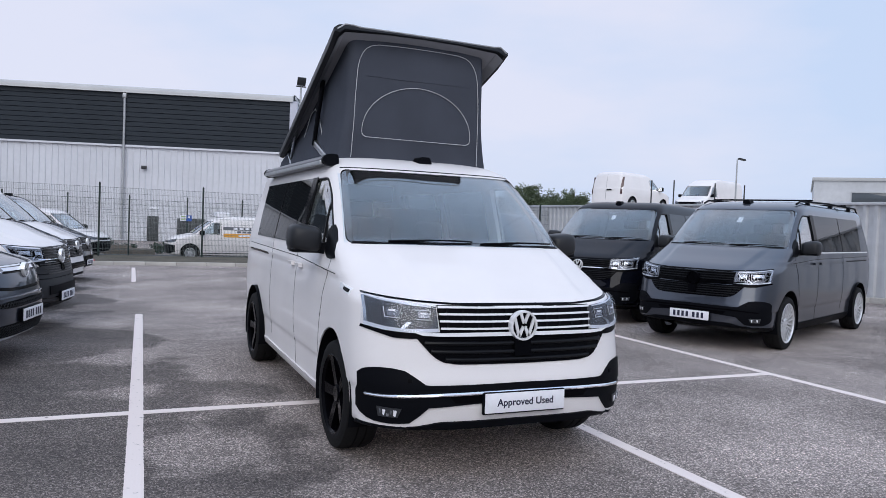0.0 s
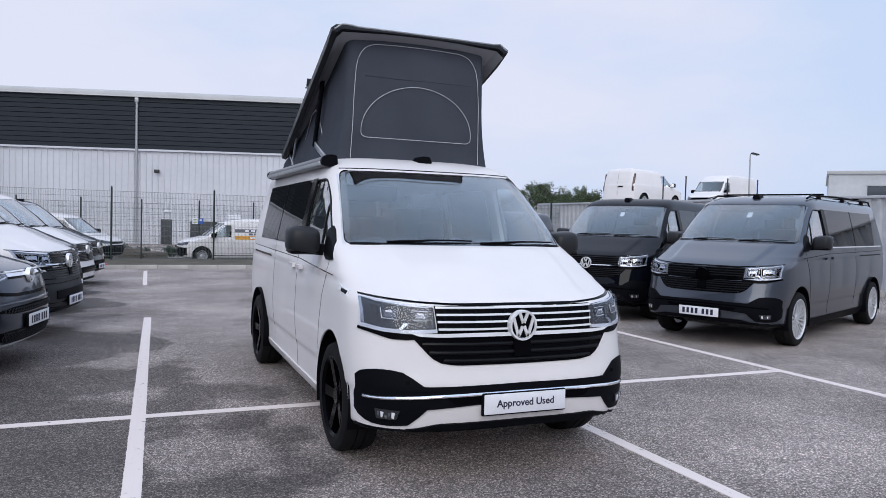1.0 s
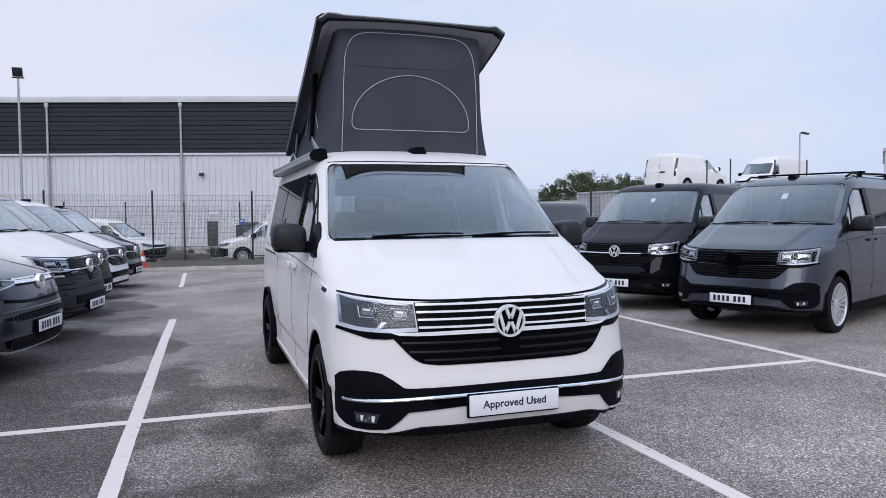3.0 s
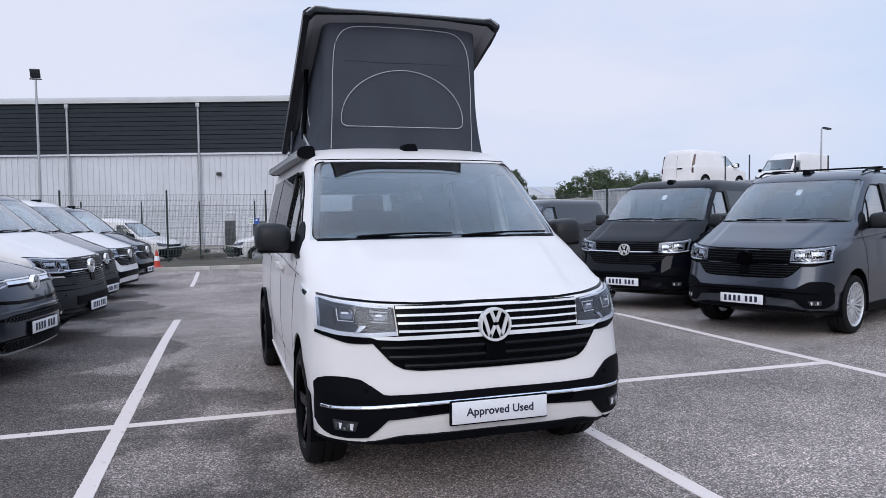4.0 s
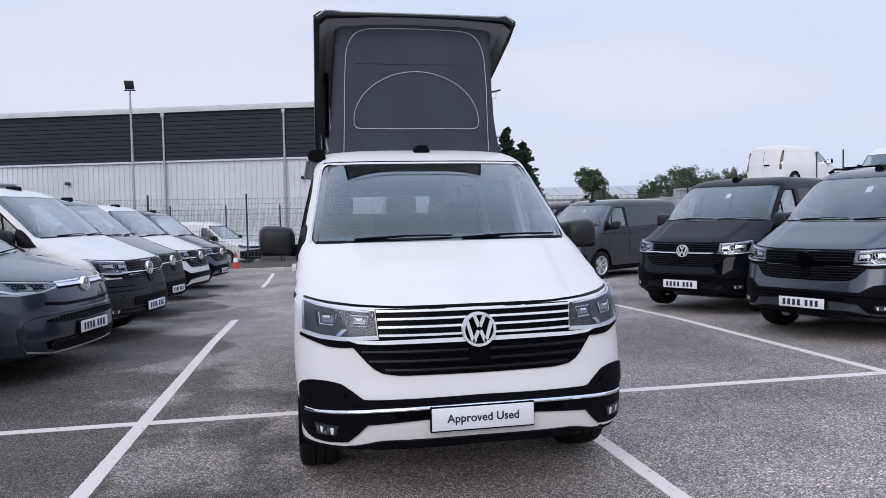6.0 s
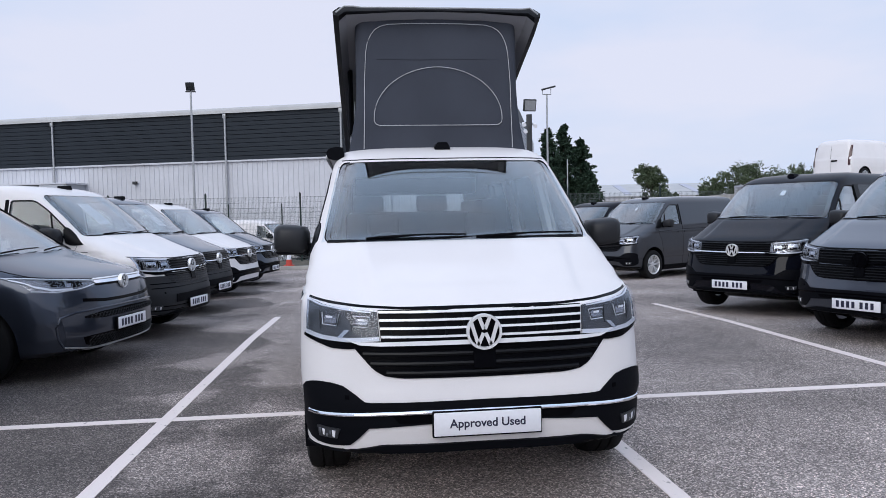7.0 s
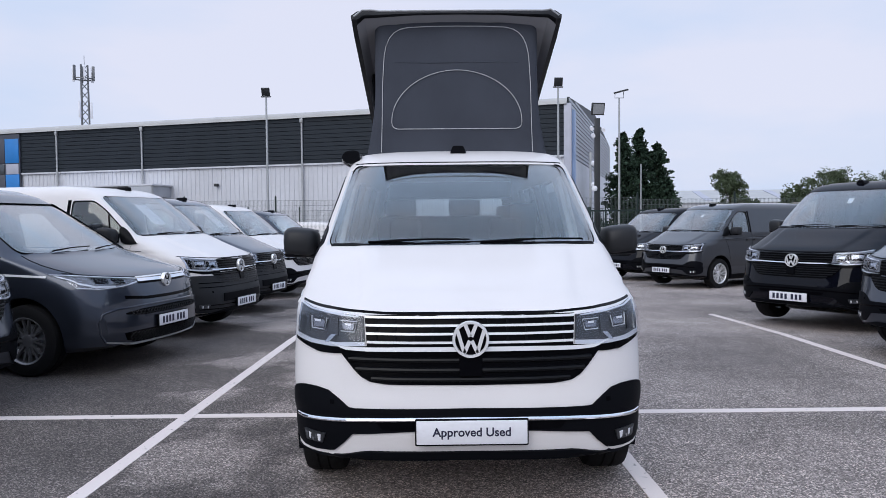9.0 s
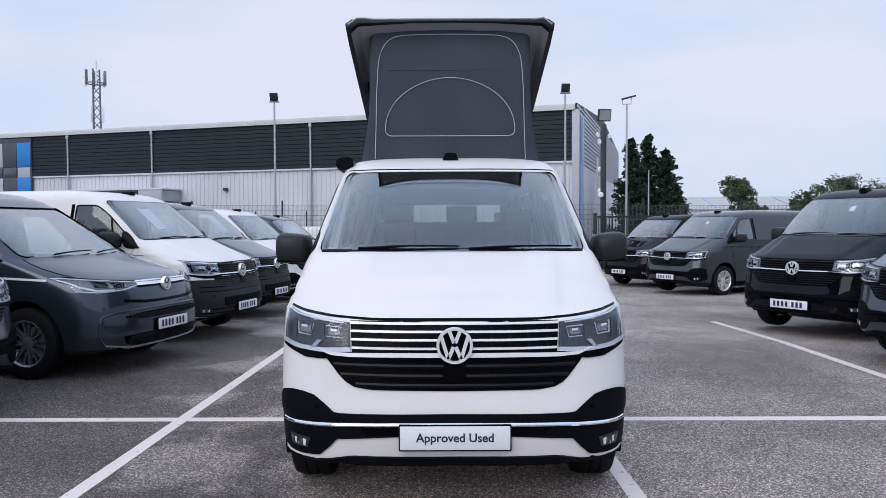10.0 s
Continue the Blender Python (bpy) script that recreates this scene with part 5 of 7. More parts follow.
transporter("van", "white panel van with black plastic bumper", pose(-0.38, 10.22, -0.02, 0, 0, 78), WHITE_PAINT, windows=False, bumper=BUMPER_PLASTIC, group="parked vans", sheet_at=-0.22)
transporter("van", "dark grey van with black plastic bumper", pose(-0.53, 13.0, -0.08, 0, 0, 78), DARK_GREY_PAINT, bumper=BUMPER_PLASTIC, group="parked vans", sheet_at=0.12)
transporter("van", "white van with a thin red grille line", pose(-0.45, 15.95, -0.143, 0, 0, 78), WHITE_PAINT, red_line=True, group="parked vans", plate=False)
transporter("van", "dark grey van with bright grille bars", pose(-0.38, 19.5, -0.22, 0, 0, 78), DARK_GREY_PAINT, group="parked vans")


# ---- the camper's raised roof, awning and gear ----
def roof_z(y):
    """Underside of the raised lid above the van, along its length."""
    return 2.88 - (y - 1.85) * 0.378


def raised_roof(van):
    # canvas walls
    bm = bmesh.new()
    rows = []
    zs = [1.93 + 0.975 * k / 30 for k in range(31)]
    for z in zs:
        t = (z - 1.93) / 0.975
        yr = max(2.2, min(4.15, 1.85 + (2.905 - z) / 0.378 - 0.02))
        w = 0.588
        yf = 1.93 - 0.02 * math.sin(t * math.pi)
        rc = 0.07
        line = [(-w, yr + (yf + rc - yr) * k / 14) for k in range(14)]
        line += [(-w + rc - rc * math.cos(a), yf + rc - rc * math.sin(a)) for a in [k * math.pi / 12 for k in range(7)]]
        line += [(-w + rc + (2 * w - 2 * rc) * k / 24, yf) for k in range(1, 24)]
        line += [(w - rc + rc * math.sin(a), yf + rc - rc * math.cos(a)) for a in [k * math.pi / 12 for k in range(7)]]
        line += [(w, yf + rc + (yr - yf - rc) * k / 14) for k in range(1, 15)]
        row = []
        for x, y in line:
            n = noise.noise(Vector((x * 5, y * 4, z * 3.2))) * 0.008 + noise.noise(Vector((x * 14, y * 12, z * 5))) * 0.003
            flare = 0.068 * max(0.0, 1 - t / 0.55) ** 2 * (x / w) ** 4 * (1 if x > 0 else -1)
            row.append(bm.verts.new((x * (1 + n) + flare, y + n, z)))
        rows.append(row)
    for A, B in zip(rows, rows[1:]):
        for k in range(len(A) - 1):
            bm.faces.new((A[k], A[k + 1], B[k + 1], B[k]))
    tent = part("canvas_tent", bm, CANVAS, van, "dark grey canvas walls with pale piping", sharp=80)
    fy = lambda z: 1.93 - 0.02 * math.sin((z - 1.93) / 0.975 * math.pi) - 0.006
    pts = [(-0.545, 1.95), (-0.535, 2.2), (-0.53, 2.42), (-0.522, 2.56)]
    arch = [(-0.522, 2.56), (-0.516, 2.64), (-0.503, 2.705), (-0.480, 2.760), (-0.447, 2.800), (-0.405, 2.825), (-0.35, 2.838), (-0.2, 2.845), (0.0, 2.847)]
    left = pts + arch[1:]
    whole = left + [(-x, z) for x, z in left[-2::-1]]
    part("front_piping", wire([(x, fy(z), z) for x, z in resample(whole, 120)], 0.0030, 5), PIPING, tent, "pale piping")
    dome = [(-0.468 * math.sin(k * math.pi / 36) ** 1.04, 2.165 + 0.368 * math.cos(k * math.pi / 36)) for k in range(18)] + [(-0.468, 2.16), (-0.464, 2.138), (-0.450, 2.122), (-0.425, 2.115)]
    whole = dome + [(-x, z) for x, z in dome[::-1][:-1]]
    part("window_piping", wire([(x, fy(z), z) for x, z in resample(whole + [whole[0]], 140)[:-1]], 0.0030, 5, None, True), PIPING, tent, "pale piping round a half-moon window")
    part("seam", wire([(x, fy(2.588) + 0.004, 2.588 + 0.002 * math.sin(x * 9)) for x in [-0.44 + 0.04 * k for k in range(23)]], 0.004, 5), CANVAS, tent)
    for s in (-1, 1):
        part("side_flap", wire([(s * 0.602, 2.62, 2.12), (s * 0.606, 2.60, 2.2), (s * 0.606, 2.72, 2.35), (s * 0.606, 2.85, 2.43), (s * 0.606, 3.0, 2.40), (s * 0.602, 3.25, 2.22), (s * 0.60, 3.42, 2.12)], 0.004, 5, None, True), PIPING, tent)
    # lid
    bm = bmesh.new()
    sect = [(-0.70, -0.062), (-0.738, -0.054), (-0.742, -0.01), (-0.70, 0.05), (-0.64, 0.062), (-0.56, 0.05), (-0.3, 0.058), (0.0, 0.062), (0.3, 0.058), (0.56, 0.05), (0.64, 0.062), (0.70, 0.05), (0.742, -0.01), (0.738, -0.054), (0.70, -0.062), (0.655, -0.005), (0.3, 0.02), (0.0, 0.025), (-0.3, 0.02), (-0.655, -0.005)]
    slope = math.atan(0.378)
    rings = []
    for k in range(13):
        t = k / 12
        y = 1.82 + 2.08 * t
        taper = 1 - 0.05 * t
        ring = []
        for x, h in sect:
            drop = 0.0
            if k == 0:
                h = h * 0.6
            ring.append(bm.verts.new((x * taper, y - h * math.sin(slope) * -1, roof_z(y) + 0.01 + h * math.cos(slope) - drop)))
        rings.append(ring)
    n = len(sect)
    for A, B in zip(rings, rings[1:]):
        for k in range(n):
            bm.faces.new((A[k], A[(k + 1) % n], B[(k + 1) % n], B[k]))
    bm.faces.new(rings[0])
    bm.faces.new(rings[-1][::-1])
    lid = part("roof_lid", bm, LID_RIM, van, "raised roof lid with dark rim", sharp=50)
    inner = [(0.70, -0.066), (0.648, -0.010), (0.3, 0.015), (0.0, 0.020), (-0.3, 0.015), (-0.648, -0.010), (-0.70, -0.066)]
    bm = bmesh.new()
    lines = []
    for k in range(13):
        y = 1.84 + 2.04 * k / 12
        lines.append([bm.verts.new((x * (1 - 0.05 * k / 12), y + h * math.sin(slope), roof_z(y) + 0.006 + h * math.cos(slope))) for x, h in inner])
    for A, B in zip(lines, lines[1:]):
        for k in range(6):
            bm.faces.new((A[k], A[k + 1], B[k + 1], B[k]))
    part("lid_liner", bm, LID_GREY, lid, "grey lid lining")
    part("lid_trim", wire([(x, 1.788 + 0.01 * (x / 0.7) ** 2, roof_z(1.79) - 0.004 + (0.022 if abs(x) < 0.6 else 0.03 - 0.05 * max(0, abs(x) - 0.66) / 0.07)) for x in [-0.72 + 0.06 * k for k in range(25)]], 0.006, 6), GALV, lid, "grey trim strip")
    # struts
    for s in (-1, 1):
        a = part("strut", tube((s * 0.635, 2.75, 2.10), (s * 0.635, 2.50, 2.62), 0.02, 8), BLACK_PLASTIC, van)
        part("strut_arm", box(-0.014, -0.028, 0, 0.014, 0.028, 0.60, 0.006), ALU, van, m=pose(s * 0.63, 2.22, 1.93, -70, 0, 0))
        part("rear_strut", tube((s * 0.63, 3.6, 1.97), (s * 0.65, 3.85, 2.16), 0.013, 8), ALU, van)
        part("rear_arm", tube((s * 0.63, 3.75, 1.95), (s * 0.65, 3.45, 2.24), 0.011, 8), ALU, van)
    part("roof_seal", sheet(Shape(T6), "front", [(-0.70, 1.848), (0.70, 1.848)], [(-0.70, 1.842), (0.70, 1.842)], 1, 30, 0.002, 0.01), BLACK_PLASTIC, van)


def awning(van):
    prof = [(-0.68, 1.868), (-0.765, 1.863), (-0.802, 1.880), (-0.808, 1.912), (-0.787, 1.938), (-0.74, 1.948), (-0.69, 1.944)]
    base = part("awning", prism(rounded(prof, 0.02, 4), "y", 1.80, 4.05), AWNING_ALU, van, "silver awning case along the roof")
    part("awning_end_cap", prism(rounded([(x * 1.003, 1.91 + (z - 1.91) * 1.08) for x, z in prof], 0.02, 4), "y", 1.75, 1.80), BLACK_PLASTIC, base, "black end cap")
    part("awning_rear_cap", prism(rounded([(x * 1.003, 1.91 + (z - 1.91) * 1.08) for x, z in prof], 0.02, 4), "y", 4.05, 4.12), BLACK_PLASTIC, base)
    part("awning_lead_rail", box(-0.816, 1.81, 1.868, -0.797, 4.04, 1.90, 0.006), GALV, base)


raised_roof(main)
awning(main)


# ---- other makes ----
def simple_van(name, label, at, table, body_paint, ws, doors, axles, wheel_r, lamps, tail, grille, category="van", group="parked vans", bumper=None, cowl=None, seats=True, mirror=BLACK_PLASTIC, rim=SILVER, spokes=5, x_wheel=0.78, lamp_mat=LAMP_HOUSING):
    """A van or car from a table: windscreen outline (x, z), side openings (y, z), lamps and grille on the nose."""
    van = thing(name, label, category, at, group)
    sh = Shape(table, tail_radius=0.16, taper=0.04)
    cut = [prism(ws, "y", 0.35, 2.6)]
    for poly in doors:
        cut += [prism(poly, "x", 0.3, 1.3), prism(poly, "x", -1.3, -0.3)]
    for y in axles:
        for s in (-1, 1):
            cut.append(tube((s * 0.55, y, wheel_r + 0.01), (s * 1.3, y, wheel_r + 0.01), wheel_r + 0.06, 36))
    me = sh.shell(cut)
    me.materials.clear()
    me.materials.append(body_paint)
    me.materials.append(LINING)
    body = new("body", me)
    body.parent = van
    zs = [z for x, z in ws]
    xt = max(x for x, z in ws if z > max(zs) - 0.02)
    xb = max(x for x, z in ws)
    part("windscreen", sheet(sh, "front", [(-xt - 0.01, max(zs) + 0.012), (xt + 0.01, max(zs) + 0.012)], [(-xb - 0.01, min(zs) - 0.012), (xb + 0.01, min(zs) - 0.012)], 8, 30, -0.012, 0.004), GLASS, van, "clear windscreen")
    part("windscreen_seal", wire([(x, sh.front(x, z) - 0.001, z) for x, z in ws], 0.008, 6, None, True), BLACK_PLASTIC, van)
    wiper(van, sh, 0.05, -0.5, min(zs) + 0.045, min(zs) + 0.02)
    wiper(van, sh, 0.6, 0.1, min(zs) + 0.045, min(zs) + 0.02)
    for s in (-1, 1):
        for k, poly in enumerate(doors):
            lo, hi = min(p[0] for p in poly), max(p[0] for p in poly)
            bz, tz = min(p[1] for p in poly), max(p[1] for p in poly)
            f = [p[0] for p in poly if p[1] > tz - 0.03]
            part("side_window", sheet(sh, "side", [(min(f) - 0.02, tz + 0.015), (max(f) + 0.02, tz + 0.015)], [(lo - 0.02, bz - 0.015), (hi + 0.02, bz - 0.015)], 3, 14, -0.01, 0.004, s < 0), GLASS if k == 0 else TINTED, van)
            gap = hi + 0.05
            part("panel_gap", sheet(sh, "side", [(gap - 0.004, tz), (gap - 0.004, 0.45)], [(gap + 0.004, tz), (gap + 0.004, 0.45)], 1, 12, 0.002, 0.005, s < 0), GLOSS_BLACK, van)
            part("door_handle", sheet(sh, "side", [(gap - 0.18, bz - 0.1), (gap - 0.04, bz - 0.1)], [(gap - 0.18, bz - 0.14), (gap - 0.04, bz - 0.14)], 1, 5, 0.03, 0.03, s < 0), body_paint, van)
        h = part("headlamp", sheet(sh, "front", [(s * a, z) for a, z in lamps[0]], [(s * a, z) for a, z in lamps[1]], 3, 16, 0.004, 0.02), lamp_mat, van, "clear headlamp")
        top, bot = lamps
        part("running_light", strip(sh, "front", [(s * a, z + 0.012) for a, z in bot], 0.008, 0.012, 0.01, 14), LAMP_STRIP, h)
        mid = [((a + c) / 2, (b + d) / 2) for (a, b), (c, d) in zip(top, bot)]
        part("projector", strip(sh, "front", [(s * a, z) for a, z in resample(mid, 5)[1:4]], 0.03, 0.012, 0.01, 8), LAMP_EYE, h)
        part("lens", sheet(sh, "front", [(s * a, z) for a, z in top], [(s * a, z) for a, z in bot], 3, 16, 0.02, 0.003), LENS, h)
        if tail:
            part("tail_lamp", sheet(sh, "back", [(s * tail[0], tail[3]), (s * tail[1], tail[3])], [(s * tail[0], tail[2]), (s * tail[1], tail[2])], 4, 5, 0.006, 0.02), RED, van, "tall red tail lamp")
        for y in axles:
            wheel(van, s * x_wheel, y, wheel_r, 0.2, rim, spokes, s, wheel_r * 0.66)
            arch_liner(van, s * (x_wheel + 0.1), y, wheel_r + 0.01, wheel_r + 0.057, s)
        part("sill", sheet(sh, "side", [(axles[0] + 0.4, 0.34), (axles[1] - 0.4, 0.34)], [(axles[0] + 0.4, 0.22), (axles[1] - 0.4, 0.22)], 1, 12, 0.008, 0.03, s < 0), BLACK_PLASTIC, van)
        zm = min(p[1] for p in doors[0]) + 0.06
        door_mirror(van, s, sh.side(doors[0][0][0] + 0.1, zm) - 0.02, doors[0][0][0] + 0.08, zm, mirror)
    g = part("grille", sheet(sh, "front", both(grille[0]), both(grille[1]), 3, 30, 0.004, 0.02), GLOSS_BLACK, van, "black grille")
    if bumper is not None:
        part("bumper", sheet(sh, "front", both(bumper[0]), both(bumper[1]), 8, 40, 0.008, 0.03), bumper[2], van, "plastic bumper")
    if tail:
        for x in (0.0,):
            part("door_gap", sheet(sh, "back", [(x - 0.005, tail[3] + 0.1), (x + 0.005, tail[3] + 0.1)], [(x - 0.005, 0.5), (x + 0.005, 0.5)], 8, 2, 0.003, 0.006), GLOSS_BLACK, van)
        part("rear_handle", sheet(sh, "back", [(-0.3, 0.98), (-0.04, 0.98)], [(-0.3, 0.92), (-0.04, 0.92)], 1, 4, 0.02, 0.03), GLOSS_BLACK, van)
        part("rear_bumper", sheet(sh, "back", [(-0.8, 0.52), (0.8, 0.52)], [(-0.8, 0.3), (0.8, 0.3)], 2, 12, 0.03, 0.05), body_paint, van)
    bm = prism([(ws_y, z) for ws_y, z in ((sh.front(0, min(zs)) + 0.05, min(zs) - 0.15), (sh.front(0, min(zs)) + 0.1, min(zs) - 0.05), (sh.front(0, min(zs)) + 0.4, min(zs) - 0.06), (sh.front(0, min(zs)) + 0.5, min(zs) - 0.3))], "x", -xb + 0.06, xb - 0.06)
    part("dashboard", bm, INTERIOR, van)
    if seats:
        y0 = sh.front(0, min(zs)) + 1.0
        for x in (-0.38, 0.38):
            q = part("seat", box(-0.23, -0.2, 0.5, 0.23, 0.3, 0.65, 0.05), INTERIOR, van, m=pose(x, y0, min(zs) - 1.2))
            part("seat_back", box(-0.22, 0.2, 0.6, 0.22, 0.34, 1.2, 0.05), INTERIOR, q)
            part("headrest", box(-0.12, 0.24, 1.22, 0.12, 0.32, 1.4, 0.03), INTERIOR, q)
    return van, sh


CADDY = [
    (0.20, 0.35, 0.35, 2.8, 0.78, 4.45), (0.27, 0.10, 0.45, 2.8, 0.84, 4.48), (0.40, 0.02, 0.5, 2.8, 0.87, 4.5), (0.55, 0.01, 0.52, 2.8, 0.885, 4.5), (0.68, 0.03, 0.55, 2.8, 0.90, 4.5), (0.78, 0.06, 0.56, 2.8, 0.90, 4.5),
    (0.86, 0.12, 0.55, 2.8, 0.90, 4.5), (0.92, 0.24, 0.52, 2.8, 0.895, 4.5), (0.98, 0.48, 0.48, 2.8, 0.89, 4.5), (1.04, 0.76, 0.44, 2.8, 0.88, 4.49), (1.08, 0.90, 0.42, 2.8, 0.865, 4.48), (1.35, 1.25, 0.4, 2.8, 0.80, 4.44),
    (1.62, 1.62, 0.38, 2.8, 0.73, 4.38), (1.70, 1.78, 0.38, 2.8, 0.69, 4.34), (1.76, 2.0, 0.35, 2.8, 0.63, 4.28), (1.80, 2.35, 0.3, 2.8, 0.52, 4.15), (1.815, 2.7, 0.25, 2.8, 0.38, 3.9),
]
CADDY_WS = rounded([(-0.77, 1.09), (0.77, 1.09), (0.66, 1.62), (-0.66, 1.62)], 0.05)
CADDY_DOOR = rounded([(1.22, 1.08), (2.02, 1.08), (2.02, 1.55), (1.72, 1.55)], 0.04)
CADDY_LAMPS = ([(0.50, 0.80), (0.68, 0.83), (0.84, 0.88)], [(0.52, 0.71), (0.70, 0.71), (0.85, 0.75)])
CADDY_GRILLE = ([(0.0, 0.78), (0.5, 0.79)], [(0.0, 0.70), (0.5, 0.71)])


def caddy(name, label, at, bumper, stripes=False):
    van, sh = simple_van(name, label, at, CADDY, WHITE_PAINT, CADDY_WS, [CADDY_DOOR], (0.88, 3.6), 0.32, CADDY_LAMPS, (0.74, 0.82, 0.75, 1.55), CADDY_GRILLE, bumper=([(0.0, 0.66), (0.6, 0.66), (0.86, 0.62)], [(0.0, 0.28), (0.6, 0.28), (0.84, 0.36)], bumper) if bumper else None)
    if stripes:
        for s in (-1, 1):
            for z0, z1, mat, lab in ((1.27, 1.40, SLATE_STRIPE, "slate stripe"), (0.98, 1.13, AMBER_STRIPE, "amber stripe")):
                part("stripe", sheet(sh, "side", [(2.15, z1), (4.2, z1)], [(2.15, z0), (4.2, z0)], 2, 12, 0.003, 0.004, s < 0), mat, van, lab)
            for z, a, b in ((1.335, 2.55, 3.5), (1.2, 2.7, 3.3), (1.055, 2.75, 3.2)):
                for k in range(4 if z > 1.3 else 3):
                    y = a + (b - a) * k / (4 if z > 1.3 else 3)
                    part("sign_bar", sheet(sh, "side", [(y, z + 0.04), (y + 0.16, z + 0.04)], [(y, z - 0.04), (y + 0.16, z - 0.04)], 1, 3, 0.006, 0.004, s < 0), PLATE_WHITE if z != 1.2 else SLATE_STRIPE, van)
        u = part("chiller_unit", box(-0.45, 1.95, 1.79, 0.45, 2.45, 1.98, 0.05), PLATE_WHITE, van, "white roof chiller unit")
    return van


SLATE_STRIPE = material("slate_stripe", (0.12, 0.12, 0.14), rough=0.4)
AMBER_STRIPE = material("amber_stripe", (0.70, 0.33, 0.03), rough=0.4)
caddy("delivery_van", "white delivery van with amber side stripes and roof chiller", pose(1.97, 31.5, -0.45, 0, 0, -88), BLACK_PLASTIC, True)
caddy("small_van", "white small van parked beyond the fence", pose(-0.15, 30.6, -0.39, 0, 0, 66), BLACK_PLASTIC)
caddy("small_van", "white small panel van with closed rear doors", pose(25.1, 29.75, 2.35, 0, 0, 109.8), None)

CRAFTER = [
    (0.25, 0.4, 0.4, 2.8, 0.85, 5.9), (0.35, 0.08, 0.5, 2.8, 0.92, 5.95), (0.6, 0.02, 0.55, 2.8, 0.98, 5.98), (0.9, 0.05, 0.58, 2.8, 1.0, 5.98), (1.05, 0.10, 0.58, 2.8, 1.0, 5.98), (1.15, 0.22, 0.55, 2.8, 1.0, 5.98),
    (1.25, 0.5, 0.5, 2.8, 0.99, 5.98), (1.34, 0.78, 0.46, 2.8, 0.98, 5.98), (1.4, 0.86, 0.45, 2.8, 0.97, 5.98), (2.05, 1.42, 0.42, 2.8, 0.90, 5.95), (2.25, 1.65, 0.42, 2.8, 0.87, 5.93), (2.42, 2.0, 0.4, 2.8, 0.82, 5.9), (2.52, 2.5, 0.35, 2.8, 0.72, 5.85), (2.56, 3.0, 0.3, 2.8, 0.55, 5.7),
]
simple_van("large_van", "white high-roof panel van on the raised yard", pose(32.3, 35.6, 2.35, 0, 0, -70), CRAFTER, WHITE_PAINT, rounded([(-0.86, 1.42), (0.86, 1.42), (0.80, 2.06), (-0.80, 2.06)], 0.06), [rounded([(1.2, 1.4), (2.1, 1.4), (2.1, 2.0), (1.62, 2.0)], 0.05)], (1.0, 4.6), 0.36,
    ([(0.55, 1.0), (0.75, 1.05), (0.93, 1.12)], [(0.57, 0.86), (0.75, 0.86), (0.94, 0.92)]), None, ([(0.0, 1.02), (0.55, 1.02)], [(0.0, 0.8), (0.55, 0.82)]), x_wheel=0.87)

# low, smooth people carrier
T7 = [
    (0.19, 0.55, 0.35, 2.8, 0.80, 4.85), (0.24, 0.22, 0.45, 2.8, 0.87, 4.90), (0.29, 0.06, 0.52, 2.7, 0.90, 4.93), (0.40, 0.015, 0.58, 2.6, 0.925, 4.95), (0.55, 0.01, 0.62, 2.6, 0.94, 4.97), (0.68, 0.03, 0.64, 2.6, 0.945, 4.97), (0.78, 0.05, 0.66, 2.6, 0.945, 4.97),
    (0.86, 0.075, 0.66, 2.6, 0.94, 4.97), (0.91, 0.11, 0.66, 2.6, 0.935, 4.97), (0.95, 0.19, 0.64, 2.6, 0.93, 4.97), (1.0, 0.35, 0.60, 2.6, 0.922, 4.96), (1.06, 0.58, 0.54, 2.6, 0.915, 4.95), (1.12, 0.80, 0.48, 2.6, 0.905, 4.95), (1.155, 0.92, 0.45, 2.6, 0.895, 4.94),
    (1.4, 1.30, 0.42, 2.6, 0.83, 4.9), (1.66, 1.74, 0.38, 2.6, 0.75, 4.8), (1.76, 1.95, 0.36, 2.6, 0.71, 4.74), (1.83, 2.2, 0.34, 2.6, 0.65, 4.65), (1.88, 2.6, 0.3, 2.6, 0.54, 4.5), (1.90, 3.0, 0.25, 2.6, 0.40, 4.2),
]


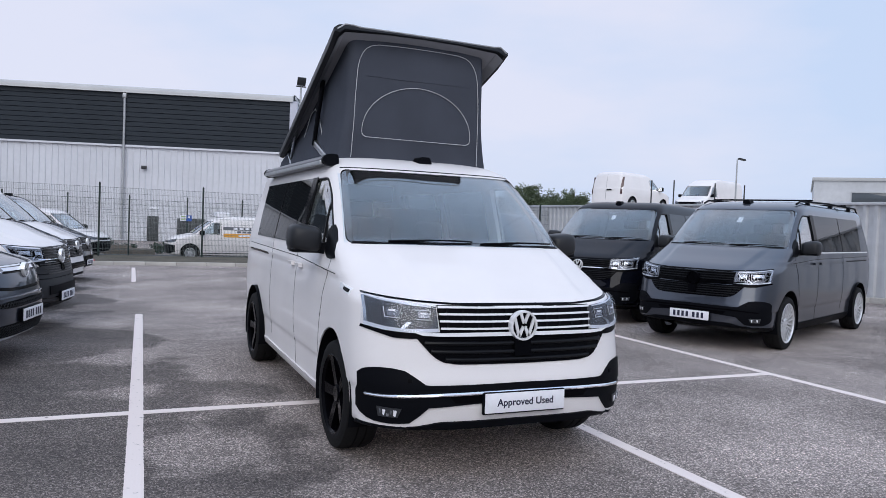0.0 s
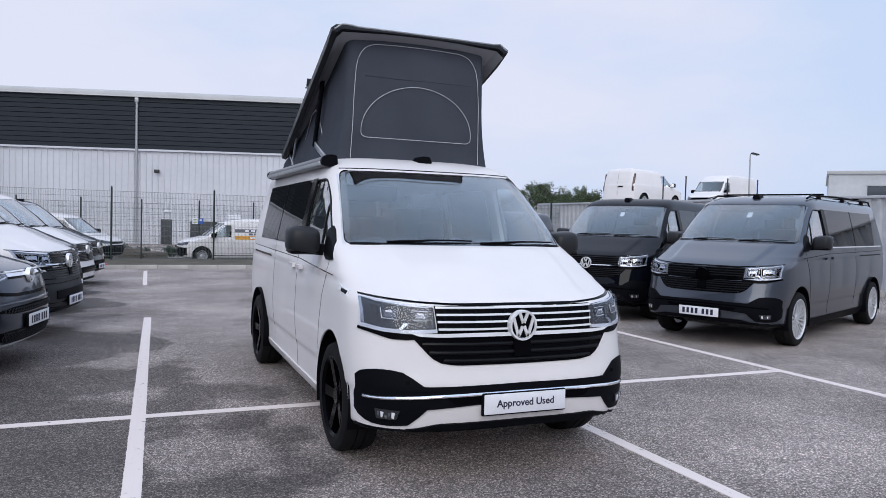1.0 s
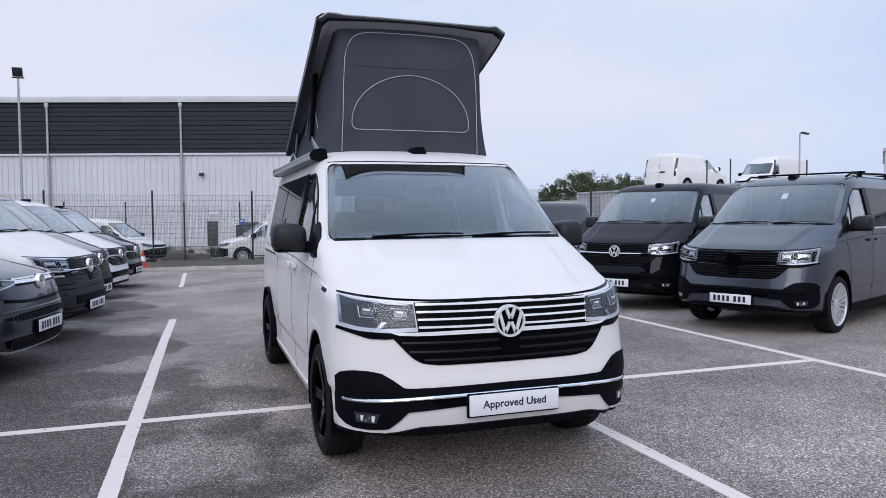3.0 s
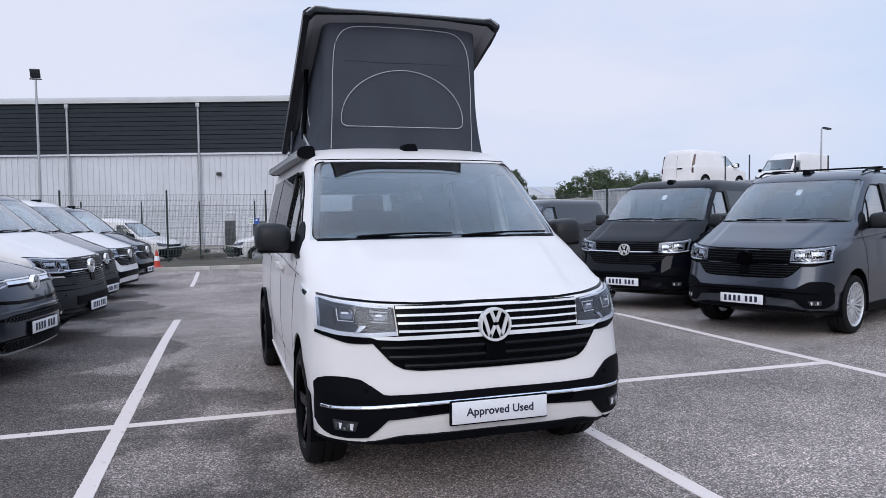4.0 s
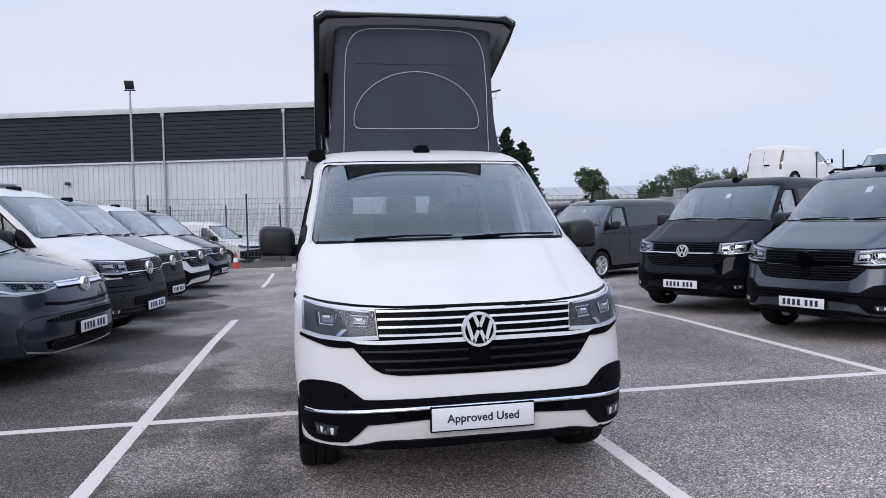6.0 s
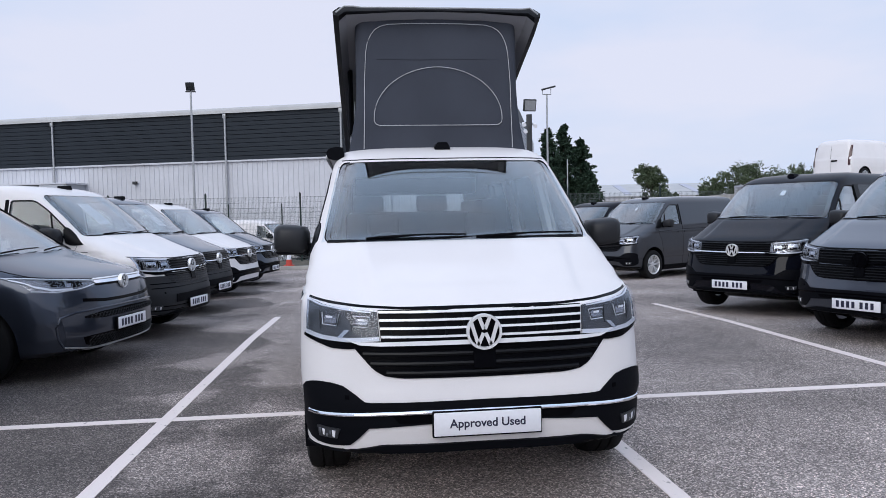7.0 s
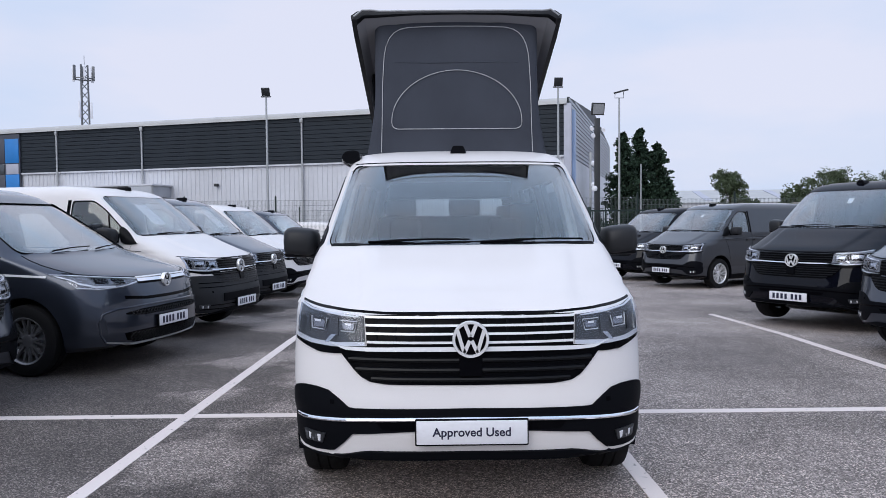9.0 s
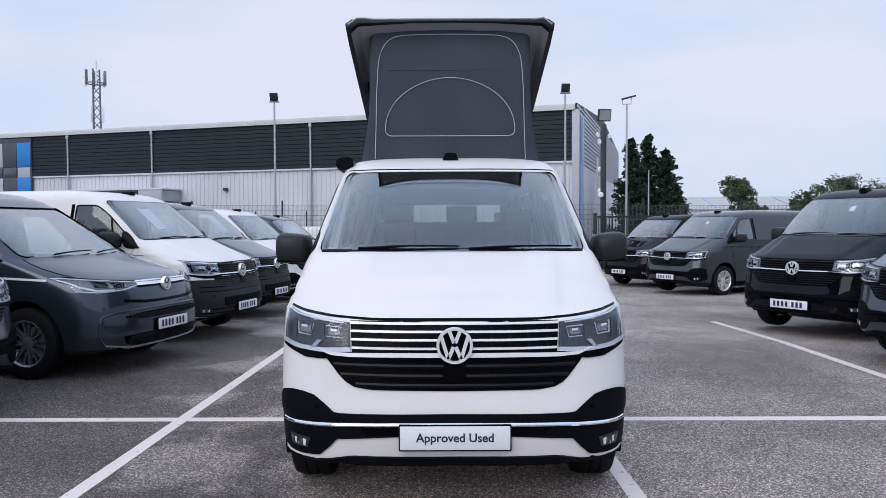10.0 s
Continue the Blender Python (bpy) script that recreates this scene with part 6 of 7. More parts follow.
def people_carrier(at):
    van, sh = simple_van("people_carrier", "dark grey people carrier with a slim bright lamp band", at, T7, DARK_GREY_PAINT, rounded([(-0.80, 1.168), (0.80, 1.168), (0.67, 1.68), (-0.67, 1.68)], 0.06),
        [rounded([(1.75, 1.13), (2.5, 1.13), (2.5, 1.58), (2.15, 1.58)], 0.05), rounded([(2.6, 1.13), (3.6, 1.13), (3.6, 1.6), (2.6, 1.6)], 0.05), rounded([(3.7, 1.14), (4.5, 1.14), (4.4, 1.58), (3.7, 1.6)], 0.05), rounded([(1.22, 1.13), (1.66, 1.13), (1.66, 1.36)], 0.03)],
        (0.97, 4.09), 0.345, ([(0.40, 0.908), (0.6, 0.926), (0.80, 0.952), (0.915, 0.976)], [(0.43, 0.862), (0.6, 0.832), (0.78, 0.818), (0.89, 0.838)]), None,
        ([(0.0, 0.905), (0.41, 0.905)], [(0.0, 0.855), (0.41, 0.858)]), category="people carrier", rim=ALLOY_DARK, spokes=8, x_wheel=0.83, mirror=DARK_GREY_PAINT, lamp_mat=SILVER_HOUSING)
    part("lamp_band", strip(sh, "front", both([(0.0, 0.882), (0.25, 0.884), (0.42, 0.886)]), 0.03, 0.02, 0.02, 30), CHROME, van, "bright chrome band")
    part("band_line", strip(sh, "front", both([(0.0, 0.908), (0.42, 0.908)]), 0.007, 0.022, 0.02, 30), BRIGHT_TRIM, van)
    part("bonnet_gap", strip(sh, "front", both([(0.0, 0.92), (0.4, 0.92), (0.7, 0.95), (0.86, 0.985)]), 0.010, 0.0015, 0.004, 40), GLOSS_BLACK, van)
    for s in (-1, 1):
        part("bonnet_gap", wire([(s * x, sh.front(x, z) - 0.0005, z) for x, z in resample([(0.80, 0.965), (0.838, 1.01), (0.845, 1.06), (0.83, 1.11), (0.805, 1.15)], 14)], 0.004, 5), GLOSS_BLACK, van)
    badge(van, sh, 0.872, 0.07, BADGE_CHROME, GLOSS_BLACK)
    part("nose_slot", strip(sh, "front", both([(0.0, 0.712), (0.35, 0.716), (0.6, 0.74)]), 0.03, 0.004, 0.02, 34), GLOSS_BLACK, van)
    fr = part("intake_frame", sheet(sh, "front", both([(0.0, 0.64), (0.5, 0.63), (0.80, 0.60)]), both([(0.0, 0.27), (0.5, 0.275), (0.76, 0.32)]), 6, 40, 0.006, 0.03), DARK_GREY_PAINT, van)
    rim = both([(0.0, 0.652), (0.45, 0.648), (0.70, 0.632), (0.80, 0.600), (0.83, 0.52), (0.82, 0.40), (0.775, 0.318), (0.70, 0.285)])
    part("intake_rim", wire([(x, sh.front(x, z) - 0.006, z) for x, z in resample(rim, 90)], 0.011, 8), DARK_GREY_PAINT, fr)
    part("upper_intake", sheet(sh, "front", both([(0.0, 0.625), (0.45, 0.615), (0.62, 0.59)]), both([(0.0, 0.555), (0.45, 0.555), (0.62, 0.575)]), 3, 34, 0.011, 0.02), GLOSS_BLACK, fr)
    part("lower_intake", sheet(sh, "front", both([(0.0, 0.42), (0.5, 0.41), (0.64, 0.40)]), both([(0.0, 0.295), (0.5, 0.30), (0.60, 0.33)]), 4, 34, 0.011, 0.02), GLOSS_BLACK, fr)
    for z0, n in ((0.572, 2), (0.312, 4)):
        for r in range(n):
            z = z0 + 0.026 * r
            pts = [(-0.58 + 0.022 * k, z + (0.011 if (k + r) % 2 else -0.011)) for k in range(54)]
            part("honeycomb_bar", wire([(x, sh.front(x, zz) - 0.016, zz) for x, zz in pts], 0.004, 4), MIRROR_CAP, fr)
    part("chin_strip", strip(sh, "front", both([(0.0, 0.272), (0.5, 0.278), (0.77, 0.325)]), 0.012, 0.016, 0.02, 40), GALV, fr)
    number_plate(van, -0.022, 0.475)
    for s in (-1, 1):
        part("lamp_flash", strip(sh, "front", [(s * 0.66, 0.846), (s * 0.80, 0.850), (s * 0.87, 0.885), (s * 0.910, 0.955)], 0.018, 0.014, 0.01, 16), LAMP_STRIP, van, "bright running light")
        part("lamp_block", sheet(sh, "front", [(s * 0.55, 0.908), (s * 0.66, 0.920)], [(s * 0.56, 0.868), (s * 0.66, 0.862)], 2, 6, 0.013, 0.01), GLOSS_BLACK, van)
        part("lamp_block", sheet(sh, "front", [(s * 0.69, 0.922), (s * 0.79, 0.934)], [(s * 0.70, 0.872), (s * 0.79, 0.874)], 2, 6, 0.013, 0.01), GLOSS_BLACK, van)
        part("lamp_topline", strip(sh, "front", [(s * 0.42, 0.904), (s * 0.6, 0.922), (s * 0.80, 0.948), (s * 0.912, 0.970)], 0.006, 0.013, 0.008, 18), LAMP_STRIP, van)
        part("side_strip", strip(sh, "side", [(0.72, 0.955), (1.6, 0.985), (4.6, 1.0)], 0.02, 0.008, 0.012, 40, s < 0), BRIGHT_TRIM, van, "bright side strip")
    part("roof_aerial", prism([(0.0, 0.0), (0.2, 0.0), (0.18, 0.05), (0.08, 0.045)], "x", -0.03, 0.03), BLACK_PLASTIC, van, m=pose(0, 2.3, 1.84))


ALLOY_DARK = material("dark_alloy", (0.24, 0.24, 0.25), rough=0.3, metal=0.7)
people_carrier(pose(-0.555, 7.91, 0, 0, 0, 77.8))
transporter("van", "dark grey van with clear headlamps", pose(-1.27, 5.55, 0, 0, 0, 78), DARK_GREY_PAINT, group="parked vans")


# ---- raised yard, far buildings, trees, poles ----
def profiled_wall():
    root = thing("boundary_wall", "pale profiled sheet wall holding up a raised yard", "wall", kind="structure")
    step, n = 0.32, 100
    me = None
    for k in range(n):
        y = -2.0 + step * k
        if me is None:
            bm = prism([(0.0, 0.0), (0.0, step * 0.5), (-0.06, step * 0.6), (-0.06, step * 0.9), (0.0, step), (0.05, step), (0.05, 0.0)], "z", -0.4, 2.36)
            me = mesh_of(bm, "wall_sheet", WALL_SHEET, False)
        p = new("wall_sheet", me)
        p.parent, p.matrix_basis = root, pose(17.8, y, 0.0)
    part("wall_cap", box(17.70, -2.0, 2.36, 17.9, 30.02, 2.43, 0.01), WALL_SHEET, root)
    part("end_sheet", box(17.74, 30.0, -0.4, 24.0, 30.06, 2.43, 0.01), WALL_SHEET, root)


profiled_wall()
yard = part("raised_yard", box(17.87, -60, -0.5, 120, 29.98, 2.34), CONCRETE, None, smooth=False)
tagged(yard, "raised concrete yard behind the sheet wall", "yard", kind="structure")
yard = part("raised_yard", box(24.05, 30.02, -0.5, 120, 75, 2.34), CONCRETE, None, smooth=False)
tagged(yard, "raised concrete yard behind the sheet wall", "yard", kind="structure")
for k in range(30):
    kb = part("kerb_stone", box(0, 0, -0.1, 0.15, 0.905, 0.12, 0.012), CONCRETE, None, m=pose(16.9, 2.0 + 0.915 * k, ground_height(2.0 + 0.915 * k)))
    tagged(kb, "pale concrete kerb stone", "kerb", "kerb stones", "structure")
for x, y in ((22.4, 26.9), (22.9, 26.0), (25.3, 26.0), (26.9, 25.8)):
    b = part("marker_post", tube((0, 0, 0), (0, 0, 1.45), 0.03, 8), DARK_STEEL, None, m=pose(x, y, 2.33))
    tagged(b, "thin dark marker post on the raised yard", "post", "marker posts")


def flat_building():
    root = thing("office_block", "pale grey flat-roofed block with a dark window band", "building", pose(42.0, 34.5, 2.3, 0, 0, -50), kind="structure")
    part("wall", box(0, 0, 0, 26, 14, 2.9), WALL_SHEET, root, smooth=False)
    part("parapet", box(-0.12, -0.12, 2.9, 26.1, 14.1, 3.12, 0.02), CLAD_ROOF, root)
    for k in range(6):
        w = part("window", box(2.2 + 3.6 * k, -0.04, 1.45, 5.5 + 3.6 * k, 0.05, 2.15, 0.01), WINDOW_DARK, root, "dark window")
        part("window_frame", box(2.15 + 3.6 * k, -0.07, 2.15, 5.55 + 3.6 * k, 0.0, 2.22), GALV, w)


flat_building()


def far_shed(x, y, w, d, h, rise, turn, label, base=-0.6):
    root = thing("far_shed", label, "building", pose(x, y, base, 0, 0, turn), kind="structure")
    part("wall", box(0, 0, 0, w, d, h), CLAD_LIGHT, root, smooth=False)
    part("roof", prism([(-0.3, h), (d / 2, h + rise), (d + 0.3, h), (d + 0.3, h + 0.1), (d / 2, h + rise + 0.1), (-0.3, h + 0.1)], "x", -0.3, w + 0.3), CLAD_ROOF, root, smooth=False)
    for k in range(int(w / 5)):
        part("roof_light", prism([(1.0, h + 0.14 + rise * 1.0 / (d / 2)), (d / 2 - 1, h + 0.14 + rise * (d / 2 - 1) / (d / 2)), (d / 2 - 1, h + 0.2 + rise * (d / 2 - 1) / (d / 2)), (1.0, h + 0.2 + rise * 1.0 / (d / 2))], "x", 2 + 5 * k, 3 + 5 * k), PALE_PANEL, root, smooth=False)


far_shed(32.0, 100.0, 26.0, 22.0, 4.0, 2.0, -8, "pale low shed with a shallow roof")

BARK = material("bark", (0.07, 0.055, 0.04), rough=0.95, grain=0.3, scale=12, bump=0.5)


def leaf_material(name, color, spread):
    m = material(name, color, rough=0.7, spec=0.2)
    n, l = m.node_tree.nodes, m.node_tree.links
    g, r, v = n.new("ShaderNodeNewGeometry"), n.new("ShaderNodeMapRange"), n.new("ShaderNodeVectorMath")
    r.inputs["To Min"].default_value, r.inputs["To Max"].default_value = 1 - spread, 1 + spread
    v.operation = 'SCALE'
    v.inputs[0].default_value = color
    l.new(g.outputs["Random Per Island"], r.inputs["Value"])
    l.new(r.outputs["Result"], v.inputs["Scale"])
    l.new(v.outputs["Vector"], n["Principled BSDF"].inputs["Base Color"])
    return m


CONIFER = leaf_material("conifer_needles", (0.028, 0.05, 0.032), 0.5)
# dull leaf green, lightened so the colour carries the haze of distance
FOLIAGE = leaf_material("hazed_green_leaves", (0.075, 0.10, 0.055), 0.45)


def leaves(bm, centre, radius, count, size, rng, droop=0.0):
    for _ in range(count):
        d = Vector((rng.gauss(0, 1), rng.gauss(0, 1), rng.gauss(0, 0.8)))
        p = Vector(centre) + d.normalized() * radius * rng.random() ** 0.5
        a = Vector((rng.gauss(0, 1), rng.gauss(0, 1), rng.gauss(0, 0.7) - droop)).normalized() * size * rng.uniform(0.6, 1.4)
        b = a.orthogonal().normalized() * size * 0.35
        q = Matrix.Rotation(rng.uniform(0, math.tau), 3, a)
        b = q @ b
        bm.faces.new([bm.verts.new(p), bm.verts.new(p + a * 0.5 + b), bm.verts.new(p + a), bm.verts.new(p + a * 0.5 - b)])


def broad_tree(x, y, base, h, spread, seed, label, trunk_h=0.3, dense=1.0):
    rng = random.Random(seed)
    root = thing("tree", label, "tree", pose(x, y, base), "trees")
    bm = wire([(0, 0, -0.2), (0.05, 0.02, h * 0.25), (-0.03, 0.05, h * 0.55), (0.02, 0, h * 0.8)], 0.09, 8)
    tips = []
    for k in range(16):
        a, z0 = rng.uniform(0, math.tau), h * rng.uniform(trunk_h, 0.7)
        rr = spread * rng.uniform(0.35, 1.0) * (1.0 - 0.5 * abs(z0 / h - 0.45))
        tip = Vector((rr * math.cos(a), rr * math.sin(a), min(h * 0.93, z0 + h * rng.uniform(0.08, 0.3))))
        wire([(0, 0, z0), tuple(tip * 0.5 + Vector((0, 0, z0 * 0.5 + 0.1))), tuple(tip)], 0.03, 5, bm)
        tips.append(tip)
    tips += [Vector((rng.uniform(-0.2, 0.2) * spread, rng.uniform(-0.2, 0.2) * spread, h * rng.uniform(0.75, 0.97))) for _ in range(6)]
    part("trunk", bm, BARK, root)
    bm = bmesh.new()
    for t in tips:
        for _ in range(5):
            c = t + Vector((rng.gauss(0, 0.2), rng.gauss(0, 0.2), rng.gauss(0, 0.16))) * spread
            if c.z < h * 0.12:
                c.z = h * 0.15
            leaves(bm, c, spread * rng.uniform(0.12, 0.26), int(80 * dense), 0.125, rng)
    part("crown", bm, FOLIAGE, root, smooth=False)


def conifer(x, y, base, h, spread, seed, label):
    rng = random.Random(seed)
    root = thing("conifer", label, "tree", pose(x, y, base), "trees")
    part("trunk", tube((0, 0, -0.2), (0, 0, h * 0.97), 0.16, 8, None, 0.02), BARK, root)
    bm = bmesh.new()
    for k in range(95):
        t = (k + rng.random()) / 95
        z = h * (0.06 + 0.92 * t)
        r = spread * (1 - t) ** 0.62 * rng.uniform(0.55, 1.15)
        a = rng.uniform(0, math.tau)
        for j in range(5):
            q = (j + 1) / 5
            c = (r * q * math.cos(a), r * q * math.sin(a), z + r * q * 0.35)
            leaves(bm, c, 0.16 + 0.16 * (1 - t), 24, 0.26, rng, 0.2)
    part("crown", bm, CONIFER, root, smooth=False)


conifer(18.6, 64.0, -0.7, 9.6, 2.0, 1, "dark green tall conifer beside the warehouse")
conifer(20.6, 66.0, -0.7, 10.2, 2.2, 2, "dark green tall conifer beside the warehouse")
conifer(22.6, 67.5, -0.7, 9.0, 2.2, 3, "dark green tall conifer beside the warehouse")
conifer(21.8, 62.5, -0.7, 5.6, 1.8, 4, "dark green young conifer beside the warehouse")
broad_tree(22.3, 50.0, -0.7, 5.1, 1.5, 5, "small leafy tree beyond the mesh fence", 0.2, 1.5)
broad_tree(26.6, 45.0, 0.4, 3.6, 1.8, 6, "leafy bush beyond the sheet wall")
broad_tree(28.8, 46.0, 0.6, 2.9, 1.8, 7, "leafy bush beyond the sheet wall")
broad_tree(31.4, 46.5, 0.8, 3.0, 1.9, 8, "leafy bush beyond the sheet wall")
broad_tree(24.6, 45.5, 0.2, 2.8, 1.2, 9, "leafy bush beyond the sheet wall")


def street_lamp(x, y, base, h, turn):
    root = thing("street_lamp", "slim grey lamp post with one flat lamp", "lamp post", pose(x, y, base, 0, 0, turn), "lamp posts")
    part("pole", tube((0, 0, -0.1), (0, 0, h), 0.06, 10, None, 0.04), GALV, root)
    part("lamp_head", box(-0.4, -0.12, h - 0.02, 0.1, 0.12, h + 0.08, 0.03), DARK_STEEL, root, "dark flat lamp head", pose(0, 0, 0, 0, 8, 0))


street_lamp(34.9, 34.2, 2.33, 3.75, 0)


def camera_pole(x, y):
    root = thing("camera_pole", "dark post with floodlight and white cameras", "pole", pose(x, y, -0.2))
    part("pole", box(-0.09, -0.09, -0.2, 0.09, 0.09, 5.3, 0.01), DARK_STEEL, root)
    f = part("flood_head", box(-0.24, -0.06, -0.22, 0.24, 0.06, 0.22, 0.02), DARK_STEEL, root, "floodlight", pose(0, -0.12, 5.62, 15, 0, 8))
    part("flood_glass", box(-0.2, -0.075, -0.18, 0.2, -0.062, 0.18), GALV, f)
    for dx, dz in ((-0.22, 4.95), (0.2, 4.9), (-0.16, 4.7)):
        c = part("security_camera", tube((dx, -0.05, dz), (dx - 0.06, -0.4, dz - 0.08), 0.07, 10), PLATE_WHITE, root, "white camera")
        part("camera_arm", tube((0, 0, dz + 0.1), (dx, -0.1, dz), 0.02, 6), DARK_STEEL, c)
    part("dome_camera", lathe([(0.0, -0.1), (0.09, -0.08), (0.11, 0.0), (0.08, 0.08), (0.0, 0.1)], 14, None, "z"), PLATE_WHITE, root, "white dome camera", pose(-0.12, -0.1, 2.75))


camera_pole(8.15, 27.1)


def camera_post(x, y):
    root = thing("camera_post", "slim pale post with two white dome cameras", "pole", pose(x, y, -0.3))
    part("pole", tube((0, 0, -0.1), (0, 0, 4.4), 0.055, 10), GALV, root)
    for z, side in ((3.95, 1), (3.1, 1)):
        c = part("dome_camera", lathe([(0.0, -0.13), (0.08, -0.10), (0.11, -0.02), (0.10, 0.04), (0.05, 0.08), (0.0, 0.08)], 14, None, "z"), PLATE_WHITE, root, "white dome camera", pose(0.10 * side, -0.1, z))
        part("camera_arm", tube((-0.10 * side, 0.1, 0.06), (0.0, 0.0, 0.08), 0.025, 6), PLATE_WHITE, c)
    part("bullet_camera", tube((0.05, -0.05, 3.98), (0.30, -0.2, 4.05), 0.055, 10), PLATE_WHITE, root, "white camera")


camera_post(8.43, 29.5)


def thin_pole(x, y, h):
    ob = part("pole", tube((0, 0, -0.2), (0, 0, h), 0.045, 10, None, 0.035), GALV, None, m=pose(x, y, -0.6))
    return tagged(ob, "thin grey metal pole beyond the mesh fence", "pole")


thin_pole(14.79, 45.0, 5.35)


def steel_gate():
    root = thing("steel_gate", "dark green steel gate between posts", "gate", pose(7.75, 26.6, -0.22), kind="structure")
    for x in (0.0, 2.6):
        part("gate_post", box(x - 0.06, -0.06, 0, x + 0.06, 0.06, 2.1, 0.008), FENCE_GREEN, root)
    fr = part("gate_frame", box(0.06, -0.025, 1.93, 2.54, 0.025, 1.99), FENCE_GREEN, root)
    part("gate_rail", box(0.06, -0.025, 0.1, 2.54, 0.025, 0.16), FENCE_GREEN, root)
    part("gate_rail", box(0.06, -0.025, 1.05, 2.54, 0.025, 1.1), FENCE_GREEN, root)
    for k in range(24):
        x = 0.12 + 0.1 * k
        part("gate_bar", box(x - 0.01, -0.01, 0.16, x + 0.01, 0.01, 1.93), FENCE_GREEN, root, smooth=False)


steel_gate()


# pale tone chosen so the added block behind the viewpoint bounces light forward
BACK_WALL = material("plain_pale_render", (0.42, 0.42, 0.43), rough=0.8, grain=0.05, scale=4, stain=0.1, stain_scale=0.5)


MAST_STEEL = material("weathered_mast_steel", (0.17, 0.175, 0.185), rough=0.6, metal=0.4)


def radio_mast(x, y, h):
    root = thing("radio_mast", "grey lattice radio mast with antenna panels", "mast", pose(x, y, -1))
    for a in range(3):
        c, s = math.cos(a * math.tau / 3 + 0.4), math.sin(a * math.tau / 3 + 0.4)
        part("mast_leg", tube((0.95 * c, 0.95 * s, 0), (0.7 * c, 0.7 * s, h), 0.15, 6), MAST_STEEL, root)
    corner = lambda a, z: ((0.95 - 0.25 * z / h) * math.cos(a * math.tau / 3 + 0.4), (0.95 - 0.25 * z / h) * math.sin(a * math.tau / 3 + 0.4), z)
    for k in range(12, 20):
        z0, z1 = h * k / 20, h * (k + 1) / 20
        for a in range(3):
            part("mast_brace", tube(corner(a, z0), corner((a + 1) % 3, z1), 0.075, 5), MAST_STEEL, root)
    part("head_frame", lathe([(1.6, h - 2.6), (1.75, h - 2.6), (1.75, h - 2.4), (1.6, h - 2.4), (1.6, h - 2.6)], 6, None, "z"), MAST_STEEL, root)
    for k in range(6):
        a = k * math.tau / 6
        part("antenna_panel", box(-0.22, -0.12, -1.3, 0.22, 0.12, 1.3, 0.03), PLATE_WHITE if k % 2 else MAST_STEEL, root, m=pose(1.75 * math.cos(a), 1.75 * math.sin(a), h - 1.6, 0, 0, math.degrees(a)))
    for k in range(3):
        a = k * math.tau / 3 + 0.3
        part("antenna_panel", box(-0.22, -0.12, -1.4, 0.22, 0.12, 1.4, 0.03), PLATE_WHITE, root, m=pose(1.15 * math.cos(a), 1.15 * math.sin(a), h - 8.0, 0, 0, math.degrees(a)))
    part("whip", tube((0.2, 0, h), (0.2, 0, h + 1.6), 0.05, 6), MAST_STEEL, root)


radio_mast(-59.8, 133.0, 30.5)

# unseen plain block added behind the viewpoint to shape reflections and bounce light
back = part("wall_south", box(-40, -30, -0.2, 46, -22, 6.0), BACK_WALL, None, smooth=False)
tagged(back, "plain grey unseen block added to shape reflections and bounce light", "wall", kind="structure")


def traffic_cone(x, y, base):
    root = thing("traffic_cone", "orange traffic cone with a white band by the kerb", "traffic cone", pose(x, y, base))
    part("cone_base", box(-0.17, -0.17, 0, 0.17, 0.17, 0.035, 0.01), ORANGE, root)
    part("cone_body", lathe([(0.12, 0.035), (0.115, 0.05), (0.028, 0.54), (0.0, 0.55)], 20, None, "z"), ORANGE, root)
    part("cone_band", lathe([(0.085, 0.22), (0.088, 0.22), (0.062, 0.37), (0.058, 0.37)], 20, None, "z"), PLATE_WHITE, root, "white band")


traffic_cone(-0.58, 25.4, -0.155)


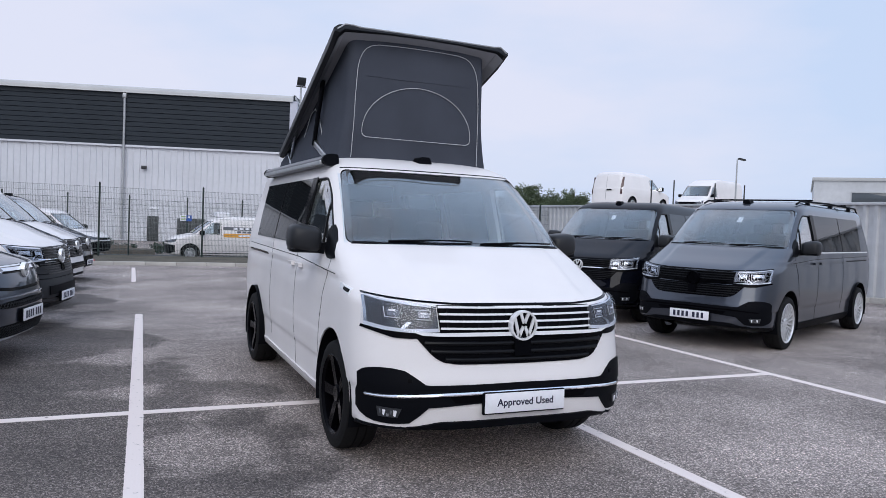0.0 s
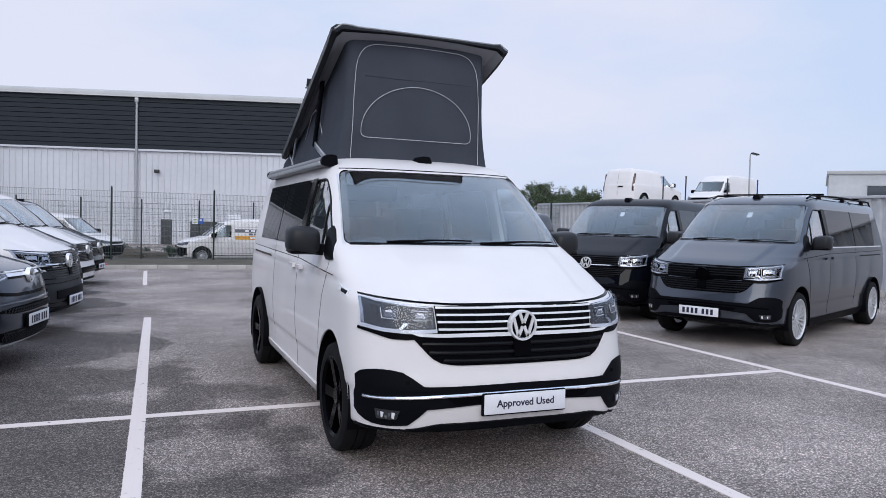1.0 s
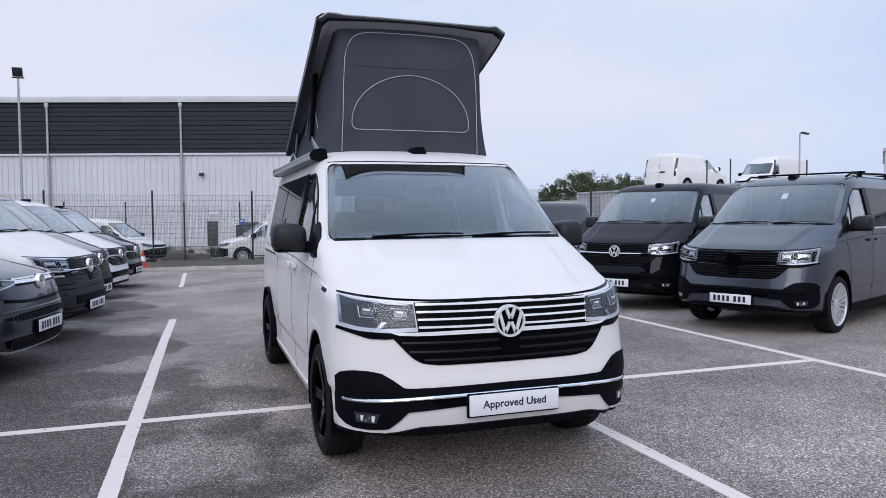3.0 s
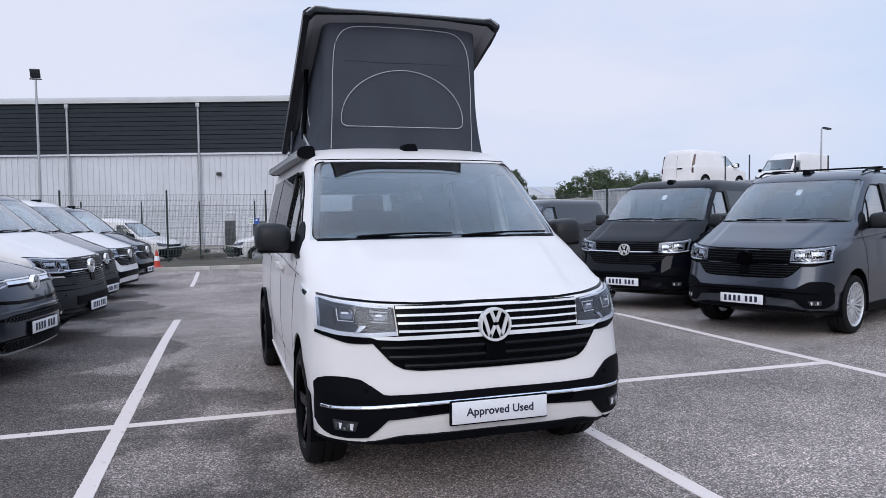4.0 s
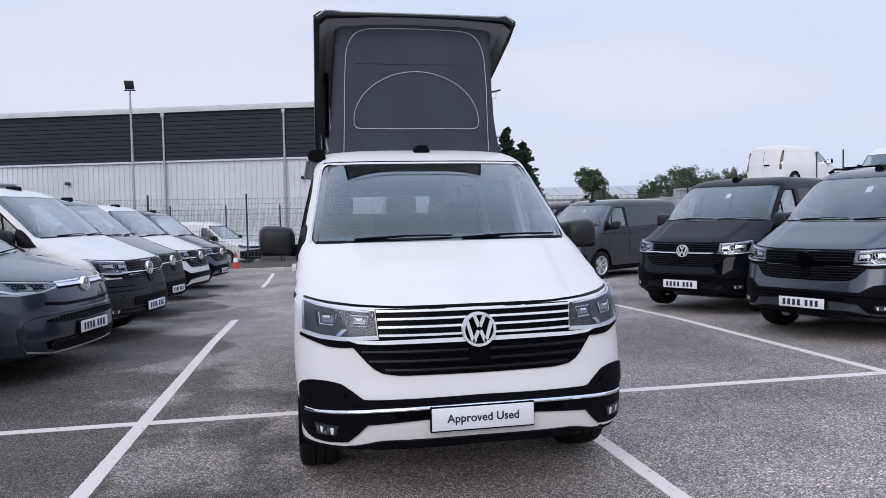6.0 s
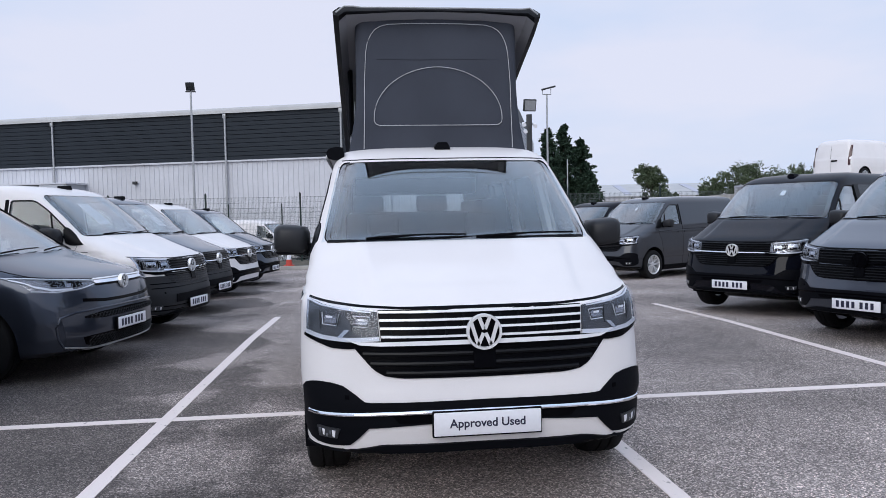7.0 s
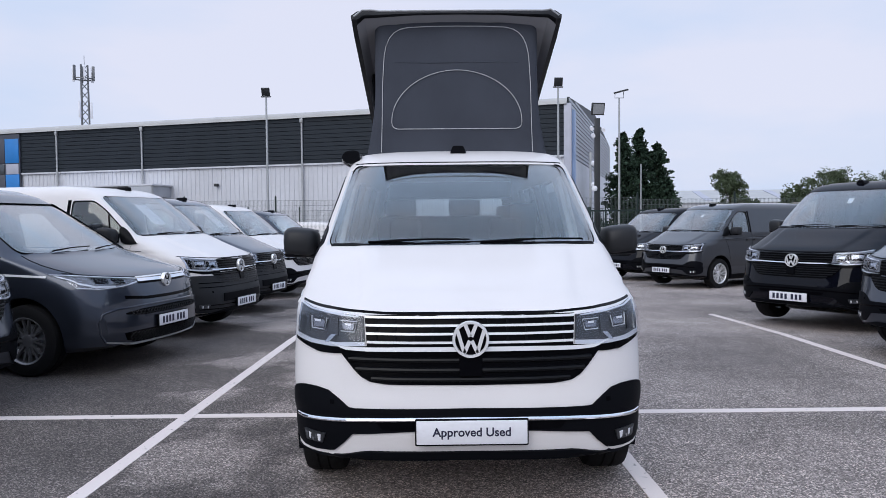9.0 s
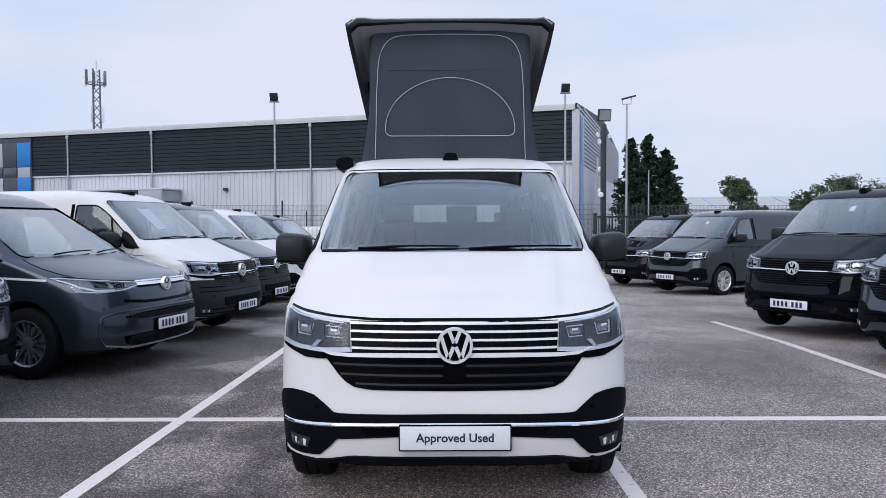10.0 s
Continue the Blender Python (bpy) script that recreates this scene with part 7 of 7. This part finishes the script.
def notice(x, y, z):
    root = thing("notice_board", "pair of yellow and blue safety notices on a fence", "sign", pose(x, y, z) @ Matrix.Diagonal((0.72, 1, 0.72, 1)), kind="")
    a = part("panel", box(0.0, -0.01, -0.16, 0.34, 0.01, 0.2), PLATE_WHITE, root, "pale notice")
    b = part("panel", box(0.36, -0.01, -0.16, 0.66, 0.01, 0.2), NOTICE_BLUE, root, "blue notice")
    for k in range(3):
        part("notice_bar", box(0.04, -0.014, 0.1 - 0.1 * k, 0.3, -0.01, 0.14 - 0.1 * k), NOTICE_GREEN, a)
    part("notice_disc", lathe([(0.0, 0.0), (0.07, 0.0), (0.07, 0.01)], 14, None, "z"), PLATE_WHITE, b, m=pose(0.5, -0.012, 0.08, 90, 0, 0))


NOTICE_BLUE = material("notice_blue", (0.03, 0.10, 0.40), rough=0.4)
NOTICE_GREEN = material("notice_green", (0.25, 0.40, 0.10), rough=0.4)
notice(2.78, 34.53, 1.2)


# low growth and pallets at the foot of the warehouse lane
def pallet_stack(x, y, z, n, turn):
    root = thing("pallet_stack", "stack of weathered wooden pallets by the lane", "pallets", pose(x, y, z, 0, 0, turn), "pallets")
    for k in range(n):
        for j in range(5):
            part("board", box(-0.5 + 0.23 * j, -0.6, 0.11 + 0.14 * k, -0.38 + 0.23 * j, 0.6, 0.135 + 0.14 * k), PALLET_WOOD, root, smooth=False)
        for j in (-0.55, 0.0, 0.5):
            part("bearer", box(-0.5, j - 0.04, 0.01 + 0.14 * k, 0.54, j + 0.05, 0.11 + 0.14 * k), PALLET_WOOD, root, smooth=False)


PALLET_WOOD = material("weathered_wood", (0.20, 0.17, 0.14), rough=0.9, grain=0.3, scale=30, jitter=0.25)
for k, (x, y, n) in enumerate(((-1.6, 36.0, 4), (0.2, 36.4, 3), (1.1, 36.2, 2), (-3.6, 36.3, 3))):
    pallet_stack(x, y, ground_height(y) - 0.005, n, 12 * k)


def shrub(x, y, base, r, seed):
    rng = random.Random(seed)
    root = thing("shrub", "low dull green shrub beside the service lane", "shrub", pose(x, y, base), "shrubs")
    bm = bmesh.new()
    for k in range(7):
        a = k * 0.9
        wire([(0, 0, 0), (r * 0.5 * math.cos(a), r * 0.5 * math.sin(a), r * 0.7)], 0.015, 5, bm)
    part("stems", bm, BARK, root)
    bm = bmesh.new()
    for k in range(10):
        leaves(bm, (rng.gauss(0, 0.4) * r, rng.gauss(0, 0.4) * r, r * rng.uniform(0.25, 0.8)), r * 0.35, 40, 0.12, rng)
    part("crown", bm, CONIFER, root, smooth=False)


for k in range(9):
    shrub(-6.0 + 1.15 * k, 37.3 + 0.3 * (k % 3), -0.55, 0.42 + 0.12 * (k % 3), 30 + k)
